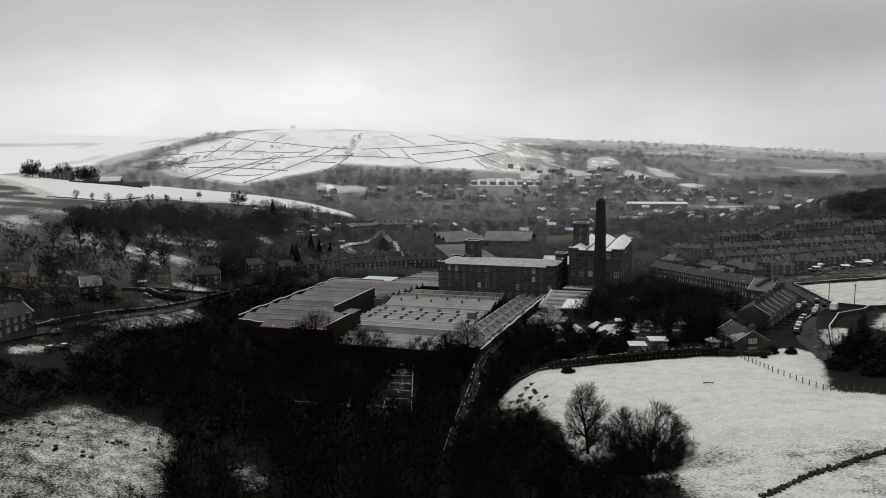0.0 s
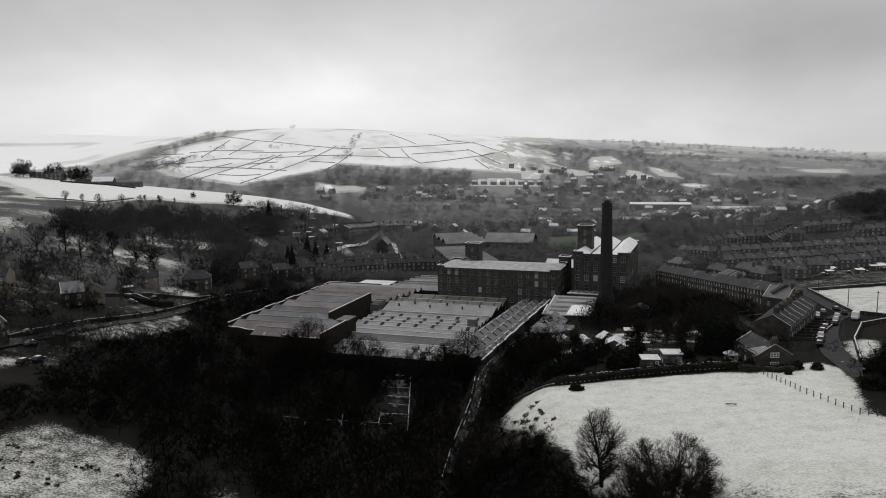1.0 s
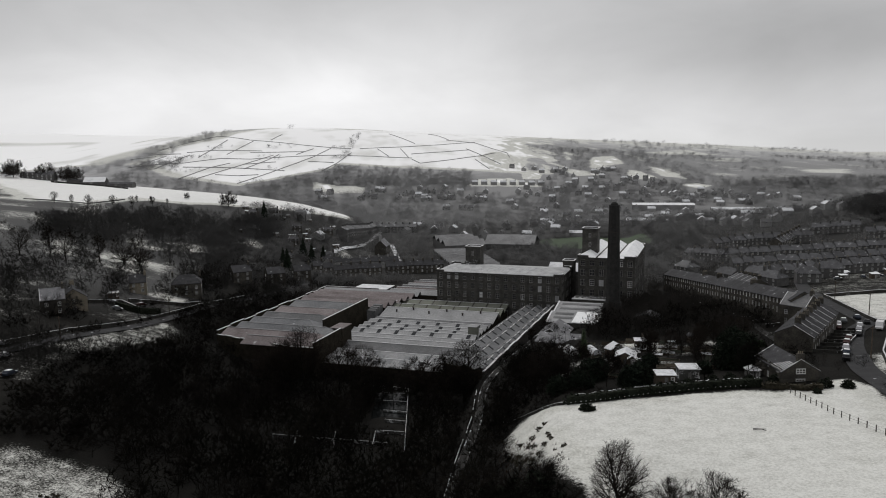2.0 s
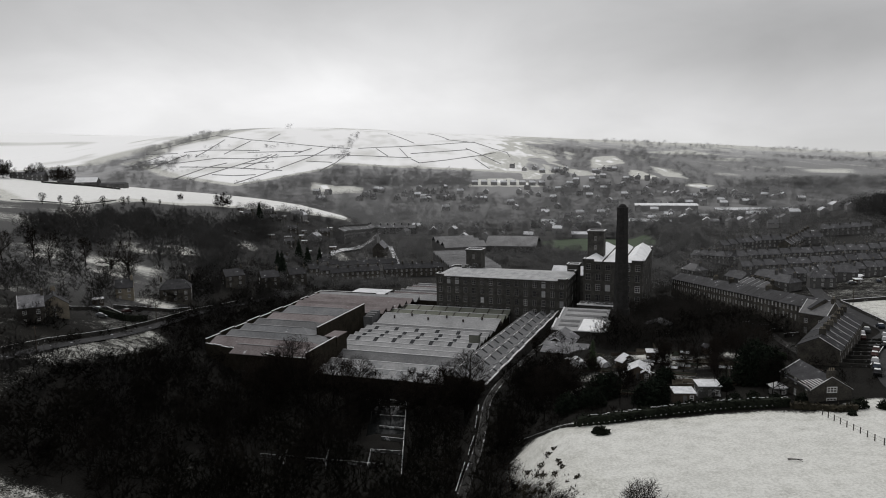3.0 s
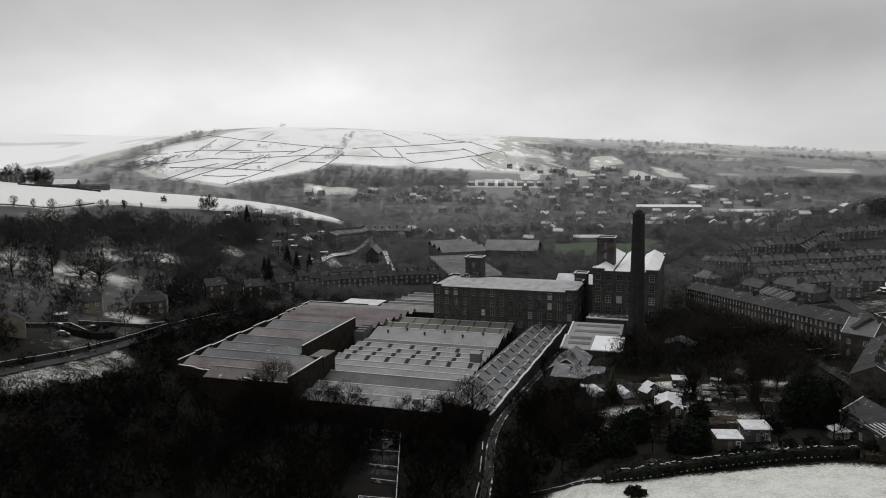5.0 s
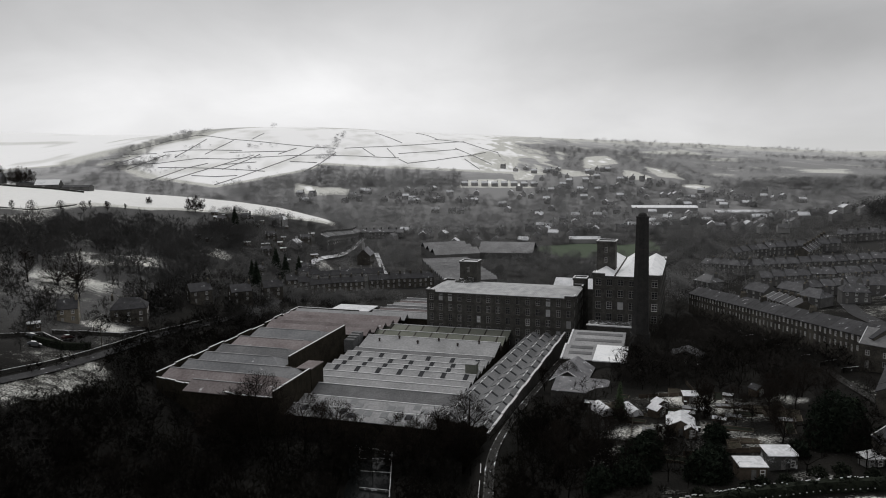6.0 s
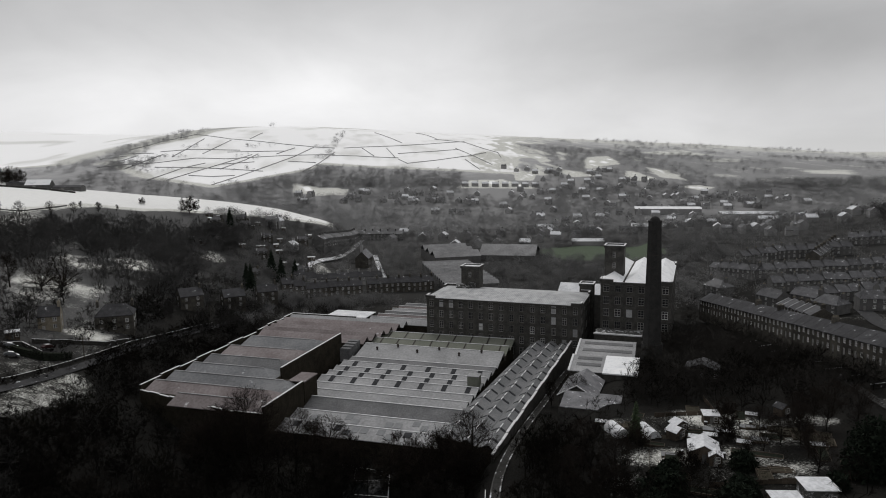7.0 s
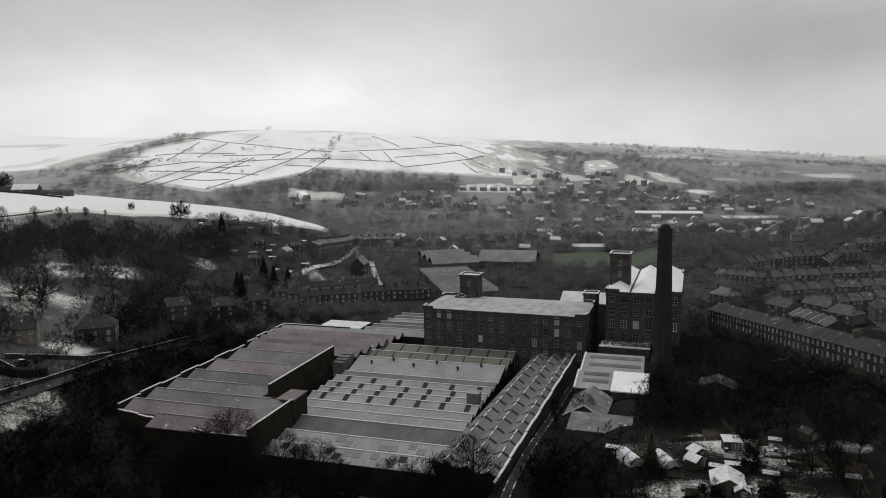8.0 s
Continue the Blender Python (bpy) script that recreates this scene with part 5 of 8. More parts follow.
row(156, 146, 46, 8, 6.4, STONE, TOWN_SLATE, "stepped terrace house with a snow-lined verge", "stepped terrace on the hill", verge=True, jitter=0.1)
# village street behind the sheds, and the rows beyond
row(-152, 138, 15, 7, 6.4, STONE, SLATE, "stone street house behind the mill sheds", "street row behind the sheds", eave=5.6)
row(-106, 150, 8, 6, 6.4, STONE, SLATE, "stone street house behind the mill sheds", "second street row", eave=5.6)
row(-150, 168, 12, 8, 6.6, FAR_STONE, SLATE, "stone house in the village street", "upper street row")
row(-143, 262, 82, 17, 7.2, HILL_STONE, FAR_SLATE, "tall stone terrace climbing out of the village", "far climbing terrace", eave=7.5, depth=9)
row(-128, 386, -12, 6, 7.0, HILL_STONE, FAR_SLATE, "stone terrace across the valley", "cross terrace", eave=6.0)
first = None
for x, y, deg in ((-216, 236, -12), (-196, 250, 60), (-181, 231, 10), (-185, 276, 12), (-160, 250, 10), (-151, 186, 20), (-173, 150, 30), (-178, 196, -8), (-205, 262, 8)):
    m = pose(x, y, gz(x + 3, y + 3) - 0.6, 0, 0, deg)
    first = copy_thing(first, m) if first else house("slope_house", m, 7.4, 6.2, 4.2, 2.3, "small stone house with snow on its roof verges", STONE, TOWN_SLATE, verge=True, group="houses on the village slope", pots=False, foot=5)
chapel = thing("chapel", pose(-119, 236, gz(-115, 240), 0, 0, -8), "stone chapel with snowy roof and a thin bell turret", "chapel")
g = Geo().box(0, 9, 0, 16, -2, 6.5)
g.poly((0, 0, 6.5), (9, 0, 6.5), (4.5, 0, 11))
part("wall", g, STONE, chapel)
g = Geo()
sheet(g, (-0.4, -0.4, 6.3), (4.5, -0.4, 11.2), (4.5, 16.4, 11.2), (-0.4, 16.4, 6.3))
sheet(g, (4.5, -0.4, 11.2), (9.4, -0.4, 6.3), (9.4, 16.4, 6.3), (4.5, 16.4, 11.2))
part("roof", g, SLATE_SNOW, chapel)
part("bell_turret", Geo().box(3.6, 5.4, 0, 1.8, 10.5, 15).box(3.9, 5.1, 0.3, 1.5, 15, 18.5, 0.55), FAR_STONE, chapel)

# houses along the valley road
house("gabled_cottage", pose(-208.2, -133.0, 28.0, 0, 0, 71), 13.4, 9.5, 5.4, 3.4, "stone cottage with two rows of white-framed windows", STONE, SLATE, front=5, back=3, stacks=1, gable_windows=0, foot=6, verge=True)
house("long_house", pose(-246, -80, 34.5, 0, 0, 12), 18, 9, 5.0, 2.8, "long rendered house with pale window bands", PALE_STONE, SLATE, front=5, back=3, foot=6)
house("stone_house", pose(-216.5, -64, 24.6, 0, 0, 28), 8, 9.5, 6.0, 3.4, "stone house with a thinly snow-covered roof", STONE, SLATE_SNOW, verge=True, stacks=1, gable_windows=1, foot=6)
house("gable_house", pose(-208.5, -46, 22.6, 0, 0, 118), 12, 9, 5.6, 3.4, "stone house with a pale gable end", PALE_STONE, SLATE, stacks=1, gable_windows=1, foot=6)
house("stone_villa", pose(-197, 10, 15.8, 0, 0, 15), 13, 10, 6.2, 3.4, "square stone villa with dark slates", STONE, SLATE, hip=3.0, front=3, stacks=2, gable_windows=2, foot=5)
house("stone_cottage", pose(-210, -4, 20.2, 0, 0, 20), 7, 8, 5.4, 3.0, "narrow stone cottage among trees", PALE_STONE, SLATE, gable_windows=1, foot=5)
for x, y, deg in ((-168, 78, 25), (-182, 60, 30), (-158, 104, 20)):
    house("roadside_house", pose(x, y, gz(x, y), 0, 0, deg), 10, 9, 5.6, 3.0, "stone roadside house with dark slates", STONE, SLATE, gable_windows=1, foot=5, group="roadside houses", stacks=1)

# farm on the spur
def barn(x, y, deg, w, d, eave, rise, roof_mat, label):
    ob = thing("farm_barn", pose(x, y, gz(x + w / 2, y) - 0.3, 0, 0, deg), label, "barn", "farm on the spur")
    g = Geo()
    wall_face(g, (0, 0), (w, 0), -2, eave, [(w * 0.3, w * 0.3 + 2.4, 0, 2.6), (w * 0.7, w * 0.7 + 1.0, 1.2, 2.2)], 0.3)
    wall_face(g, (w, d), (0, d), -2, eave, [], 0.3)
    for px, flip in ((0, 1), (w, 0)):
        pts = [(px, 0, -2), (px, d, -2), (px, d, eave), (px, d / 2, eave + rise), (px, 0, eave)]
        g.poly(*(pts[::-1] if flip else pts))
    part("wall", g, HILL_STONE, ob)
    part("barn_door", Geo().box(w * 0.3, w * 0.3 + 2.4, 0.2, 0.28, 0, 2.6), OLD_FRAME, ob)
    r = Geo()
    sheet(r, (-0.2, -0.3, eave - 0.1), (w + 0.2, -0.3, eave - 0.1), (w + 0.2, d / 2, eave + rise), (-0.2, d / 2, eave + rise))
    sheet(r, (-0.2, d / 2, eave + rise), (w + 0.2, d / 2, eave + rise), (w + 0.2, d + 0.3, eave - 0.1), (-0.2, d + 0.3, eave - 0.1))
    part("roof", r, roof_mat, ob)


barn(-357, 277, 3, 17, 9, 2.8, 3.6, SNOW, "dark stone barn with a white snow-covered roof")
barn(-339, 279, -4, 21, 7, 2.6, 1.2, TOWN_SLATE, "long low dark barn on the spur's crest")
barn(-372, 281, 2, 14, 7, 2.2, 1.2, TOWN_SLATE, "low dark outbuilding behind the farmhouse")
house("farmhouse", pose(-398, 283, gz(-390, 284) - 0.3, 0, 0, 4), 14, 8, 4.6, 2.6, "dark stone farmhouse on the snowy spur", HILL_STONE, TOWN_SLATE, stacks=2, front=4, back=2)
house("farm_cottage", pose(-412, 286, gz(-405, 288) - 0.3, 0, 0, 4), 12, 7, 3.4, 2.2, "low stone cottage beside the farmhouse", HILL_STONE, TOWN_SLATE, stacks=1, front=3, back=2)

# factories and halls on the valley floor
def hall(name, x, y, deg, w, d, h, spans, rise, wall_mat, roof_mat, label, along_x=True):
    ob = thing(name, pose(x, y, gz(x, y), 0, 0, deg), label, "factory")
    part("wall", Geo().box(0, w, 0, d, -3, h), wall_mat, ob)
    for k in range(spans):
        g = Geo()
        if along_x:
            a, b = d * k / spans, d * (k + 1) / spans
            sheet(g, (-0.3, a, h), (w + 0.3, a, h), (w + 0.3, (a + b) / 2, h + rise), (-0.3, (a + b) / 2, h + rise))
            sheet(g, (-0.3, (a + b) / 2, h + rise), (w + 0.3, (a + b) / 2, h + rise), (w + 0.3, b, h), (-0.3, b, h))
        else:
            a, b = w * k / spans, w * (k + 1) / spans
            sheet(g, (a, -0.3, h), ((a + b) / 2, -0.3, h + rise), ((a + b) / 2, d + 0.3, h + rise), (a, d + 0.3, h))
            sheet(g, ((a + b) / 2, -0.3, h + rise), (b, -0.3, h), (b, d + 0.3, h), ((a + b) / 2, d + 0.3, h + rise))
        part("roof_span", g, roof_mat, ob)
    return ob


hall("ridged_factory", -62, 141, 8, 31, 82, 5.5, 13, 1.9, HILL_STONE, FAR_SHEET, "ridged factory shed with a zigzag gable end and pale roof sheets")
hall("hipped_factory", -64, 228, 10, 32, 52, 7, 3, 3.6, HILL_STONE, FAR_SHEET, "grey factory hall with three broad pale roof ridges")
hall("wide_factory", -32, 252, -16, 40, 34, 4.5, 1, 6.0, HILL_STONE, FAR_SHEET, "wide grey hall with one long pale roof")
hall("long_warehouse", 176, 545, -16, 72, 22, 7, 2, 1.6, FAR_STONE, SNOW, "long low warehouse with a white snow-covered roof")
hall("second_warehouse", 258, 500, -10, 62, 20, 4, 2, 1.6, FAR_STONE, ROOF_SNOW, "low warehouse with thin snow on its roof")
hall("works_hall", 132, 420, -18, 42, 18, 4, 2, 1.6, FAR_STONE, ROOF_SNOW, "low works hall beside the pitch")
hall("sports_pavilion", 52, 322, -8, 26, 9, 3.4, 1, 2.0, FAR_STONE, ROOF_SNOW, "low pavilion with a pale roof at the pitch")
hall("mill_annexe", -14, 68, -22, 24, 18, 15, 1, 3.4, SOOT, ROOF_SNOW, "mill annexe with snowy ridged roofs behind the long mill")

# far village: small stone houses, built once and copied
proto_far = [house("village_house", pose(-60, 660, gz(-60, 660)), 8.4, 6.6, 4.4, 2.5, "far stone village house with a haze-greyed roof", FAR_STONE, FAR_SLATE, stacks=1, group="far village houses", front=1, back=0, pots=False),
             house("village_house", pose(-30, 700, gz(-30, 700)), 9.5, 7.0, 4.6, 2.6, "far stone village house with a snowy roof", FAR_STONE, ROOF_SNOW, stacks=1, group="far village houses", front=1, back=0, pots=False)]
rng = random.Random(11)
for x0, x1, y0, y1, count in ((-60, 330, 560, 740, 70), (-175, -40, 640, 740, 22), (40, 240, 380, 560, 46), (150, 330, 250, 420, 40), (120, 330, 740, 860, 30), (320, 420, 600, 700, 16), (-100, 20, 310, 420, 12), (-215, -150, 225, 300, 3), (-20, 130, 330, 420, 14), (-250, -170, 640, 700, 6), (60, 260, 860, 940, 14)):
    for _ in range(count):
        x, y = rng.uniform(x0, x1), rng.uniform(y0, y1)
        copy_thing(proto_far[rng.random() < 0.34], pose(x, y, gz(x, y), 0, 0, rng.choice((-14, 76, -20, 70)) + rng.uniform(-10, 10)))
for k in range(8):
    x, y = -4 + k * 14.5, 770 + 2 * math.sin(k * 1.7)
    copy_thing(proto_far[1], pose(x, y, gz(x, y), 0, 0, rng.uniform(-6, 4)))

# ---- walls, hedges, fences ----
ruin = thing("tumbled_wall", Matrix(), "low tumbled dark stone wall across the snowy field", "wall")
stone_rng = random.Random(31)
STONES = []
for k in range(6):
    a, b, c = stone_rng.uniform(0.2, 0.36), stone_rng.uniform(0.16, 0.28), stone_rng.uniform(0.22, 0.4)
    jog = [stone_rng.uniform(-0.08, 0.08) for _ in range(16)]
    low = [(-a + jog[0], -b + jog[1], -0.25), (a + jog[2], -b + jog[3], -0.25), (a + jog[4], b + jog[5], -0.25), (-a + jog[6], b + jog[7], -0.25)]
    STONES.append(Geo().hull8(low, [(p[0] * 0.8 + jog[8 + i], p[1] * 0.8 + jog[12 + i], c + jog[8 + i]) for i, p in enumerate(low)]).mesh("stone", DRYSTONE))
way = [Vector(p) for p in ((-40, -252), (-30, -246), (-16, -240), (4, -231), (24, -226))]
for p, q in zip(way, way[1:]):
    n = int((q - p).length / 0.46)
    turn = math.degrees(math.atan2(q.y - p.y, q.x - p.x))
    for i in range(n):
        for row_k in range(2):
            if stone_rng.random() < 0.14:
                continue
            at = p.lerp(q, (i + stone_rng.random()) / n)
            x, y = at.x + stone_rng.uniform(-0.25, 0.25), at.y + (row_k - 0.5) * 0.4 + stone_rng.uniform(-0.15, 0.15)
            part("stone", stone_rng.choice(STONES), None, ruin, at=pose(x, y, gz(x, y) + stone_rng.choice((0, 0.05, 0.2)), 0, 0, turn + stone_rng.uniform(-35, 35)))
stone_wall([(63, -112), (68, -107), (64, -92), (80, -44), (87, -23), (127, -26)], 1.3, 0.6)
stone_wall([(22, -163), (36, -138), (52, -116), (63, -112)], 1.2, 0.6, label="curved roadside wall lined with snow")
stone_wall([(68, -107), (110, -122), (180, -124)], 1.3, 0.6)
stone_wall([(-206, -116), (-199, -78), (-191, -38), (-182, 4), (-166, 50)], 1.1, 0.6, label="low roadside wall with a snow-covered cope")
stone_wall([(-225, -38), (-214, -34), (-206, -22), (-198, -26)], 1.4, 0.6, label="snow-lined garden wall")
stone_wall([(-205, -18), (-196, -10), (-188, -4), (-183, 6)], 1.4, 0.6, label="snow-lined garden wall")
for line in ([(-79.8, -184), (-77.2, -169)], [(-76.2, -164), (-74.2, -153), (-73.4, -149)], [(-72.4, -145), (-71.4, -139), (-70.0, -132)], [(-69.4, -127), (-68.2, -118)], [(-67.6, -114), (-67.0, -109)]):
    stone_wall(line, 0.6, 0.3, label="stretch of crumbling lane wall dusted with snow", group="lane walls")
stone_wall([(-340, 157), (-304, 167), (-295, 205)], 0.6, 0.6, cap=False, mat=HILL_STONE, label="dark field wall below the spur field")
stone_wall([(-380, 272), (-345, 270), (-316, 264)], 1.2, 0.7, cap=False, label="dark field wall beside the farm")
LOW_WALLS = ([(-580, 1062), (-546, 1154), (-509, 1232)], [(-509, 1232), (-424, 1151), (-360, 1121), (-305, 1091), (-253, 1076), (-214, 1073)], [(-581, 1024), (-520, 1015)], [(-565, 912), (-541, 999)], [(-521, 882), (-499, 999)], [(-512, 1025), (-468, 1038), (-375, 1027)],
             [(-476, 973), (-472, 1050), (-472, 1158)], [(-431, 994), (-422, 1068), (-415, 1136)], [(-487, 925), (-432, 958), (-380, 951), (-332, 967), (-274, 990), (-208, 1009)], [(-572, 905), (-520, 925), (-487, 925)], [(-600, 985), (-560, 1000)])
MIDDLE_WALLS = ([(-476, 889), (-397, 879), (-352, 869), (-303, 856)], [(-393, 1010), (-341, 1016), (-295, 1025)], [(-383, 1150), (-376, 1238)], [(-455, 793), (-430, 880), (-406, 917)], [(-428, 791), (-404, 852), (-380, 907), (-346, 988)], [(-355, 759), (-329, 823), (-294, 919), (-273, 979), (-252, 1070)],
                [(-406, 825), (-368, 816), (-338, 824)], [(-306, 996), (-284, 1057)], [(-277, 937), (-232, 934)], [(-380, 907), (-330, 927)], [(-243, 864), (-226, 929), (-210, 1032)], [(-371, 870), (-348, 942), (-337, 994)])
TOP_WALLS = ([(-198, 1078), (-155, 1106), (-98, 1134), (-39, 1177), (39, 1254)], [(-213, 1001), (-171, 1006), (-129, 1004), (-97, 1002)], [(-165, 1088), (-140, 1014)], [(-120, 1101), (-103, 1007)], [(-153, 1356), (-92, 1177)], [(-60, 1480), (-17, 1270)], [(-98, 1044), (-30, 1085), (17, 1121)],
             [(-97, 990), (-82, 953), (-34, 987), (34, 1052), (67, 1098)], [(12, 1135), (40, 1047), (63, 963)], [(20, 1009), (37, 912)], [(-23, 1267), (38, 1241), (67, 1156), (91, 1106), (89, 1047)])
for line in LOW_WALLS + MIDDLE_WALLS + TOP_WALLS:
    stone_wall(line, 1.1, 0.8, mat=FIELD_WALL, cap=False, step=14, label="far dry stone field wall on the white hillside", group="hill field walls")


def hedge(line, height, width, mat, label, step=0.9, name="hedge"):
    """A clipped hedge: a ragged body of many small leafy lumps along a line."""
    r = random.Random(5)
    v, f = [], []
    pts = [Vector(p) for p in line]
    for a, b in zip(pts, pts[1:]):
        n = int((b - a).length / step)
        for i in range(n):
            p = a.lerp(b, i / n)
            for _ in range(9):
                c = Vector((p.x + r.uniform(-width, width) / 2, p.y + r.uniform(-width, width) / 2, gz(p.x, p.y) + r.uniform(0, height)))
                for _ in range(5):
                    k = len(v)
                    for _ in range(3):
                        v.append(c + Vector((r.gauss(0, 0.35), r.gauss(0, 0.35), r.gauss(0, 0.3))))
                    f.append((k, k + 1, k + 2))
    body = Geo()
    for a, b in zip(pts, pts[1:]):
        n = max(1, int((b - a).length / 5))
        for i in range(n):
            p, q = a.lerp(b, i / n), a.lerp(b, (i + 1) / n)
            body.beam((p.x, p.y, gz(p.x, p.y) - 0.3), (q.x, q.y, gz(q.x, q.y) - 0.3), width * 0.8, height + 0.2)
    ob = single(name, body, mat, Matrix(), label, "hedge")
    part("leaves", big_mesh("leaves", np.array(v), np.array(f), mat), None, ob)
    return ob


HEDGE_LINE = [(-50.6, -160), (-45, -160), (-31, -158), (-17, -157.4), (-6, -159)]
field_hedge = hedge(HEDGE_LINE, 1.9, 1.6, HEDGE, "dark clipped evergreen hedge along the snowy field")
top, foot = Geo(), Geo()
snow_rng = random.Random(61)
for a, b in zip(HEDGE_LINE, HEDGE_LINE[1:]):
    a, b = Vector(a), Vector(b)
    n = int((b - a).length / 0.55)
    for i in range(n):
        p = a.lerp(b, i / n)
        if snow_rng.random() < 0.5 + 0.4 * math.sin(p.x * 0.9):
            q = a.lerp(b, (i + snow_rng.uniform(0.4, 1.3)) / n)
            lift, back = 1.9 + snow_rng.uniform(-0.08, 0.1), snow_rng.uniform(0.1, 0.7)
            top.beam((p.x, p.y + back, gz(p.x, p.y) + lift), (q.x, q.y + back + snow_rng.uniform(-0.2, 0.2), gz(q.x, q.y) + lift), snow_rng.uniform(0.05, 0.22), 0.07)
        if i % 2 and p.x < -9:
            z = gz(p.x, p.y - 1.1) + 0.5
            foot.beam((p.x, p.y - 1.0, z), (p.x + snow_rng.uniform(0.1, 0.28), p.y - 1.0, z), 0.12, 0.1)
part("snow_cap", top, COPING, field_hedge, "broken line of snow on the hedge top")
part("foot_snow", foot, COPING, field_hedge, "dots of snow caught low in the hedge")
stone_wall([(-51, -159.4), (-53, -156.6), (-56.5, -152), (-60, -143), (-62.5, -136)], 0.5, 0.6, label="tumbled rubble wall dusted with snow at the field's edge", step=1.6)
hedge([(-6, -161), (0, -165.5), (4, -166)], 1.3, 1.2, GORSE, "low scrubby garden hedge")
hedge([(-205, -30), (-196, -30), (-190, -24)], 2.4, 2.0, HEDGE, "dark garden hedge beside the valley road")
fence = thing("field_fence", pose(0, 0, 0), "post and wire fence between two snowy fields", "fence")
post_me = Geo().box(-0.07, 0.07, -0.07, 0.07, -0.4, 1.25).mesh("post", POST)
ends = [Vector((-3.6, -167)), Vector((-4.2, -184)), Vector((-3.4, -203)), Vector((5, -210))]
posts = [a.lerp(b, i / 8) for a, b in zip(ends, ends[1:]) for i in range(8)] + [ends[-1]]
for p in posts:
    part("post", post_me, None, fence, at=pose(p.x, p.y, gz(p.x, p.y)))
for h in (0.55, 1.1):
    g = Geo()
    for p, q in zip(posts, posts[1:]):
        g.tube((p.x, p.y, gz(p.x, p.y) + h), (q.x, q.y, gz(q.x, q.y) + h), 0.015, 0.015, 4)
    part("wire", g, DARK_METAL, fence)


# ---- trees ----
def grow(seed, height, crown_w, nodes, bare=0.32, twigs=3, twig_len=1.0, thick=0.02, sides=3, lean=0.0, flat_top=1.0, twig_w=None, light=0):
    """A bare tree, grown from its bole: each new point of the crown joins the nearest limb below it. Returns vertices and triangles of limbs and of twigs."""
    r = np.random.RandomState(seed)
    bole = np.array([[lean * height * t * t, 0, height * bare * t] for t in np.linspace(0, 1, 4)])
    bole[1:, :2] += r.normal(0, height * 0.006, (3, 2))
    top = bole[-1]
    pts = r.normal(0, 1, (nodes, 3))
    pts /= np.linalg.norm(pts, axis=1)[:, None]
    pts *= (r.uniform(0.02, 1, nodes) ** 0.42)[:, None]
    half = height * (1 - bare * 0.72) / 2
    pts = pts * [crown_w / 2, crown_w / 2, half] + [lean * height, 0, height - half]
    pts[:, 2] = np.minimum(pts[:, 2], height * flat_top - r.uniform(0, 0.06, nodes) * height)
    pts[:, :2] *= r.uniform(0.8, 1.15, (nodes, 1))
    order = np.argsort(np.linalg.norm((pts - top) * [1, 1, 0.8], axis=1))
    place, parent, run = list(bole), [-1, 0, 1, 2], [0.0, 0.0, 0.0, 0.0]
    for k in order:
        p = pts[k]
        q = np.array(place)
        cost = np.linalg.norm(q - p, axis=1) + 0.55 * np.maximum(0, q[:, 2] - p[2] + 0.3) + 0.32 * np.array(run)
        cost[:3] += height
        best = int(np.argmin(cost))
        parent.append(best)
        run.append(run[best] + np.linalg.norm(q[best] - p))
        place.append(p)
    place, parent = np.array(place), np.array(parent)
    load = np.ones(len(place))
    for k in range(len(place) - 1, 0, -1):
        load[parent[k]] += load[k]
    radius = thick * height / 14 * load ** 0.5
    lv, lf, tv, tf = [], [], [], []
    for k in range(1, len(place)):
        a, b = place[parent[k]], place[k]
        d = b - a
        size = np.linalg.norm(d)
        if size < 1e-4:
            continue
        d = d / size
        s = np.cross(d, [0.3, 0.9, 0.31])
        s /= np.linalg.norm(s)
        u = np.cross(d, s)
        if load[k] < light:
            w = s * (max(radius[k], 0.02) if twig_w and twig_w < 0.06 else max(radius[k], 0.03) * 1.6)
            base = len(tv)
            tv += [a - w, a + w, b]
            tf.append((base, base + 1, base + 2))
        base = len(lv)
        ra, rb = min(radius[parent[k]], radius[k] * 1.5), radius[k]
        for c, rad in ((a, ra), (b, rb)) if load[k] >= light else ():
            for i in range(sides):
                an = 2 * math.pi * i / sides
                lv.append(c + (s * math.cos(an) + u * math.sin(an)) * rad)
        for i in range(sides if load[k] >= light else 0):
            j = (i + 1) % sides
            lf += [(base + i, base + j, base + sides + j), (base + i, base + sides + j, base + sides + i)]
        if load[k] < 4:
            for _ in range(twigs):
                at = a + (b - a) * r.uniform(0.3, 1)
                out = d * 0.7 + r.normal(0, 0.55, 3) + [0, 0, 0.25]
                out *= twig_len * r.uniform(0.5, 1.2) / np.linalg.norm(out)
                side = np.cross(out, r.normal(0, 1, 3))
                side *= 0.5 * (twig_w or max(0.03, thick * 1.6)) / (np.linalg.norm(side) + 1e-9)
                base = len(tv)
                tv += [at - side, at + side, at + out]
                tf.append((base, base + 1, base + 2))
    return np.array(lv), np.array(lf), np.array(tv), np.array(tf)


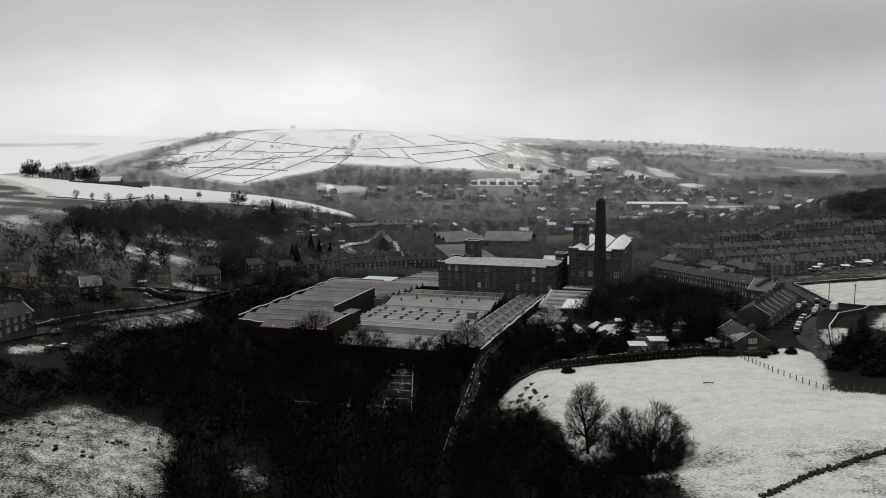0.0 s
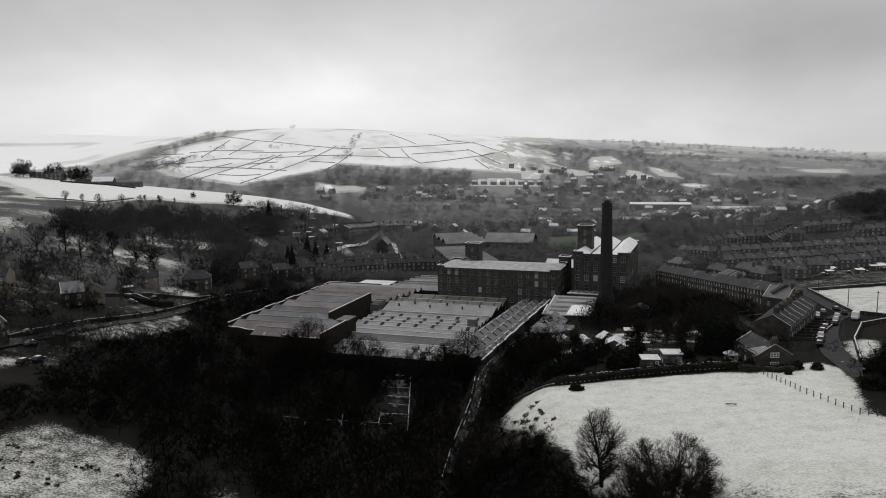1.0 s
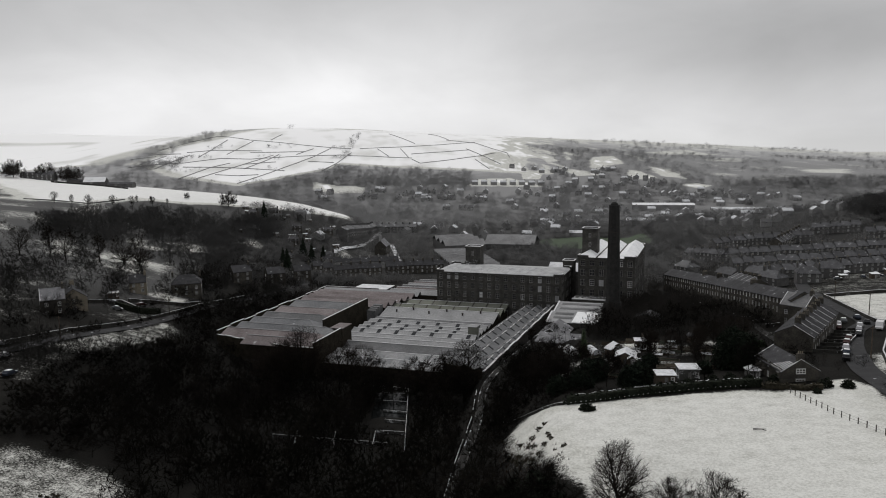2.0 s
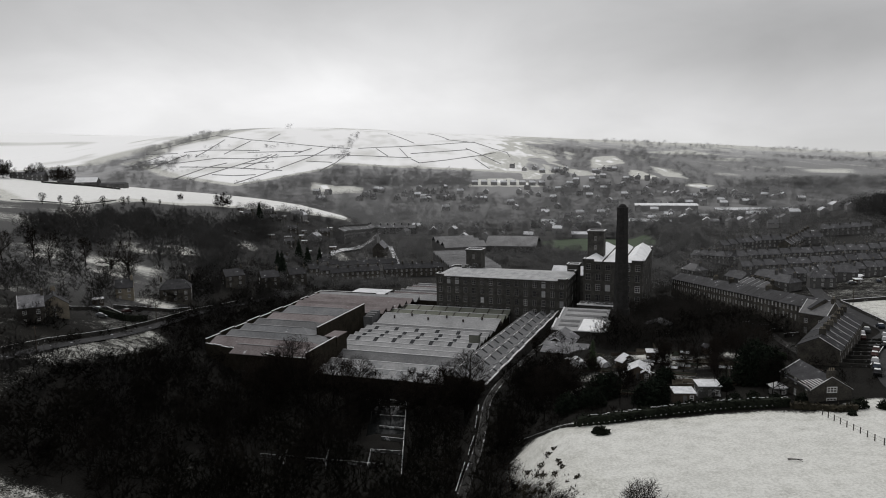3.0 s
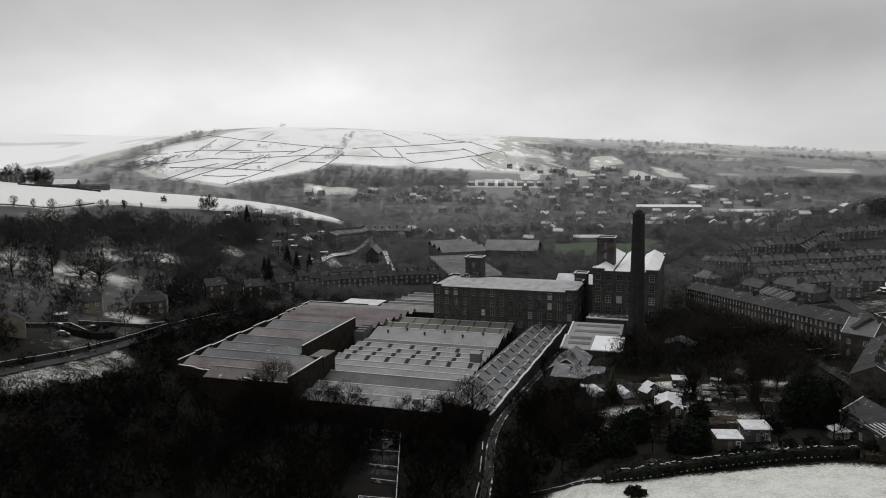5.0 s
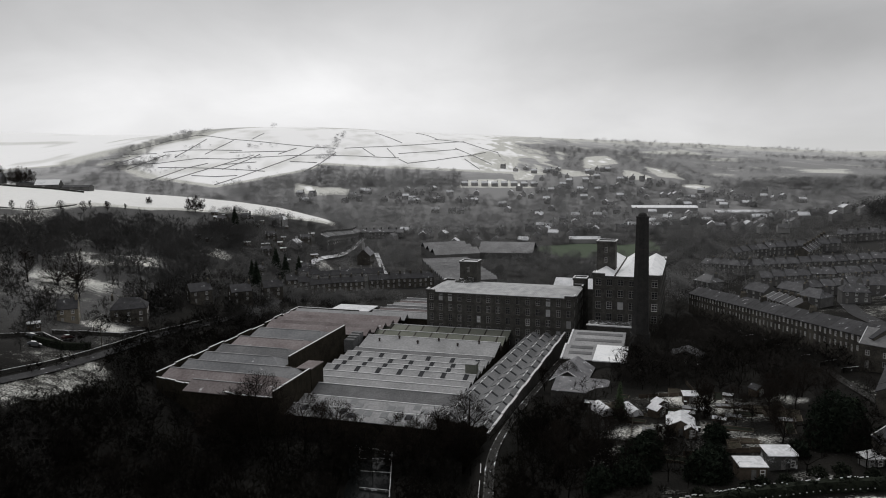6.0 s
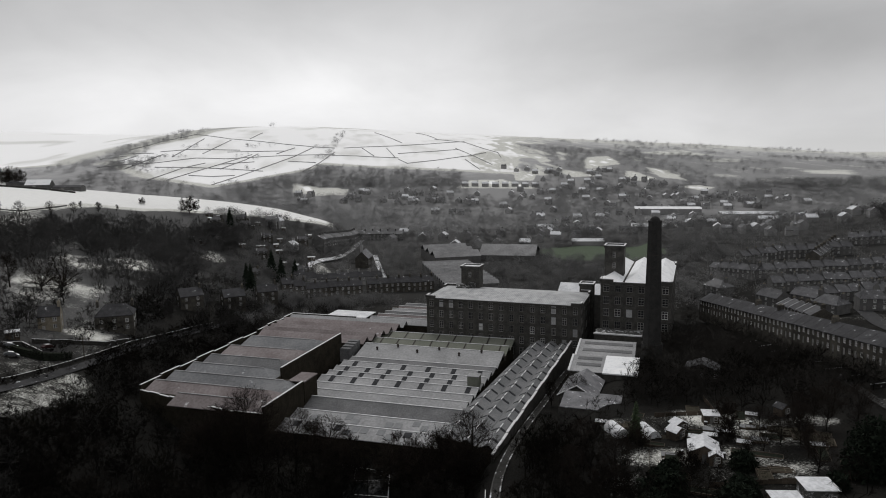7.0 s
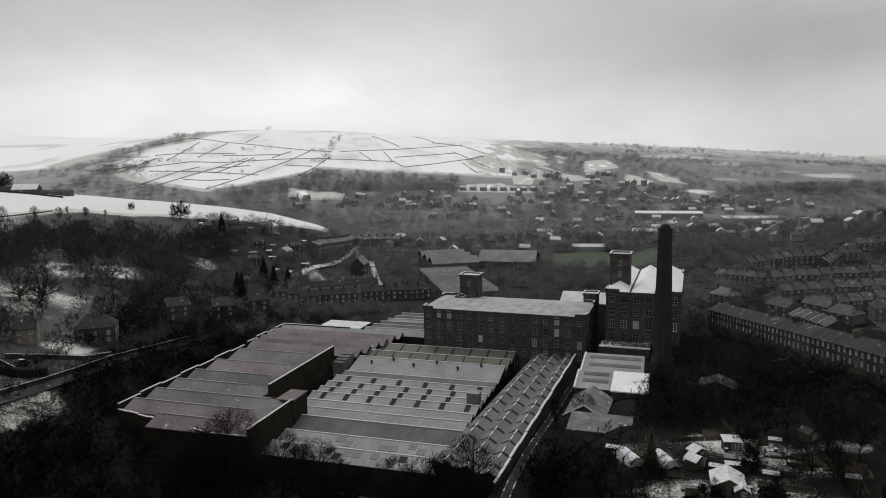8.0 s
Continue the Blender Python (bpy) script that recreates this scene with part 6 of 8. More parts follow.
def branching(seed, height, width, style, kids=(2, 2, 2), twig_w=0.03, girth=0.018):
    """A bare tree that divides limb by limb into fine twigs: a leader with side limbs ("leader"), or a short bole that fans out into a dome ("dome")."""
    r = random.Random(seed)
    lv, lf, tv, tf = [], [], [], []

    def tube(a, b, ra, rb):
        d = (b - a).normalized()
        s = d.orthogonal().normalized()
        u = d.cross(s)
        k = len(lv)
        for c, rad in ((a, ra), (b, rb)):
            for i in range(4):
                an = math.pi / 2 * i
                lv.append(c + (s * math.cos(an) + u * math.sin(an)) * rad)
        for i in range(4):
            m = (i + 1) % 4
            lf.extend(((k + i, k + m, k + 4 + m), (k + i, k + 4 + m, k + 4 + i)))

    def blade(a, b, w):
        side = (b - a).cross(Vector((r.gauss(0, 1), r.gauss(0, 1), r.gauss(0, 1)))).normalized() * w
        k = len(tv)
        tv.extend((a - side, a + side, b))
        tf.append((k, k + 1, k + 2))

    def outside(p):
        c = height * (0.56 if style == "leader" else 0.46)
        rim = width * 0.5 * (1.0 if style == "dome" or p.z < c else 1.0 - 0.35 * (p.z - c) / (height - c))
        return (p.x ** 2 + p.y ** 2) / rim ** 2 + ((p.z - c) / (height - c)) ** 2 > r.uniform(0.88, 1.08)

    def limb(p, d, size, rad, level):
        if size < 0.45:
            blade(p, p + d * size * 1.3, twig_w * 0.5)
            return
        n = (7, 5, 4, 3)[level]
        for i in range(n):
            d = (d + Vector((0, 0, 0.015 if level == 0 else 0.06)) + Vector((r.gauss(0, 1), r.gauss(0, 1), r.gauss(0, 0.8))) * (0.045 if level == 0 else 0.12)).normalized()
            q = p + d * (size / n)
            if level and outside(q):
                blade(p, p + d * r.uniform(0.3, 0.7), twig_w * 0.5)
                break
            ra, rb = rad * (1 - 0.8 * i / n), rad * (1 - 0.8 * (i + 1) / n)
            if level < 2 or ra > 0.035:
                tube(p, q, ra, rb)
            else:
                blade(p, q + d * (size / n) * 0.4, max(ra, twig_w * 0.6))
            if level < 3 and i >= (0 if level else 1):
                for _ in range(kids[level]):
                    out = d.orthogonal().normalized()
                    out = Matrix.Rotation(r.uniform(0, 6.283), 3, d) @ out
                    an = r.uniform(0.4, 0.85)
                    limb(q, d * math.cos(an) + out * math.sin(an), size * r.uniform(0.38, 0.60) * (1.1 - 0.55 * i / n), max(rb * 0.6, 0.012), level + 1)
            elif level == 3:
                out = (d + Vector((r.gauss(0, 0.5), r.gauss(0, 0.5), r.gauss(0, 0.4)))).normalized()
                blade(q, q + out * r.uniform(0.35, 0.8), twig_w * 0.45)
            p = q

    base = height * girth
    if style == "leader":
        p, d, n = Vector((0, 0, 0)), Vector((0, 0, 1)), 18
        for i in range(n):
            t = (i + 1) / n
            d = (d + Vector((r.gauss(0, 0.05), r.gauss(0, 0.05), 0.05))).normalized()
            q = p + d * (height * 0.97 / n)
            tube(p, q, base * (1 - 0.93 * (t - 1 / n)), base * (1 - 0.93 * t))
            if t > 0.1:
                spread = width * 0.78 * min(1.0, (1.08 - t) ** 0.8 * 1.45, 0.5 + 1.4 * (t - 0.1))
                for _ in range(3 if kids[1] > 2 else 2):
                    a, lift = r.uniform(0, 6.283), r.uniform(0.35, 0.8) + (0 if kids[1] > 2 else 0.5)
                    limb(q, Vector((math.cos(a), math.sin(a), lift)), spread * r.uniform(0.75, 1.0), base * 0.42 * (1.12 - t), 1 if t < 0.8 else 2)
            p = q
    else:
        p, q = Vector((0, 0, 0)), Vector((r.uniform(-0.2, 0.2), r.uniform(-0.2, 0.2), height * 0.16))
        tube(p, q, base, base * 0.85)
        n = 20
        for i in range(n):
            a, tip = i * 2.4 + r.uniform(-0.3, 0.3), math.acos(1 - (i + 0.5) / n * 0.94)
            d = Vector((math.sin(tip) * math.cos(a), math.sin(tip) * math.sin(a), math.cos(tip)))
            reach = 1 / math.sqrt((d.x ** 2 + d.y ** 2) / (width * 0.5) ** 2 + (d.z / (height * 0.84)) ** 2)
            limb(q - Vector((0, 0, height * 0.06 * r.random())), d, reach * r.uniform(0.80, 0.92), base * r.uniform(0.38, 0.55), 0)
    return np.array(lv), np.array(lf), np.array(tv), np.array(tf)


TREE_KINDS = {}


def bare_tree(kind, x, y, height=None, turn=0.0, sink=0.2, label="bare dark winter tree with a fine twig crown", group="bare trees", lift=None):
    """A single winter tree: trunk with its limbs, and the twigs of its crown."""
    if kind not in TREE_KINDS:
        seed, h, w, style, kids = {"tall": (11, 16, 9.6, "leader", (2, 3, 2)), "round": (2, 13, 14.8, "dome", (2, 2, 2)), "copse": (7, 13, 16, "dome", (1, 2, 2)), "spread": (3, 14, 12, "leader", (1, 2, 2)), "slim": (4, 13, 6.5, "leader", (1, 2, 2)),
                                   "shrub": (5, 7, 7, "dome", (1, 2, 2)), "oak": (6, 13, 13, "dome", (1, 1, 1))}[kind]
        lv, lf, tv, tf = branching(seed, h, w, style, kids, 0.04 if kind in ("tall", "round") else 0.042, 0.026 if kind in ("oak", "round", "tall") else 0.02)
        TREE_KINDS[kind] = (h, big_mesh("trunk", lv, lf, BARK), big_mesh("crown", tv, tf, TWIG))
    h, trunk_me, crown_me = TREE_KINDS[kind]
    s = (height or h) / h
    ob = thing("bare_tree", pose(x, y, (gz(x, y) if lift is None else lift) - sink, 0, 0, turn) @ Matrix.Diagonal((s, s, s, 1)), label, "tree", group)
    part("trunk", trunk_me, None, ob)
    part("crown", crown_me, None, ob)
    return ob


def needle_tree(seed, height, width, tiers, per, mat_name):
    """A conifer: a trunk, and drooping sprays in whorls, narrowing upwards."""
    r = np.random.RandomState(seed)
    v, f = [], []
    for k in range(tiers):
        t = k / tiers
        z = height * (0.06 + 0.94 * t)
        reach = width / 2 * (1 - t) ** 0.8 + 0.15
        for _ in range(per):
            a = r.uniform(0, 2 * math.pi)
            d = np.array([math.cos(a), math.sin(a), 0])
            s = np.array([-d[1], d[0], 0])
            l = reach * r.uniform(0.65, 1.1)
            base = len(v)
            p0 = d * 0.05 + [0, 0, z + r.normal(0, 0.15)]
            droop = r.uniform(-0.5, 0.1) * l
            v += [p0, p0 + d * l * 0.6 + s * l * 0.28 + [0, 0, droop * 0.5], p0 + d * l + [0, 0, droop], p0 + d * l * 0.6 - s * l * 0.28 + [0, 0, droop * 0.5], p0 + d * l * 0.5 + [0, 0, droop * 0.2 + 0.25 * l]]
            f += [(base, base + 1, base + 4), (base + 1, base + 2, base + 4), (base + 2, base + 3, base + 4), (base + 3, base, base + 4)]
    return np.array(v), np.array(f)


NEEDLE_KINDS = {}


def conifer(kind, x, y, height, label, turn=0.0, group="conifers"):
    if kind not in NEEDLE_KINDS:
        h, w, tiers, per, mat = {"spruce": (14, 7, 26, 12, CONIFER), "cypress": (7, 2.6, 26, 14, CYPRESS), "pine": (13, 8.5, 18, 14, CONIFER)}[kind]
        v, f = needle_tree(len(NEEDLE_KINDS) + 3, h, w, tiers, per, kind)
        NEEDLE_KINDS[kind] = (h, Geo().tube((0, 0, -0.5), (0, 0, h * 0.9), h * 0.018, 0.03, 7).mesh("trunk", BARK), big_mesh("needles", v, f, mat))
    h, trunk_me, leaf_me = NEEDLE_KINDS[kind]
    s = height / h
    ob = thing("conifer", pose(x, y, gz(x, y) - 0.1, 0, 0, turn) @ Matrix.Diagonal((s, s, s, 1)), label, "tree", group)
    part("trunk", trunk_me, None, ob)
    part("needles", leaf_me, None, ob)
    return ob


# single trees that can be picked out
bare_tree("tall", -53.5, -212.8, 15.6, 20, lift=22.7, label="tall slender bare tree at the snowy field's edge")
bare_tree("round", -46.6, -227.0, 14.6, 60, label="broad round-crowned bare tree at the field's edge", lift=24.0)
bare_tree("spread", -52.0, -226.5, 11.0, 140, label="smaller bare tree with many stems at the field's edge", lift=22.6)
rng = random.Random(21)
for x, y, h, kind in ((-49.5, -233, 5.0, "shrub"), (-44.5, -231.5, 4.0, "shrub"), (-51.5, -230.5, 5.5, "shrub"), (-47, -236, 3.6, "shrub"), (-53.5, -222, 5.0, "shrub"),
                      (-69.5, -92.5, 21, "spread"), (-70, -94, 15, "slim"), (-74.7, -91, 18, "slim"), (-79, -89, 15, "shrub"), (-85, -87, 14, "shrub"),
                      (-103, -81, 17, "spread"), (-107, -79, 16, "slim"), (-111.5, -78, 18, "spread"), (-99, -84, 13, "shrub"), (-116, -77, 14, "slim"), (-124, -72.5, 22, "spread"), (-128, -72, 17, "slim"), (-132, -70.5, 18, "slim"), (-136.5, -69, 15, "shrub"), (-120, -75, 16, "slim"),
                      (-37, -60, 12, "spread"), (-41, -50, 9, "slim"), (-224, 44, 18, "oak"), (-229, 38, 16, "oak"), (-238, 32, 15, "slim"), (-247, 18, 15, "spread"), (-256, 22, 15, "slim"), (-217, 30, 12, "spread"),
                      (-262, 8, 14, "spread"), (-17, -112, 6, "shrub"), (-10, -112, 7, "spread"), (-4, -118, 8, "spread"), (-12, -100, 6, "shrub"), (-10.7, -133.7, 7.5, "spread"), (-16, -110.8, 5, "spread"), (-9.2, -118.2, 7, "spread"), (-5.7, -119.5, 7, "spread"), (-31, -126, 5, "shrub"), (4, -112, 8, "spread"),
                      (-36, -112, 6, "shrub"), (0, -108, 8, "spread"), (6, -104, 8, "slim"), (-2, -112, 7, "spread"), (12, -110, 9, "spread"), (-20, -127, 6, "slim"), (-14, -121, 6, "spread"), (10, -104, 9, "spread"), (-8, -126, 7, "slim"), (-45, -128, 9, "spread"), (-49, -138, 9, "shrub"), (-52, -122, 10, "spread"), (-54, -132, 9, "slim"), (-47, -112, 10, "spread"),
                      (-286, 204, 6, "slim"), (-279, 212, 6, "slim"), (-270, 219, 5, "slim"), (-292, 178, 8, "spread"), (-300, 160, 8, "spread"), (-310, 158, 7, "slim"), (-284, 190, 8, "spread"), (-318, 152, 8, "spread"), (-276, 206, 7, "spread")):
    bare_tree(kind, x, y, h, rng.uniform(0, 360))
for x, y, h in ((-415, 282, 16), (-394, 292, 15), (-377, 290, 13), (-370, 288, 15), (-420, 286, 12)):
    bare_tree("copse", x, y, h, rng.uniform(0, 360), label="round bare tree beside the farm on the spur", group="farm trees")
bare_tree("copse", -234, 252, 13, 40, label="round bare tree at the end of the spur field")
bare_tree("shrub", -266, 252, 5, 40, label="lone round shrub on the snowy spur")
conifer("cypress", -34.4, -106.2, 8.5, "narrow green cypress on the allotment")
conifer("pine", 24, -172, 11, "dark conifer at the road bend", 20)
conifer("pine", 16, -180, 9, "dark conifer at the road bend", 120)
conifer("pine", 22, -186, 8, "dark conifer at the road bend", 220)
for x, y, h in ((-204, 242, 15), (-163, 168, 17), (-156, 160, 16), (-166, 126, 15), (-170, 134, 13), (-150, 172, 14)):
    conifer("spruce", x, y, h, "dark conifer on the village slope", rng.uniform(0, 360), "village conifers")

# ---- woodland: masses of trunks and twigs ----
def wood_kinds(seeds, height, crown_w, nodes, twigs, twig_len, thick, twig_w, bare=0.2):
    out = []
    for s in seeds:
        lv, lf, tv, tf = grow(s, height, crown_w, nodes, bare=bare, twigs=twigs, twig_len=twig_len, thick=thick, twig_w=twig_w, light=3)
        out.append((np.concatenate([lv, tv]), np.concatenate([lf, tf + len(lv)])))
    return out


def woodland(name, places, kinds, mat, label, seed):
    """One mass of trees at the places (x, y, scale)."""
    r = np.random.RandomState(seed)
    vs, fs, n = [], [], 0
    for x, y, s in places:
        v, f = kinds[r.randint(len(kinds))]
        a = r.uniform(0, 2 * math.pi)
        c, d = math.cos(a), math.sin(a)
        w = s * r.uniform(0.85, 1.2)
        vs.append(np.stack([(v[:, 0] * c - v[:, 1] * d) * w + x, (v[:, 0] * d + v[:, 1] * c) * w + y, v[:, 2] * s + gz(x, y) - 0.2], 1))
        fs.append(f + n)
        n += len(v)
    return tagged(new(name, big_mesh(name, np.concatenate(vs), np.concatenate(fs), mat)), label, "woodland", kind="stuff")


def scatter(count, x0, x1, y0, y1, keep, lo, hi, seed):
    """Places thrown over a stretch of land where keep(x, y) holds."""
    r = np.random.RandomState(seed)
    out = []
    tries = 0
    while len(out) < count and tries < count * 40:
        tries += 1
        x, y = r.uniform(x0, x1), r.uniform(y0, y1)
        if keep(x, y):
            out.append((x, y, r.uniform(lo, hi)))
    return out


def in_works(x, y, gap=0.5):
    u = (x + 75.5) * 0.9409 - (y - 26.3) * 0.3387
    v = (x + 75.5) * 0.3387 + (y - 26.3) * 0.9409
    return (-68 - gap < u < 60 + gap and -22 < v < 48) or (-58 - gap < u < 58 + gap and -104 - gap < v < 30) or (60 < u < 84 and -57 < v < 4) or (60 < u < 80 and -88 < v < -50)


FIELDS = (NEAR_FIELD, PADDOCK, LEFT_FIELD, ROAD_FIELD, SPUR_FIELD, LANE_PATCH) + CLOUGH_GAPS


def free(x, y):
    return not in_works(x, y) and not any(inside(x, y, f) > 0 for f in FIELDS)


def lane_gap(x, y):
    return abs(x - float(np.interp(y, [p[1] for p in LANE], [p[0] for p in LANE])))


def clough(x, y):
    lane = float(lane_x(y))
    if lane_gap(x, y) < (5 if y > -118 else 1.5) or (-99 < x < -86 and -138 < y < -100):
        return False
    if x > -60 and -228 < y < -188:
        return False
    return free(x, y) and x < (lane + (24 if y > -140 else 9) if y > -176 else -67) and not (inside(x, y, [(-70, -180), (-60, -156), (-44, -158), (-46, -176), (-54, -184)]) > 0)


SMALL_WOOD = wood_kinds((31, 32, 33, 34, 35), 11, 8.5, 46, 8, 1.5, 0.022, 0.11)
places = scatter(640, -172, -44, -250, -80, clough, 0.6, 1.15, 1)


def beside_sheds(x, y):
    u, v = (x + 75.5) * 0.9409 - (y - 26.3) * 0.3387, (x + 75.5) * 0.3387 + (y - 26.3) * 0.9409
    return abs(x + 186 - 0.2 * y) > 5 and inside(x, y, LANE_PATCH) < 1 and (u < -60 or (v < -98 - max(0, u + 57) * 0.28 and u < -12))


places += scatter(130, -196, -112, -90, 90, beside_sheds, 0.45, 0.85, 34)
places += scatter(75, -184, -160, -70, -12, lambda x, y: abs(x + 180 - 0.2 * y) > 4 and x > -176 + 0.2 * y and not in_works(x, y, 4) and inside(x, y, LANE_PATCH) < 1, 0.35, 0.7, 52)
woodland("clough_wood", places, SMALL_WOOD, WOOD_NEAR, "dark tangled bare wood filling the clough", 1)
scrub_kinds = wood_kinds((41, 42, 43), 4.5, 6.5, 22, 9, 1.3, 0.03, 0.17, 0.05)
places = scatter(340, -176, -44, -250, -80, clough, 0.7, 1.3, 2)
places += scatter(190, -225, -160, -165, -60, lambda x, y: free(x, y) and abs(x + 186 - 0.2 * y) > 5 and x > -212 and not (x < -186 and -150 < y < -104), 0.6, 1.1, 12)
places += scatter(150, -80, -44, -246, -184, lambda x, y: not inside(x, y, NEAR_FIELD) > 0 and not (-61 < x and -228 < y < -190) and x < -46, 0.6, 1.1, 13)
places += scatter(300, -196, -112, -104, 60, beside_sheds, 0.5, 1.2, 33)
places += scatter(120, -66, -40, -246, -184, lambda x, y: not inside(x, y, NEAR_FIELD) > 0 and x < -44, 0.22, 0.42, 43)
places += scatter(110, -66, -38, -250, -207, lambda x, y: x < -47 and not inside(x, y, NEAR_FIELD) > 0, 0.4, 0.8, 44)
places += scatter(120, -228, -172, -180, -112, lambda x, y: inside(x, y, LEFT_FIELD) < 1 and abs(x + 186 - 0.2 * y) > 4 and not (x < -186 and y > -150), 0.4, 0.8, 45)
places += scatter(110, -66, -38, -160, -120, lambda x, y: free(x, y) and lane_gap(x, y) > 3 and not inside(x, y, PLOTS) > 0, 0.25, 0.55, 46)
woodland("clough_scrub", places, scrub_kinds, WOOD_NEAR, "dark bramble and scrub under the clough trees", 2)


def bank_wood(x, y):
    return free(x, y) and not (36 < x < 49 and y < 40) and x - float(lane_x(y)) > 12 and not (y < -84 and x < 8) and math.hypot(x + 6, y + 36) > 5 and not (-12 < x < 32 and y > 0)


places = scatter(330, -26, 33, -98, 34, bank_wood, 0.45, 0.85, 3)
places += scatter(45, -26, 2, -96, -70, lambda x, y: free(x, y) and not inside(x, y, PLOTS) > 0, 0.3, 0.55, 54)
woodland("bank_wood", places, SMALL_WOOD, WOOD_BANK, "dark brown bare wood between the mill and the terrace", 3)
places = scatter(120, -60, 34, -152, -60, lambda x, y: free(x, y) and x - float(lane_x(y)) > 6 and not inside(x, y, PLOTS) > 0 and not (x > 10 and y < -88), 0.5, 0.95, 4)
places += scatter(130, -44, 30, -152, -80, lambda x, y: (inside(x, y, PLOTS) > 0 or x > 8 and x < 26) and not any(inside(x, y, p) > 0 for p in SNOW_PLOTS), 0.16, 0.42, 14)
places += scatter(46, 2, 40, -206, -168, lambda x, y: free(x, y) and x > -3 + 0.4 * (-168 - y) and x > 8, 0.45, 0.75, 15)
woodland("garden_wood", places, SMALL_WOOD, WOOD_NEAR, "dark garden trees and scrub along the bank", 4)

MID_WOOD = wood_kinds((51, 52, 53, 54), 11, 9.5, 40, 8, 2.0, 0.03, 0.17)


def left_slope(x, y):
    if not free(x, y) or any(inside(x + dx, y + dy, SPUR_FIELD) > 0 for dx, dy in ((0, 0), (-8, 12), (0, 24), (-20, 8), (-30, 30))):
        return False
    near_road = abs(x + 186 - 0.2 * y) < 5 and y < 110
    house_plot = -236 < x < -180 and -100 < y < 24
    opening = any(inside(x, y, g) > 0 for g in LEFT_GLADES) or inside(x, y, VILLA_LAWN) > 0 or (x < -285 and 20 < y < 300)
    return not near_road and not house_plot and not opening


places = scatter(520, -330, -190, 62, 232, left_slope, 0.7, 1.15, 5)
woodland("left_bank_wood", places, MID_WOOD, WOOD_MID, "dark bare wood on the far bank under the spur", 5)
places = scatter(220, -300, -140, -130, 60, left_slope, 0.5, 0.95, 6)
places += scatter(150, -250, -186, -126, 24, lambda x, y: free(x, y) and abs(x + 186 - 0.2 * y) > 6 and inside(x, y, VILLA_LAWN) < 1 and (x * 7 + y * 3) % 5 < 2.8, 0.5, 0.8, 16)
places += scatter(90, -196, -146, 36, 122, lambda x, y: not in_works(x, y, 5) and abs(x + 186 - 0.2 * y) > 4, 0.4, 0.8, 51)
places += scatter(40, -198, -181, 14, 52, lambda x, y: x < -184 + 0.2 * y, 0.35, 0.65, 53)
woodland("road_wood", places, MID_WOOD, WOOD_ROAD, "dark bare trees along the valley road", 15)


def hazy_kinds(seeds, height, width, count, size, slim=0.3):
    """Trees seen from afar: a stem, and a ragged crown of many fine sprays."""
    out = []
    for seed in seeds:
        r = np.random.RandomState(seed)
        lobes = r.normal(0, 1, (6, 3)) * [width * 0.2, width * 0.2, height * 0.11] + [0, 0, height * 0.58]
        c = lobes[r.randint(6, size=count)] + r.normal(0, 1, (count, 3)) * [width * 0.17, width * 0.17, height * 0.15]
        c[:, 2] = np.clip(c[:, 2], height * 0.06, height)
        d = c - [0, 0, height * 0.35]
        d = d / (np.linalg.norm(d, axis=1)[:, None] + 1e-6) + r.normal(0, 0.6, (count, 3))
        d[:, 2] *= 0.4
        d *= size * r.uniform(0.5, 1.2, (count, 1)) / np.linalg.norm(d, axis=1)[:, None]
        s = np.cross(d, r.normal(0, 0.4, (count, 3)) + [0, 0, 1])
        s *= size * slim * 0.5 / (np.linalg.norm(s, axis=1)[:, None] + 1e-6)
        v = np.stack([c - s, c + s, c + d], 1).reshape(-1, 3)
        f = np.arange(count * 3).reshape(-1, 3)
        stem = np.array([[0.03 * height * math.cos(k * 2.1), 0.03 * height * math.sin(k * 2.1), -0.5] for k in range(3)] + [[0, 0, height * 0.7]])
        out.append((np.concatenate([v, stem]), np.concatenate([f, np.array([(0, 1, 3), (1, 2, 3), (2, 0, 3)]) + len(v)])))
    return out


def village(x, y):
    if not free(x, y) or inside(x, y, GREEN_PITCH) > 0 or inside(x, y, FAR_GREEN) > 0 or in_works(x, y, 6):
        return False
    if -80 < x < 14 and 134 < y < 300 or 14 < x < 38 and 200 < y < 322 or -158 < x < -60 and 132 < y < 182 or -12 < x < 34 and y < 60 or (-118 < x < -104 and 190 < y < 260):
        return False
    if 92 < x < 215 and 46 < y < 140 and any(-9 < y - (y0 + k * (x - x0)) < 12 for x0, y0, k in ((100, 58, 0.0), (98, 89, -0.14), (104, 123, -0.194))):
        return False
    return not (40 < x < 240 and y < 62)


VALLEY_TREE = hazy_kinds((71, 72, 73, 74, 75, 76), 10, 10.5, 290, 1.25, 0.34)
places = scatter(330, -226, -140, 120, 330, lambda x, y: inside(x, y, SPUR_FIELD) < 1 and free(x, y) and not any(inside(x, y, g) > 0 for g in LEFT_GLADES + (FAR_GREEN,)), 0.4, 0.85, 27)
places += scatter(260, -200, -56, 60, 200, lambda x, y: not in_works(x, y, 4) and not (-156 < x < -66 and 132 < y < 150) and not (-152 < x < -98 and 160 < y < 178), 0.3, 0.75, 37)
places += scatter(60, -166, -98, 108, 134, lambda x, y: not in_works(x, y, 5), 0.35, 0.7, 47)
SHEDS = ([(-62, 138), (-30, 142), (-42, 226), (-76, 226)], [(-64, 226), (-32, 230), (-42, 284), (-74, 282)], [(-34, 248), (8, 238), (18, 274), (-24, 288)], [(-18, 62), (12, 54), (20, 80), (-12, 92)])
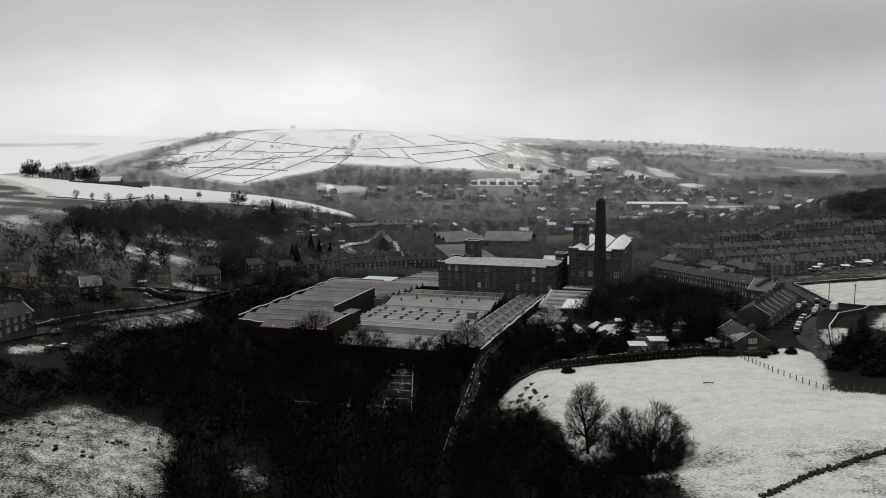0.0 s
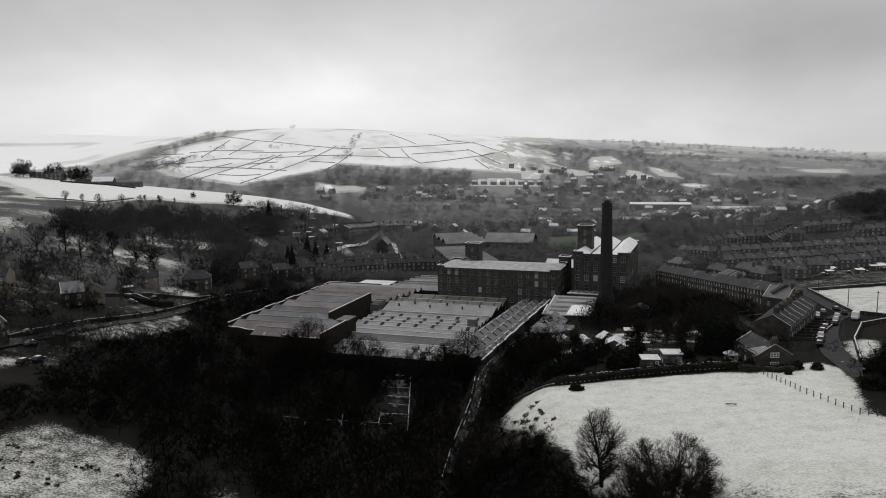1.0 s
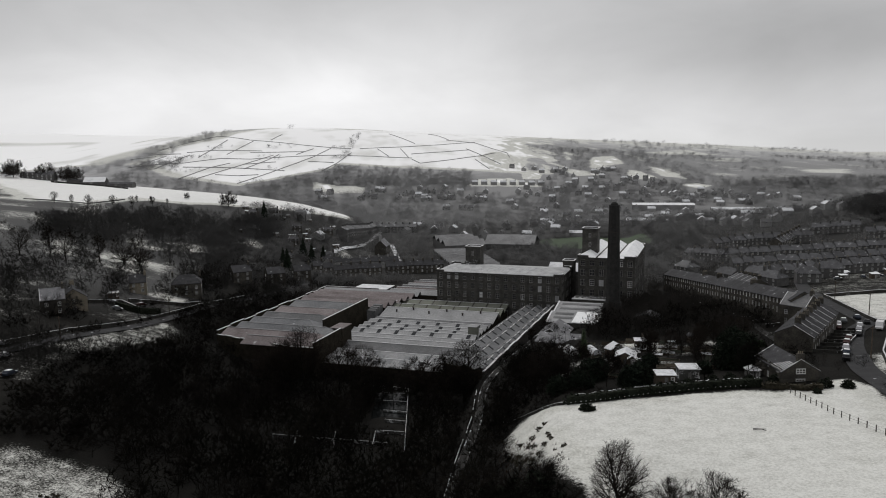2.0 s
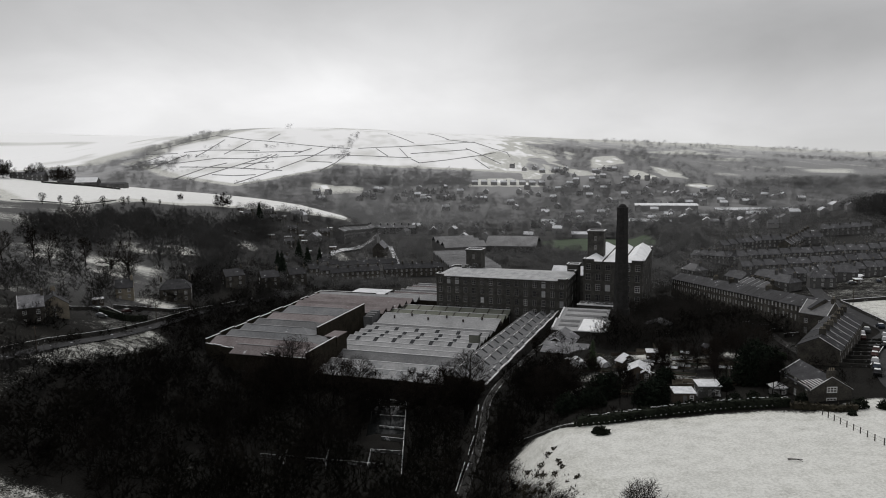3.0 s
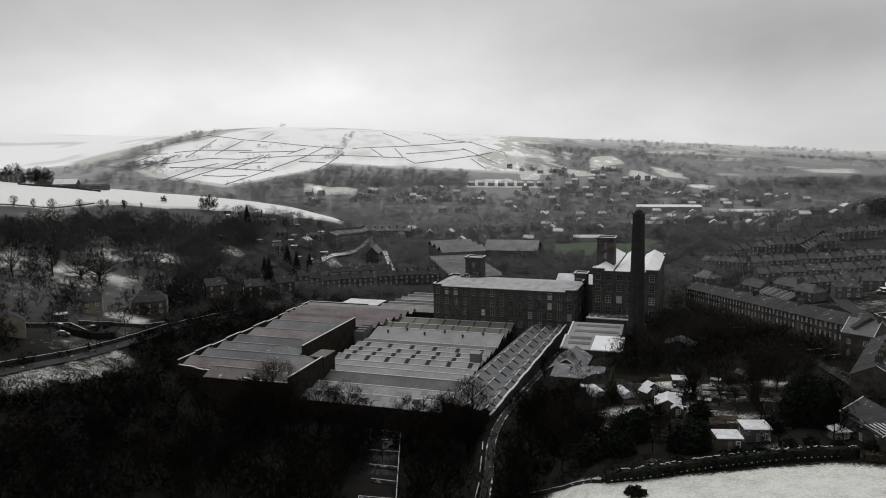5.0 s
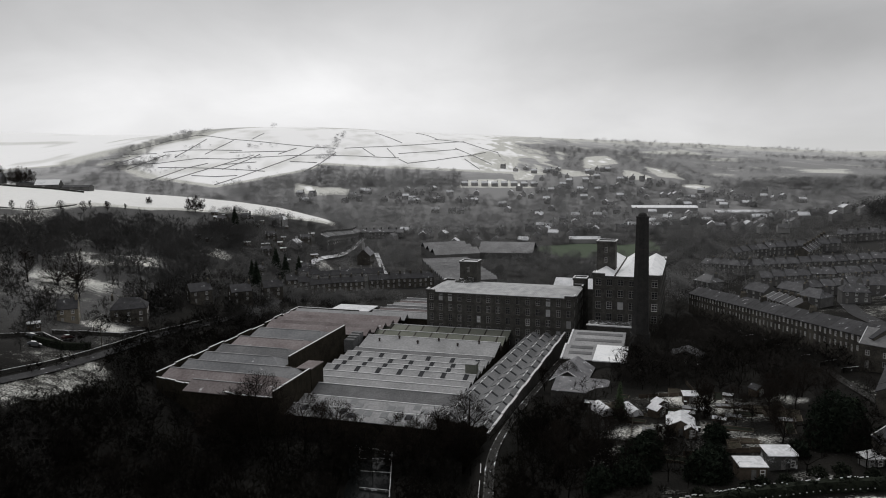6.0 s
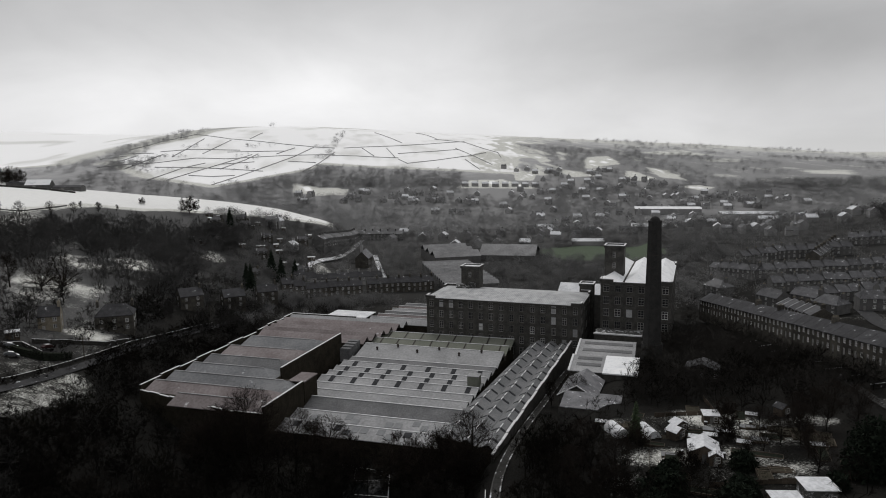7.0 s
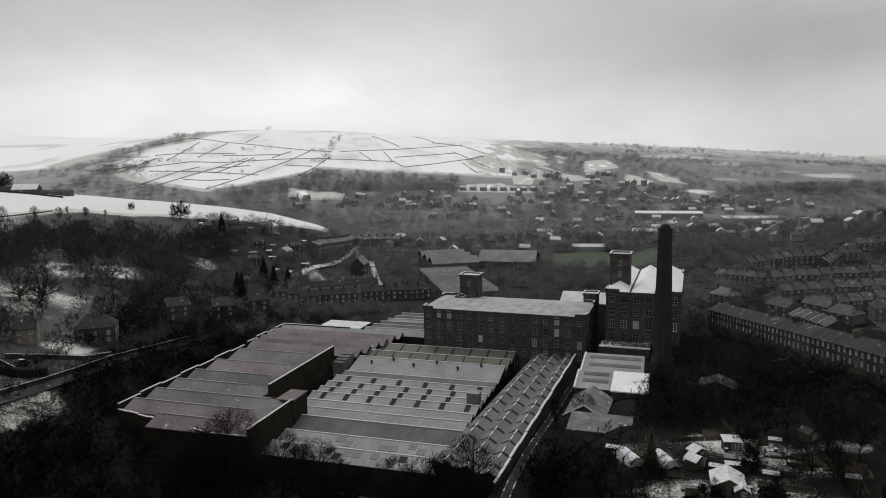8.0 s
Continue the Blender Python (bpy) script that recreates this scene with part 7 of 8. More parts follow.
places += scatter(150, -62, 40, 82, 240, lambda x, y: not any(inside(x, y, k) > 0 for k in SHEDS) and not in_works(x, y, 4) and not (-14 < x < 40 and y < 66) and inside(x, y, GREEN_PITCH) < 1, 0.4, 0.85, 48)
woodland("village_wood", places, VALLEY_TREE, WOOD_SLOPE, "dark bare trees among the village street houses", 16)
places = scatter(900, -150, 340, 180, 420, village, 0.45, 0.95, 7)
places += scatter(160, 36, 340, 60, 200, village, 0.45, 0.9, 38)
places += scatter(90, -34, 40, 180, 284, lambda x, y: inside(x, y, GREEN_PITCH) < 1, 0.35, 0.8, 40)
places += scatter(40, -100, -78, 190, 330, lambda x, y: not -96 < x < -84, 0.4, 0.8, 41)
places += scatter(170, 36, 130, 60, 330, village, 0.5, 0.9, 28)
places += scatter(70, 95, 215, 66, 150, lambda x, y: not any(-1 < y - (y0 + k * (x - x0)) < 9 for x0, y0, k in ((100, 58, 0.0), (98, 89, -0.14), (104, 123, -0.194))), 0.22, 0.5, 50)
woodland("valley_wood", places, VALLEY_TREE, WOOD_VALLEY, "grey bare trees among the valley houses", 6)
places = scatter(520, 250, 460, 110, 330, lambda x, y: math.hypot(x - 358, y - 215) < 108, 0.9, 1.35, 8)
woodland("hanger_wood", places, VALLEY_TREE, WOOD_HANGER, "dense dark wood on the rise beside the town", 7)

FAR_TREE = hazy_kinds((61, 62, 63, 64, 65, 66), 11, 12, 165, 1.7, 0.36)


def low_snow(x, y):
    return COVER[min(np.searchsorted(gy, y), len(gy) - 1), min(np.searchsorted(gx, x), len(gx) - 1)] < 0.6

def hill_rough(x, y):
    """Rough ground with no snowy field on it or close behind it, seen up the valley."""
    far = math.hypot(x + 82, y + 270)
    return all(low_snow(x + (x + 82) / far * k, y + (y + 270) / far * k) for k in ((0, 30, 60, 90) if x > 0 else (0, 20)))


places = scatter(2300, -330, 560, 400, 800, lambda x, y: not (172 < x < 320 and 490 < y < 578) and hill_rough(x, y), 0.6, 1.05, 9)
places += scatter(420, -560, -200, 560, 900, hill_rough, 0.6, 1.0, 29)
places += scatter(620, 400, 1000, 740, 1000, lambda x, y: y < 800 + 0.27 * (x - 400), 0.9, 1.4, 39)
woodland("far_wood", places, FAR_TREE, WOOD_FAR, "woods across the valley greyed by distance haze", 8)

places = scatter(420, 60, 420, 790, 1250, hill_rough, 0.5, 0.95, 10)
places += scatter(300, -235, 90, 760, 925, hill_rough, 0.5, 1.0, 11)
places += scatter(40, -236, -208, 960, 1290, lambda x, y: abs(x + 219) < 8, 0.4, 0.7, 19)
places += scatter(80, -520, -230, 760, 1080, lambda x, y: math.sin(x * 0.05) + math.sin(y * 0.06) > 1.1, 0.3, 0.6, 30)
places += scatter(70, -555, -490, 880, 965, lambda x, y: y < 950 + (x + 520) * 0.3, 0.6, 1.0, 31)
places += scatter(420, 260, 1300, 960, 1560, lambda x, y: math.sin(x * 0.014 + 0.4) + math.sin(y * 0.019 + x * 0.006) > 0.2 and not any(inside(x, y, f) > 0 for f in MOOR_FIELDS), 0.6, 1.0, 49)
places += [(-384, 1408, 1.0), (-390, 1405, 0.7), (-180, 830, 1.0), (-240, 790, 1.1), (-250, 784, 1.2), (-262, 800, 1.0)]
woodland("hill_wood", places, FAR_TREE, WOOD_HILL, "hazy pale woods on the foot of the hill", 9)
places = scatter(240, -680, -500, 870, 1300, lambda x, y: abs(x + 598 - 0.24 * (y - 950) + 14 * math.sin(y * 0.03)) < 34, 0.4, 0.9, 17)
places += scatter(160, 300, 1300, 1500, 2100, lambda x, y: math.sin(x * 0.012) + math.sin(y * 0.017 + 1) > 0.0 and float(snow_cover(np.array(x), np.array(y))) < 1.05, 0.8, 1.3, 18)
woodland("moor_wood", places, FAR_TREE, WOOD_MOOR, "haze-whitened woods on the distant moor edge", 10)


# ---- vehicles ----
def car_kind(paint, length=4.2, width=1.72, height=1.45, van=False):
    """Body, windows, wheels and a cap of snow, as meshes to share."""
    l, w, h = length / 2, width / 2, height
    if van:
        side = [(-l, 0.35), (l - 0.1, 0.35), (l, 0.9), (l - 0.5, 1.15), (l - 1.1, h), (-l, h)]
    else:
        side = [(-l, 0.32), (l, 0.32), (l, 0.72), (l - 0.9, 0.92), (l - 1.7, h), (-l + 1.0, h), (-l + 0.25, 0.95), (-l, 0.85)]
    g = Geo()
    n = len(side)
    low = [(x, -w + (0.16 if z > 1.0 and not van else 0), z) for x, z in side]
    high = [(x, -y, z) for x, y, z in low]
    g.v = low + high
    g.f = [tuple(range(n))[::-1], tuple(range(n, 2 * n))] + [(i, (i + 1) % n, n + (i + 1) % n, n + i) for i in range(n)]
    glass = Geo()
    if van:
        glass.hull8([(l - 0.95, -w - 0.01, 1.15), (l - 0.62, -w - 0.01, 1.15), (l - 0.62, w + 0.01, 1.15), (l - 0.95, w + 0.01, 1.15)], [(l - 1.25, -w - 0.01, h - 0.35), (l - 0.98, -w - 0.01, h - 0.3), (l - 0.98, w + 0.01, h - 0.3), (l - 1.25, w + 0.01, h - 0.35)])
    else:
        glass.hull8([(-l + 0.35, -w + 0.06, 0.97), (l - 0.98, -w + 0.06, 0.97), (l - 0.98, w - 0.06, 0.97), (-l + 0.35, w - 0.06, 0.97)], [(-l + 0.98, -w + 0.13, h - 0.1), (l - 1.62, -w + 0.13, h - 0.1), (l - 1.62, w - 0.13, h - 0.1), (-l + 0.98, w - 0.13, h - 0.1)])
    wheel = Geo().tube((0, -0.1, 0), (0, 0.1, 0), 0.32, 0.32, 12)
    snow = Geo().box(-l + (0.1 if van else 1.0), l - (1.2 if van else 1.75), -w + 0.2, w - 0.2, h, h + 0.09, 0.05)
    if not van:
        snow.hull8([(l - 0.85, -w + 0.1, 0.9), (l - 0.05, -w + 0.1, 0.74), (l - 0.05, w - 0.1, 0.74), (l - 0.85, w - 0.1, 0.9)], [(l - 0.85, -w + 0.15, 0.98), (l - 0.1, -w + 0.15, 0.81), (l - 0.1, w - 0.15, 0.81), (l - 0.85, w - 0.15, 0.98)])
    return g.mesh("body", paint), glass.mesh("windows", GLASS), wheel.mesh("wheel", TYRE), snow.mesh("snow_cover", SNOW), (l, w)


CAR_KINDS = [car_kind(p) for p in CAR_PAINTS]
VAN_KIND = car_kind(WHITE_PAINT, 5.4, 2.0, 2.4, True)


def car(kind, x, y, deg, label, name="parked_car", snowy=True, group="parked cars"):
    body, glass, wheel, snow, (l, w) = kind
    a = radians(deg)
    ahead = gz(x + math.cos(a) * 2, y + math.sin(a) * 2) - gz(x - math.cos(a) * 2, y - math.sin(a) * 2)
    ob = thing(name, pose(x, y, gz(x, y) + 0.3, 0, -math.degrees(math.atan2(ahead, 4)), 0), label, "car", group)
    ob.matrix_basis = pose(x, y, gz(x, y) + 0.3, 0, 0, deg) @ pose(0, 0, 0, 0, -math.degrees(math.atan2(ahead, 4)), 0)
    shell = part("body", body, None, ob)
    part("window_glass", glass, None, shell)
    for sx in (-l + 0.8, l - 0.85):
        for sy in (-w + 0.08, w - 0.08):
            part("wheel", wheel, None, ob, at=pose(sx, sy, 0.32))
    if snowy:
        part("snow_cover", snow, None, ob)
    return ob


rng = random.Random(4)
COLOURS = ("silver", "black", "dark blue", "red", "grey")


def park(x, y, deg, where, group):
    k = rng.randrange(5)
    car(CAR_KINDS[k], x, y, deg, "%s car under snow %s" % (COLOURS[k], where), group=group)


for x, y, deg in ((24.5, -141, 58), (28, -135.5, 56), (31.5, -129.5, 55), (36, -122.5, 54), (40, -117, 53), (46, -112, 52), (50.5, -105, 55), (54.5, -99, 58), (51, -93.5, 58), (47.5, -99.5, 55), (56, -88, 65), (63, -84, 70)):
    park(x, y, deg, "beside the village road", "cars along the village road")
car(VAN_KIND, 57.2, -104.5, 232, "white van standing on the wet road", "white_van", False, "vans")
car(CAR_KINDS[1], 60, -94, 60, "black parked car without snow beside the wall", snowy=False, group="cars along the village road")
for k in range(12):
    park(126 + 6.5 * k + rng.uniform(-1, 1), 33 + rng.choice((0, 6, 12)) - 0.8 * k, rng.choice((-14, 76, 70)), "behind the town terraces", "cars behind the terraces")
for x, y, deg in ((-199, -117, 70), (-204, -109, 60), (-194, -131, 80), (-192, -127, 80), (-207, -27, 20), (-203, -34, 30), (-199, -20, 60)):
    park(x, y, deg, "beside a valley house", "cars beside the valley houses")
for k in range(8):
    park(-78 + 3.2 * k, 186 + rng.uniform(-2, 2) + 1.2 * k, 74, "in the works yard", "cars in the works yard")

# ---- allotment and gardens ----
def hut(name, x, y, deg, w, d, eave, rise, wall_mat, roof_mat, label, group="garden huts"):
    ob = thing(name, pose(x, y, gz(x, y), 0, 0, deg), label, "hut", group)
    g = Geo().box(-w / 2, w / 2, -d / 2, d / 2, -0.8, eave)
    if rise > 0.4:
        g.poly((-w / 2, -d / 2, eave), (w / 2, -d / 2, eave), (0, -d / 2, eave + rise))
        g.poly((w / 2, d / 2, eave), (-w / 2, d / 2, eave), (0, d / 2, eave + rise))
    part("wall", g, wall_mat, ob)
    r, o = Geo(), 0.25
    if rise > 0.4:
        sheet(r, (-w / 2 - o, -d / 2 - o, eave - 0.1), (0, -d / 2 - o, eave + rise + 0.12), (0, d / 2 + o, eave + rise + 0.12), (-w / 2 - o, d / 2 + o, eave - 0.1), 0.12)
        sheet(r, (0, -d / 2 - o, eave + rise + 0.12), (w / 2 + o, -d / 2 - o, eave - 0.1), (w / 2 + o, d / 2 + o, eave - 0.1), (0, d / 2 + o, eave + rise + 0.12), 0.12)
    else:
        sheet(r, (-w / 2 - o, -d / 2 - o, eave + 0.1), (w / 2 + o, -d / 2 - o, eave + 0.1), (w / 2 + o, d / 2 + o, eave + 0.1 + rise), (-w / 2 - o, d / 2 + o, eave + 0.1 + rise), 0.12)
    part("roof", r, roof_mat, ob)
    part("door", Geo().box(-0.4, 0.4, -d / 2 - 0.05, -d / 2, 0, min(1.85, eave - 0.1)), OLD_FRAME, ob)
    add_window(ob, SMALL_WIN, pose(w / 2 - 0.75, -d / 2 - 0.05, 0.6))
    return ob


hut("summer_house", -26.0, -121.2, -20, 5.4, 5.8, 2.3, 1.3, TIMBER, ROOF_SNOW, "timber summer house with a snow-covered gable roof")
hut("summer_house_porch", -25.4, -125.3, -20, 2.2, 2.0, 2.0, 0.7, TIMBER, ROOF_SNOW, "small gabled porch hut with a snowy roof")
hut("red_shed", -15.4, -100, -12, 3.2, 3.0, 2.2, 0.2, TIMBER, ROOF_SNOW, "dark red timber shed with flat snowy roof")
hut("garden_shed", -24.4, -148.2, -6, 4.4, 3.6, 2.4, 0.2, TIMBER, ROOF_SNOW, "flat-roofed garden shed under clean snow")
hut("garden_shed", -17.6, -145.0, -6, 4.8, 4.0, 2.7, 0.2, CONCRETE, ROOF_SNOW, "flat-roofed block shed under clean snow")
hut("garden_shed", -26.4, -108.2, 30, 3.0, 2.6, 2.0, 0.7, TIMBER, ROOF_SNOW, "small timber shed with a snowy pitched roof")
hut("garden_shed", -24.0, -103.6, 15, 3.0, 2.4, 2.0, 0.7, TIMBER, ROOF_SNOW, "small timber shed with a snowy pitched roof")
hut("garden_shed", 1.5, -99, 20, 2.6, 2.4, 2.0, 0.7, TIMBER, SLATE, "old timber shed with a bare felt roof")
hut("garden_shed", -211, -18, 30, 4.0, 3.0, 2.2, 0.2, TIMBER, ROOF_SNOW, "snow-roofed garden shed beside the villa")
hut("garage", 1.5, -56.0, -28, 9.0, 7.0, 2.8, 1.6, SOOT, TOWN_SLATE, "low garage with a dark roof below the terrace")
rng = random.Random(14)
for k in range(22):
    x, y = rng.uniform(-224, -146), rng.uniform(186, 288)
    if inside(x, y, SPUR_FIELD) < 1:
        hut("village_shed", x, y, rng.choice((12, 20, 100)), rng.uniform(2.5, 5), rng.uniform(2, 3), 2.1, 0.3, TIMBER, SNOW if k % 2 else ROOF_SNOW, "small shed with snow on its flat roof", "sheds on the village slope")
for k in range(18):
    x, y = rng.uniform(92, 196), rng.uniform(22, 52)
    hut("yard_shed", x, y, rng.choice((0, -10, 80)), rng.uniform(2.5, 5), rng.uniform(2, 3), 2.2, 0.3, TIMBER, SNOW if k % 3 else ROOF_SNOW, "back yard shed with a snowy flat roof", "yard sheds behind the terraces")
for x, y, deg, w in ((-37.0, -101.5, 12, 3.4), (-31.0, -104.5, 8, 3.2)):
    ob = thing("polytunnel", pose(x, y, gz(x, y), 0, 0, deg), "rounded white polytunnel dusted with snow", "polytunnel", "polytunnels")
    g = Geo()
    for i in range(8):
        a0, a1 = math.pi * i / 8, math.pi * (i + 1) / 8
        p0, p1 = (math.cos(a0) * w / 2, math.sin(a0) * w * 0.6), (math.cos(a1) * w / 2, math.sin(a1) * w * 0.6)
        g.poly((p0[0], -3, p0[1]), (p0[0], 3, p0[1]), (p1[0], 3, p1[1]), (p1[0], -3, p1[1]))
    for y0 in (-3, 3):
        g.poly(*[(math.cos(math.pi * i / 8) * w / 2, y0, math.sin(math.pi * i / 8) * w * 0.6) for i in range(9)])
    part("cover", g, ROOF_SNOW, ob)
    hoops = Geo()
    for y0 in (-3.02, 0, 3.02):
        for i in range(8):
            a0, a1 = math.pi * i / 8, math.pi * (i + 1) / 8
            hoops.tube((math.cos(a0) * w / 2 * 1.01, y0, math.sin(a0) * w * 0.61), (math.cos(a1) * w / 2 * 1.01, y0, math.sin(a1) * w * 0.61), 0.04, 0.04, 4)
    part("hoop", hoops, POST, ob)
rng = random.Random(8)
for k in range(46):
    x, y = rng.uniform(-38, 4), rng.uniform(-142, -88)
    if inside(x, y, PLOTS) < 1 or math.hypot(x + 26, y + 123) < 6:
        continue
    w, d = rng.uniform(1.0, 3.6), rng.uniform(0.8, 1.6)
    ob = thing("raised_bed", pose(x, y, gz(x, y), 0, 0, rng.choice((-20, 70)) + rng.uniform(-8, 8)), "timber-edged vegetable bed with dark soil", "garden bed", "allotment beds")
    g = Geo()
    for a in ((-w, w, -d, -d + 0.12), (-w, w, d - 0.12, d), (-w, -w + 0.12, -d + 0.12, d - 0.12), (w - 0.12, w, -d + 0.12, d - 0.12)):
        g.box(*a, -0.5, 0.42)
    part("edging", g, TIMBER, ob)
    part("soil", Geo().box(-w + 0.12, w - 0.12, -d + 0.12, d - 0.12, -0.4, 0.3), GORSE if k % 3 else HEDGE, ob)
rng = random.Random(18)
BUTT_ME = Geo().tube((0, 0, -0.2), (0, 0, 0.95), 0.34, 0.38, 10).mesh("barrel", DARK_METAL)
LID_ME = Geo().tube((0, 0, 0.95), (0, 0, 1.03), 0.40, 0.36, 10).mesh("lid", ROOF_SNOW)
for x, y in ((-27.6, -106.2), (-22.2, -101.4), (-17.2, -101.8), (-29.2, -118.6), (-22.4, -122.2), (-13.6, -98.4), (-8.4, -104.6), (-33.6, -108.8)):
    ob = thing("water_butt", pose(x, y, gz(x, y)), "dark round water butt with snow on its lid", "barrel", "allotment water butts")
    part("barrel", BUTT_ME, None, ob)
    part("lid", LID_ME, None, ob)
for k in range(16):
    x, y = rng.uniform(-38, 0), rng.uniform(-126, -92)
    if inside(x, y, PLOTS) < 1 or math.hypot(x + 26, y + 122) < 6:
        continue
    ob = thing("cold_frame", pose(x, y, gz(x, y), 0, 0, -20 + rng.uniform(-10, 10)), "low glazed cold frame with snow on its sloping lid", "cold frame", "allotment cold frames")
    w = rng.uniform(1.0, 1.9)
    part("box", Geo().hull8([(-w, -0.6, -0.3), (w, -0.6, -0.3), (w, 0.6, -0.3), (-w, 0.6, -0.3)], [(-w, -0.6, 0.35), (w, -0.6, 0.35), (w, 0.6, 0.62), (-w, 0.6, 0.62)]), TIMBER, ob)
    part("lid", Geo().hull8([(-w - 0.05, -0.65, 0.36), (w + 0.05, -0.65, 0.36), (w + 0.05, 0.65, 0.645), (-w - 0.05, 0.65, 0.645)], [(-w - 0.05, -0.65, 0.42), (w + 0.05, -0.65, 0.42), (w + 0.05, 0.65, 0.70), (-w - 0.05, 0.65, 0.70)]), ROOF_SNOW if k % 3 else PALE_LIGHT, ob)
plank_me = Geo().box(-1.2, 1.2, -0.03, 0.03, 0, 1.1).mesh("panel", TIMBER)
for x, y, deg, n in ((-39, -128, 70, 9), (-30, -136, -6, 10), (-12, -96, 78, 7), (-24, -92, -10, 7), (-2, -122, 74, 6)):
    ob = thing("allotment_fence", Matrix(), "weathered timber panel fence between allotments", "fence", "allotment fences")
    for i in range(n):
        px, py = x + math.cos(radians(deg)) * 2.45 * i, y + math.sin(radians(deg)) * 2.45 * i
        part("panel", plank_me, None, ob, at=pose(px, py, gz(px, py) - 0.1, 0, 0, deg))


def bush(name, x, y, r0, h, mat, label, seed=1, count=420, leaf=None):
    """A shrub of small leafy tufts with an uneven outline."""
    r = np.random.RandomState(seed)
    p = r.normal(0, 1, (count, 3))
    p /= np.linalg.norm(p, axis=1)[:, None]
    p *= (r.uniform(0.2, 1, count) ** 0.5)[:, None]
    p = np.abs(p * [1, 1, 1]) * np.where(r.uniform(size=(count, 3)) < 0.5, -1, 1) * [r0, r0, h]
    p[:, 2] = np.abs(p[:, 2])
    tri = p[:, None, :] + r.normal(0, 0.16, (count, 3, 3)) * (leaf / 0.16 if leaf else max(r0, 1.0))
    ob = thing(name, pose(x, y, gz(x, y) - 0.15), label, "bush")
    part("foliage", big_mesh("foliage", tri.reshape(-1, 3), np.arange(count * 3).reshape(-1, 3), mat), None, ob)
    stem = Geo().tube((0, 0, -0.2), (0.1, 0, h * 0.6), 0.08, 0.04, 5)
    part("stem", stem, BARK, ob)
    return ob


BRACKEN = material("dead_bracken", [(0.020, 0.014, 0.010), (0.055, 0.036, 0.024)], 1.2, 0.95, spec=0.02)
r = np.random.RandomState(77)
v = []
for x, y in r.uniform((-67, -200), (-56, -150), (2600, 2)):
    edge = inside(x, y, ROUGH_EDGE) > 0
    if not edge and not (math.hypot((x + 60.2) / 2.8, (y + 188) / 8) < 1 and patchy(x, y, 1.6, 5) > -0.3 and r.uniform() < 0.45):
        continue
    if r.uniform() < 0.5 or edge and patchy(x, y, 2.5, 5) < -0.1:
        continue
    base = np.array([x, y, gz(x, y) - 0.05])
    for _ in range(7):
        a, tall = r.uniform(0, 6.28), r.uniform(0.2, 0.62)
        out = np.array([math.cos(a), math.sin(a), 0]) * r.uniform(0.05, 0.35)
        side = np.array([-math.sin(a), math.cos(a), 0]) * r.uniform(0.02, 0.06)
        v += [base - side + out * 0.2, base + side + out * 0.2, base + out + [0, 0, tall]]
tagged(new("bracken", big_mesh("bracken", np.array(v), np.arange(len(v)).reshape(-1, 3), BRACKEN)), "tufts of dead brown bracken at the snowy field's edge", "bracken", kind="stuff")
for k in range(26):
    y = -247 + 2.6 * k
    x = float(np.interp(y, [-247, -224, -212, -200, -190, -180], [-56, -58, -59.5, -61.5, -66, -69.5])) - r.uniform(0, 4)
    bush("bank_shrub", x, y, r.uniform(1.4, 2.4), r.uniform(1.8, 3.2), HEDGE, "dark evergreen shrub on the bank below the snowy field", 200 + k, 420, 0.24)
bush("field_bush", -47.6, -166.6, 1.8, 1.5, HEDGE, "dark low bush alone on the snowy field", 3)
bush("yellow_bush", 15.4, -114.6, 1.5, 2.0, CYPRESS, "yellow-green rounded garden bush", 4)
for k, (x, y, r0, h, n) in enumerate(((-3.2, -137.5, 5.2, 11.0, 4200), (2.6, -133.5, 3.8, 8.5, 2400), (-31.5, -147.5, 4.2, 5.2, 2600), (-28.0, -141.5, 3.0, 4.4, 1500), (-40.0, -138.0, 4.4, 5.4, 2600), (-44.5, -146.0, 3.4, 4.6, 1700), (-36.0, -130.5, 3.0, 4.0, 1400), (-21.5, -128.5, 2.6, 3.6, 1200), (-12.0, -141.0, 2.2, 3.0, 1000), (4.5, -141.5, 2.8, 4.5, 1300), (-50.0, -147.0, 3.0, 4.5, 1300))):
    bush("yew_tree", x, y, r0, h, CONIFER, "dense dark yew beside the snowy gardens" if k else "tall dense dark holly tree beside the gardens", 60 + k, n, 0.3)
bush("round_bush", 5.5, -164.5, 1.6, 2.4, HEDGE, "dark rounded bush beside the house", 5)
bush("round_bush", 1.5, -168.5, 0.9, 1.3, HEDGE, "small dark bush in the paddock", 6)
bush("round_bush", 9.5, -166.5, 1.5, 2.0, HEDGE, "dark rounded bush beside the house", 7)
for k, (x, y, r0) in enumerate(((-20.5, -152.8, 1.5), (-14, -151.2, 1.7), (-9.5, -150.6, 1.5), (-12, -154.5, 1.3), (-27.5, -154, 1.5), (-6.5, -154.5, 1.6), (-1.5, -156, 1.5), (-24, -152, 1.1), (-36, -154.5, 1.3))):
    bush("garden_shrub", x, y, r0, r0 * 1.2, HEDGE, "dark garden shrub behind the field hedge", 120 + k, 380, 0.22)
for k, (x, y) in enumerate(((18, -186), (13, -194), (22, -196), (10, -186), (28, -188), (17, -176), (30, -176), (22, -204))):
    bush("road_bush", x, y, 2.6, 3.2, HEDGE, "dark evergreen bush at the road bend", 20 + k)
rng = random.Random(9)
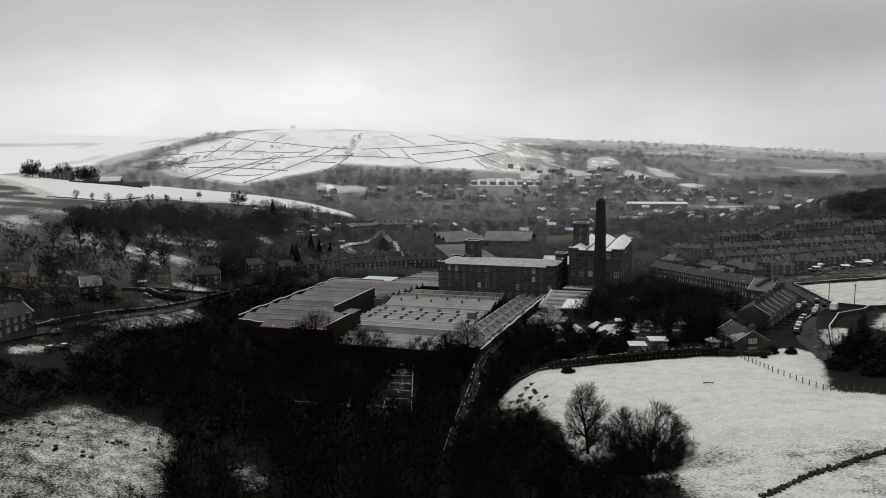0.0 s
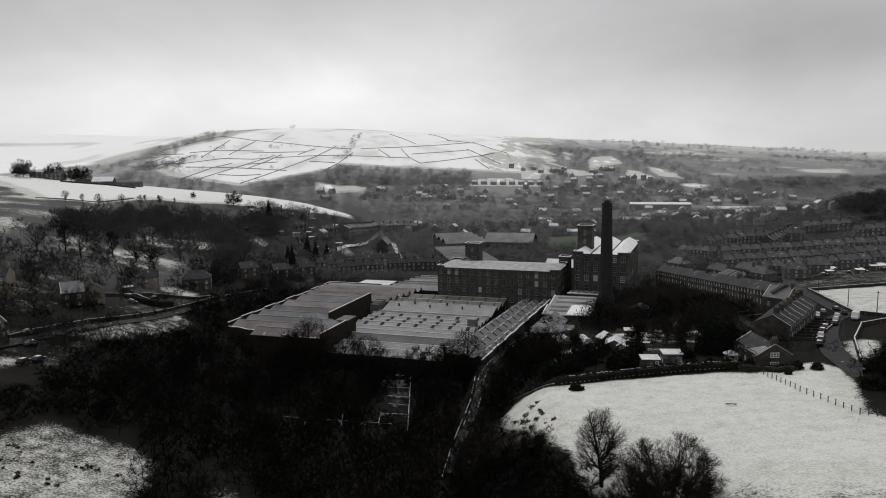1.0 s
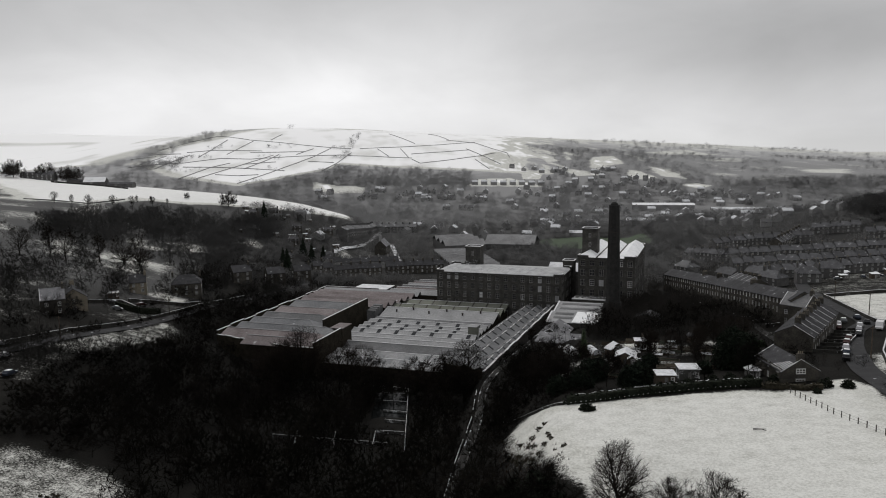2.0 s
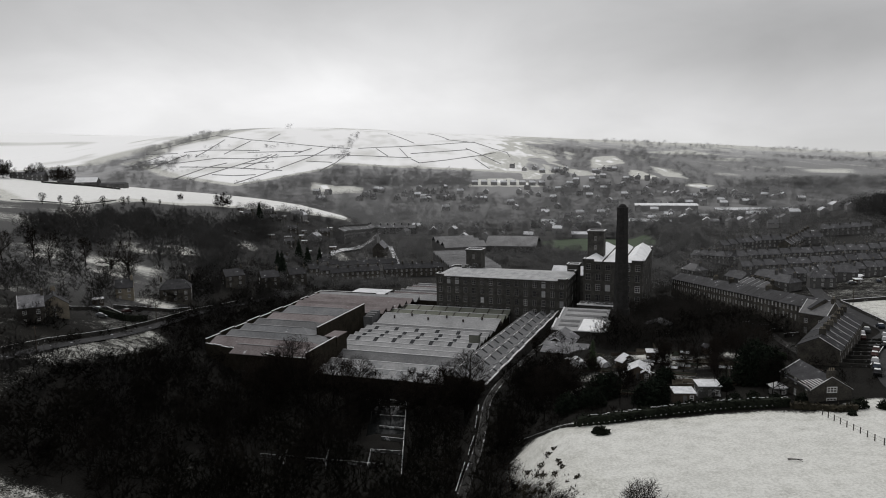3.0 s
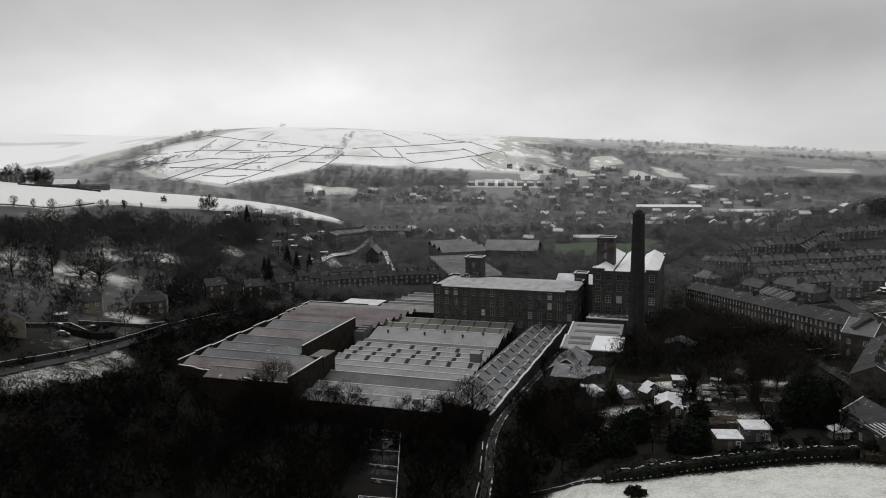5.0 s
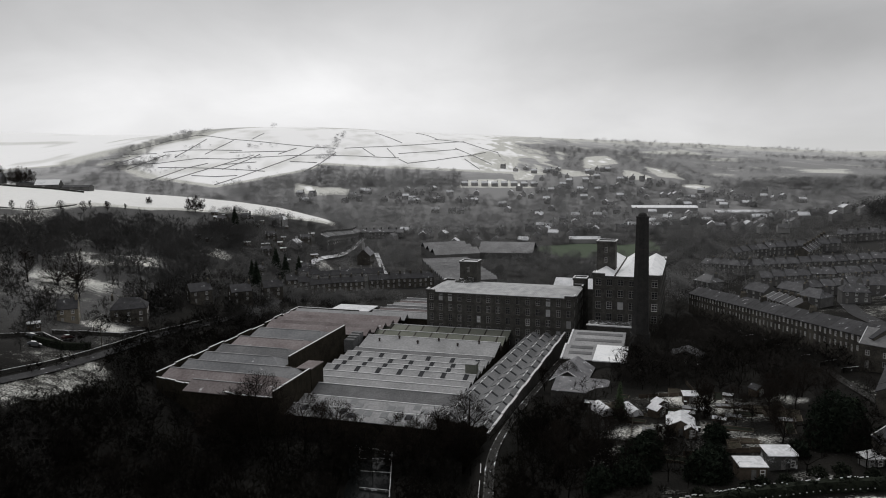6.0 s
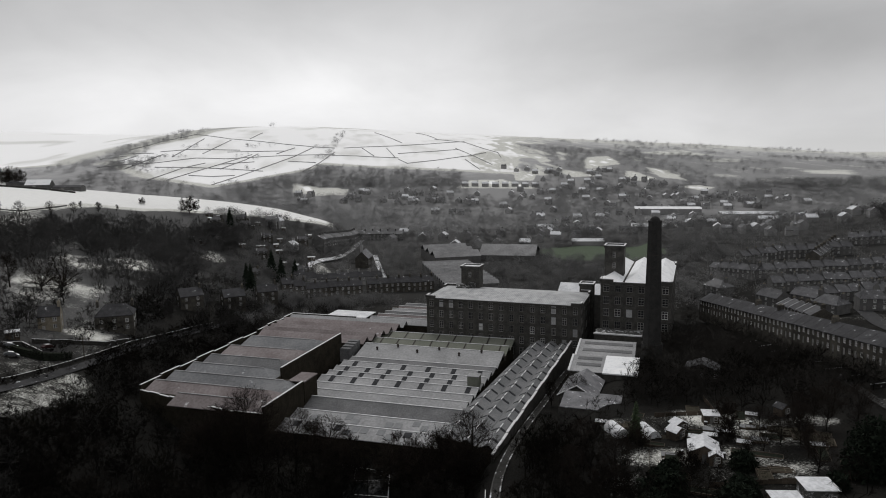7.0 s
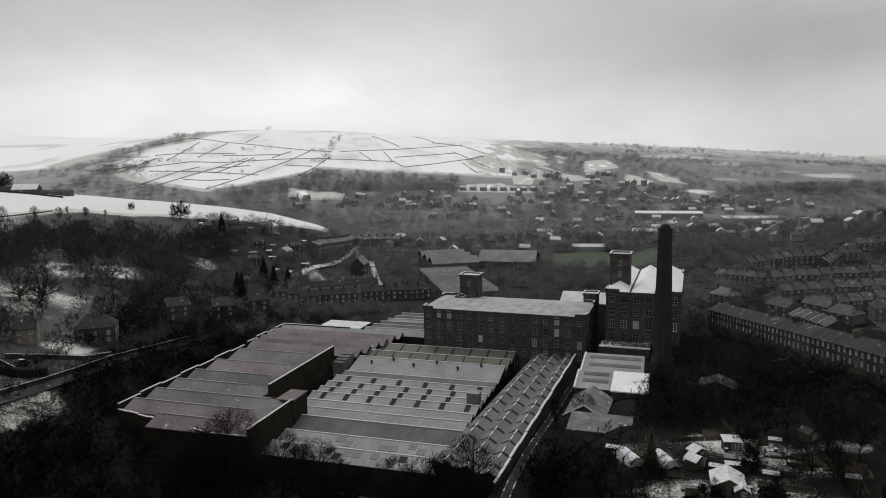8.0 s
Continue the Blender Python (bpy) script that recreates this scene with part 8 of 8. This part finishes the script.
for k in range(40):
    t = rng.random()
    bush("dead_tuft", -190 + 42 * t + rng.uniform(-2, 2), -182 + 8 * t + rng.choice((-9, -3, 0, 0)) + rng.uniform(-3, 3), rng.uniform(0.3, 0.9), rng.uniform(0.2, 0.5), GORSE, "tuft of dead brown scrub in the snow", 40 + k, 70)
for k in range(22):
    bush("dead_tuft", -62 + rng.uniform(-4, 6), -176 + rng.uniform(-12, 10), rng.uniform(0.5, 1.2), rng.uniform(0.4, 0.9), GORSE, "tuft of dead brown scrub in the snow", 80 + k, 90)
branch = thing("fallen_branch", pose(-21.2, -190.2, gz(-21.2, -190.2) + 0.1, 0, 0, -30), "dark fallen branch lying on the snow", "branch")
part("limb", Geo().tube((-1.4, 0, 0), (0.8, 0.2, 0.3), 0.14, 0.06, 6).tube((0, 0.1, 0.2), (0.9, -0.7, 0.3), 0.07, 0.03, 5), BARK, branch)

# ---- road furniture ----
for x, y, h in ((30.5, -141.6, 8.5), (66.2, -101.5, 8.5), (71, -78, 8), (84, -36, 8), (-196, -92, 8), (-187, -22, 8)):
    ob = thing("telegraph_pole", pose(x, y, gz(x, y)), "dark wooden telegraph pole beside the road", "pole", "telegraph poles")
    part("pole", Geo().tube((0, 0, -0.5), (0, 0, h), 0.16, 0.11, 8), TIMBER, ob)
    part("crossarm", Geo().box(-0.7, 0.7, -0.06, 0.06, h - 0.6, h - 0.48), TIMBER, ob)
a = radians(B_DIR)
for k in range(8):
    px, py = 23.0 + math.cos(a) * B_W * k, -128.4 + math.sin(a) * B_W * k
    qx, qy = px + math.sin(a) * 6.5, py - math.cos(a) * 6.5
    stone_wall([(px, py), (qx, qy)], 0.9, 0.35, label="low dark front garden wall", group="front garden walls", step=2, name="garden_wall", cap=False)
stone_wall([(23.0 + math.sin(a) * 6.8, -128.4 - math.cos(a) * 6.8), (23.0 + math.cos(a) * 37 + math.sin(a) * 6.8, -128.4 + math.sin(a) * 37 - math.cos(a) * 6.8)], 0.8, 0.4, label="long front garden wall lined with snow", name="garden_wall")
for k in range(8):
    y = -18 - 9.5 * k
    stone_wall([(36.5, y), (31.5, y - 0.4)], 1.2, 0.35, label="back yard wall dusted with snow", group="back yard walls", step=2.5, name="yard_wall")

# ---- the old settling tanks in the clough ----
tank = thing("settling_tank", Matrix(), "disused concrete settling tanks with snow along their walls", "tank")
runs = [((-87.9, -80.8), (-87.9, -142)), ((-103.7, -73.5), (-87.9, -80.8)), ((-96.7, -77), (-96.4, -84)), ((-96.2, -84.4), (-88, -85.6)), ((-95.8, -91.8), (-88, -93.6)), ((-95.3, -101.5), (-88, -104)), ((-94.3, -111), (-88, -113.6)), ((-96.4, -121.5), (-88, -124)),
        ((-124.8, -122.6), (-92.6, -133.6)), ((-118.5, -119.4), (-117.2, -132)), ((-107.5, -121.6), (-106.7, -133.5)), ((-96.4, -121.5), (-96.3, -134.5))]
for (ax, ay), (bx, by) in runs:
    za, zb = gz(ax, ay) + 0.95, gz(bx, by) + 0.95
    wall = part("tank_wall", Geo().beam((ax, ay, za - 2.2), (bx, by, zb - 2.2), 0.22, 2.2), CONCRETE, tank)
    part("snow_cap", Geo().beam((ax, ay, za), (bx, by, zb), 0.12, 0.05), COPING, wall)
part("water", Geo().box(-98.7, -87.9, -121.7, -84.3, 0.2, 1.0), WATER, tank)
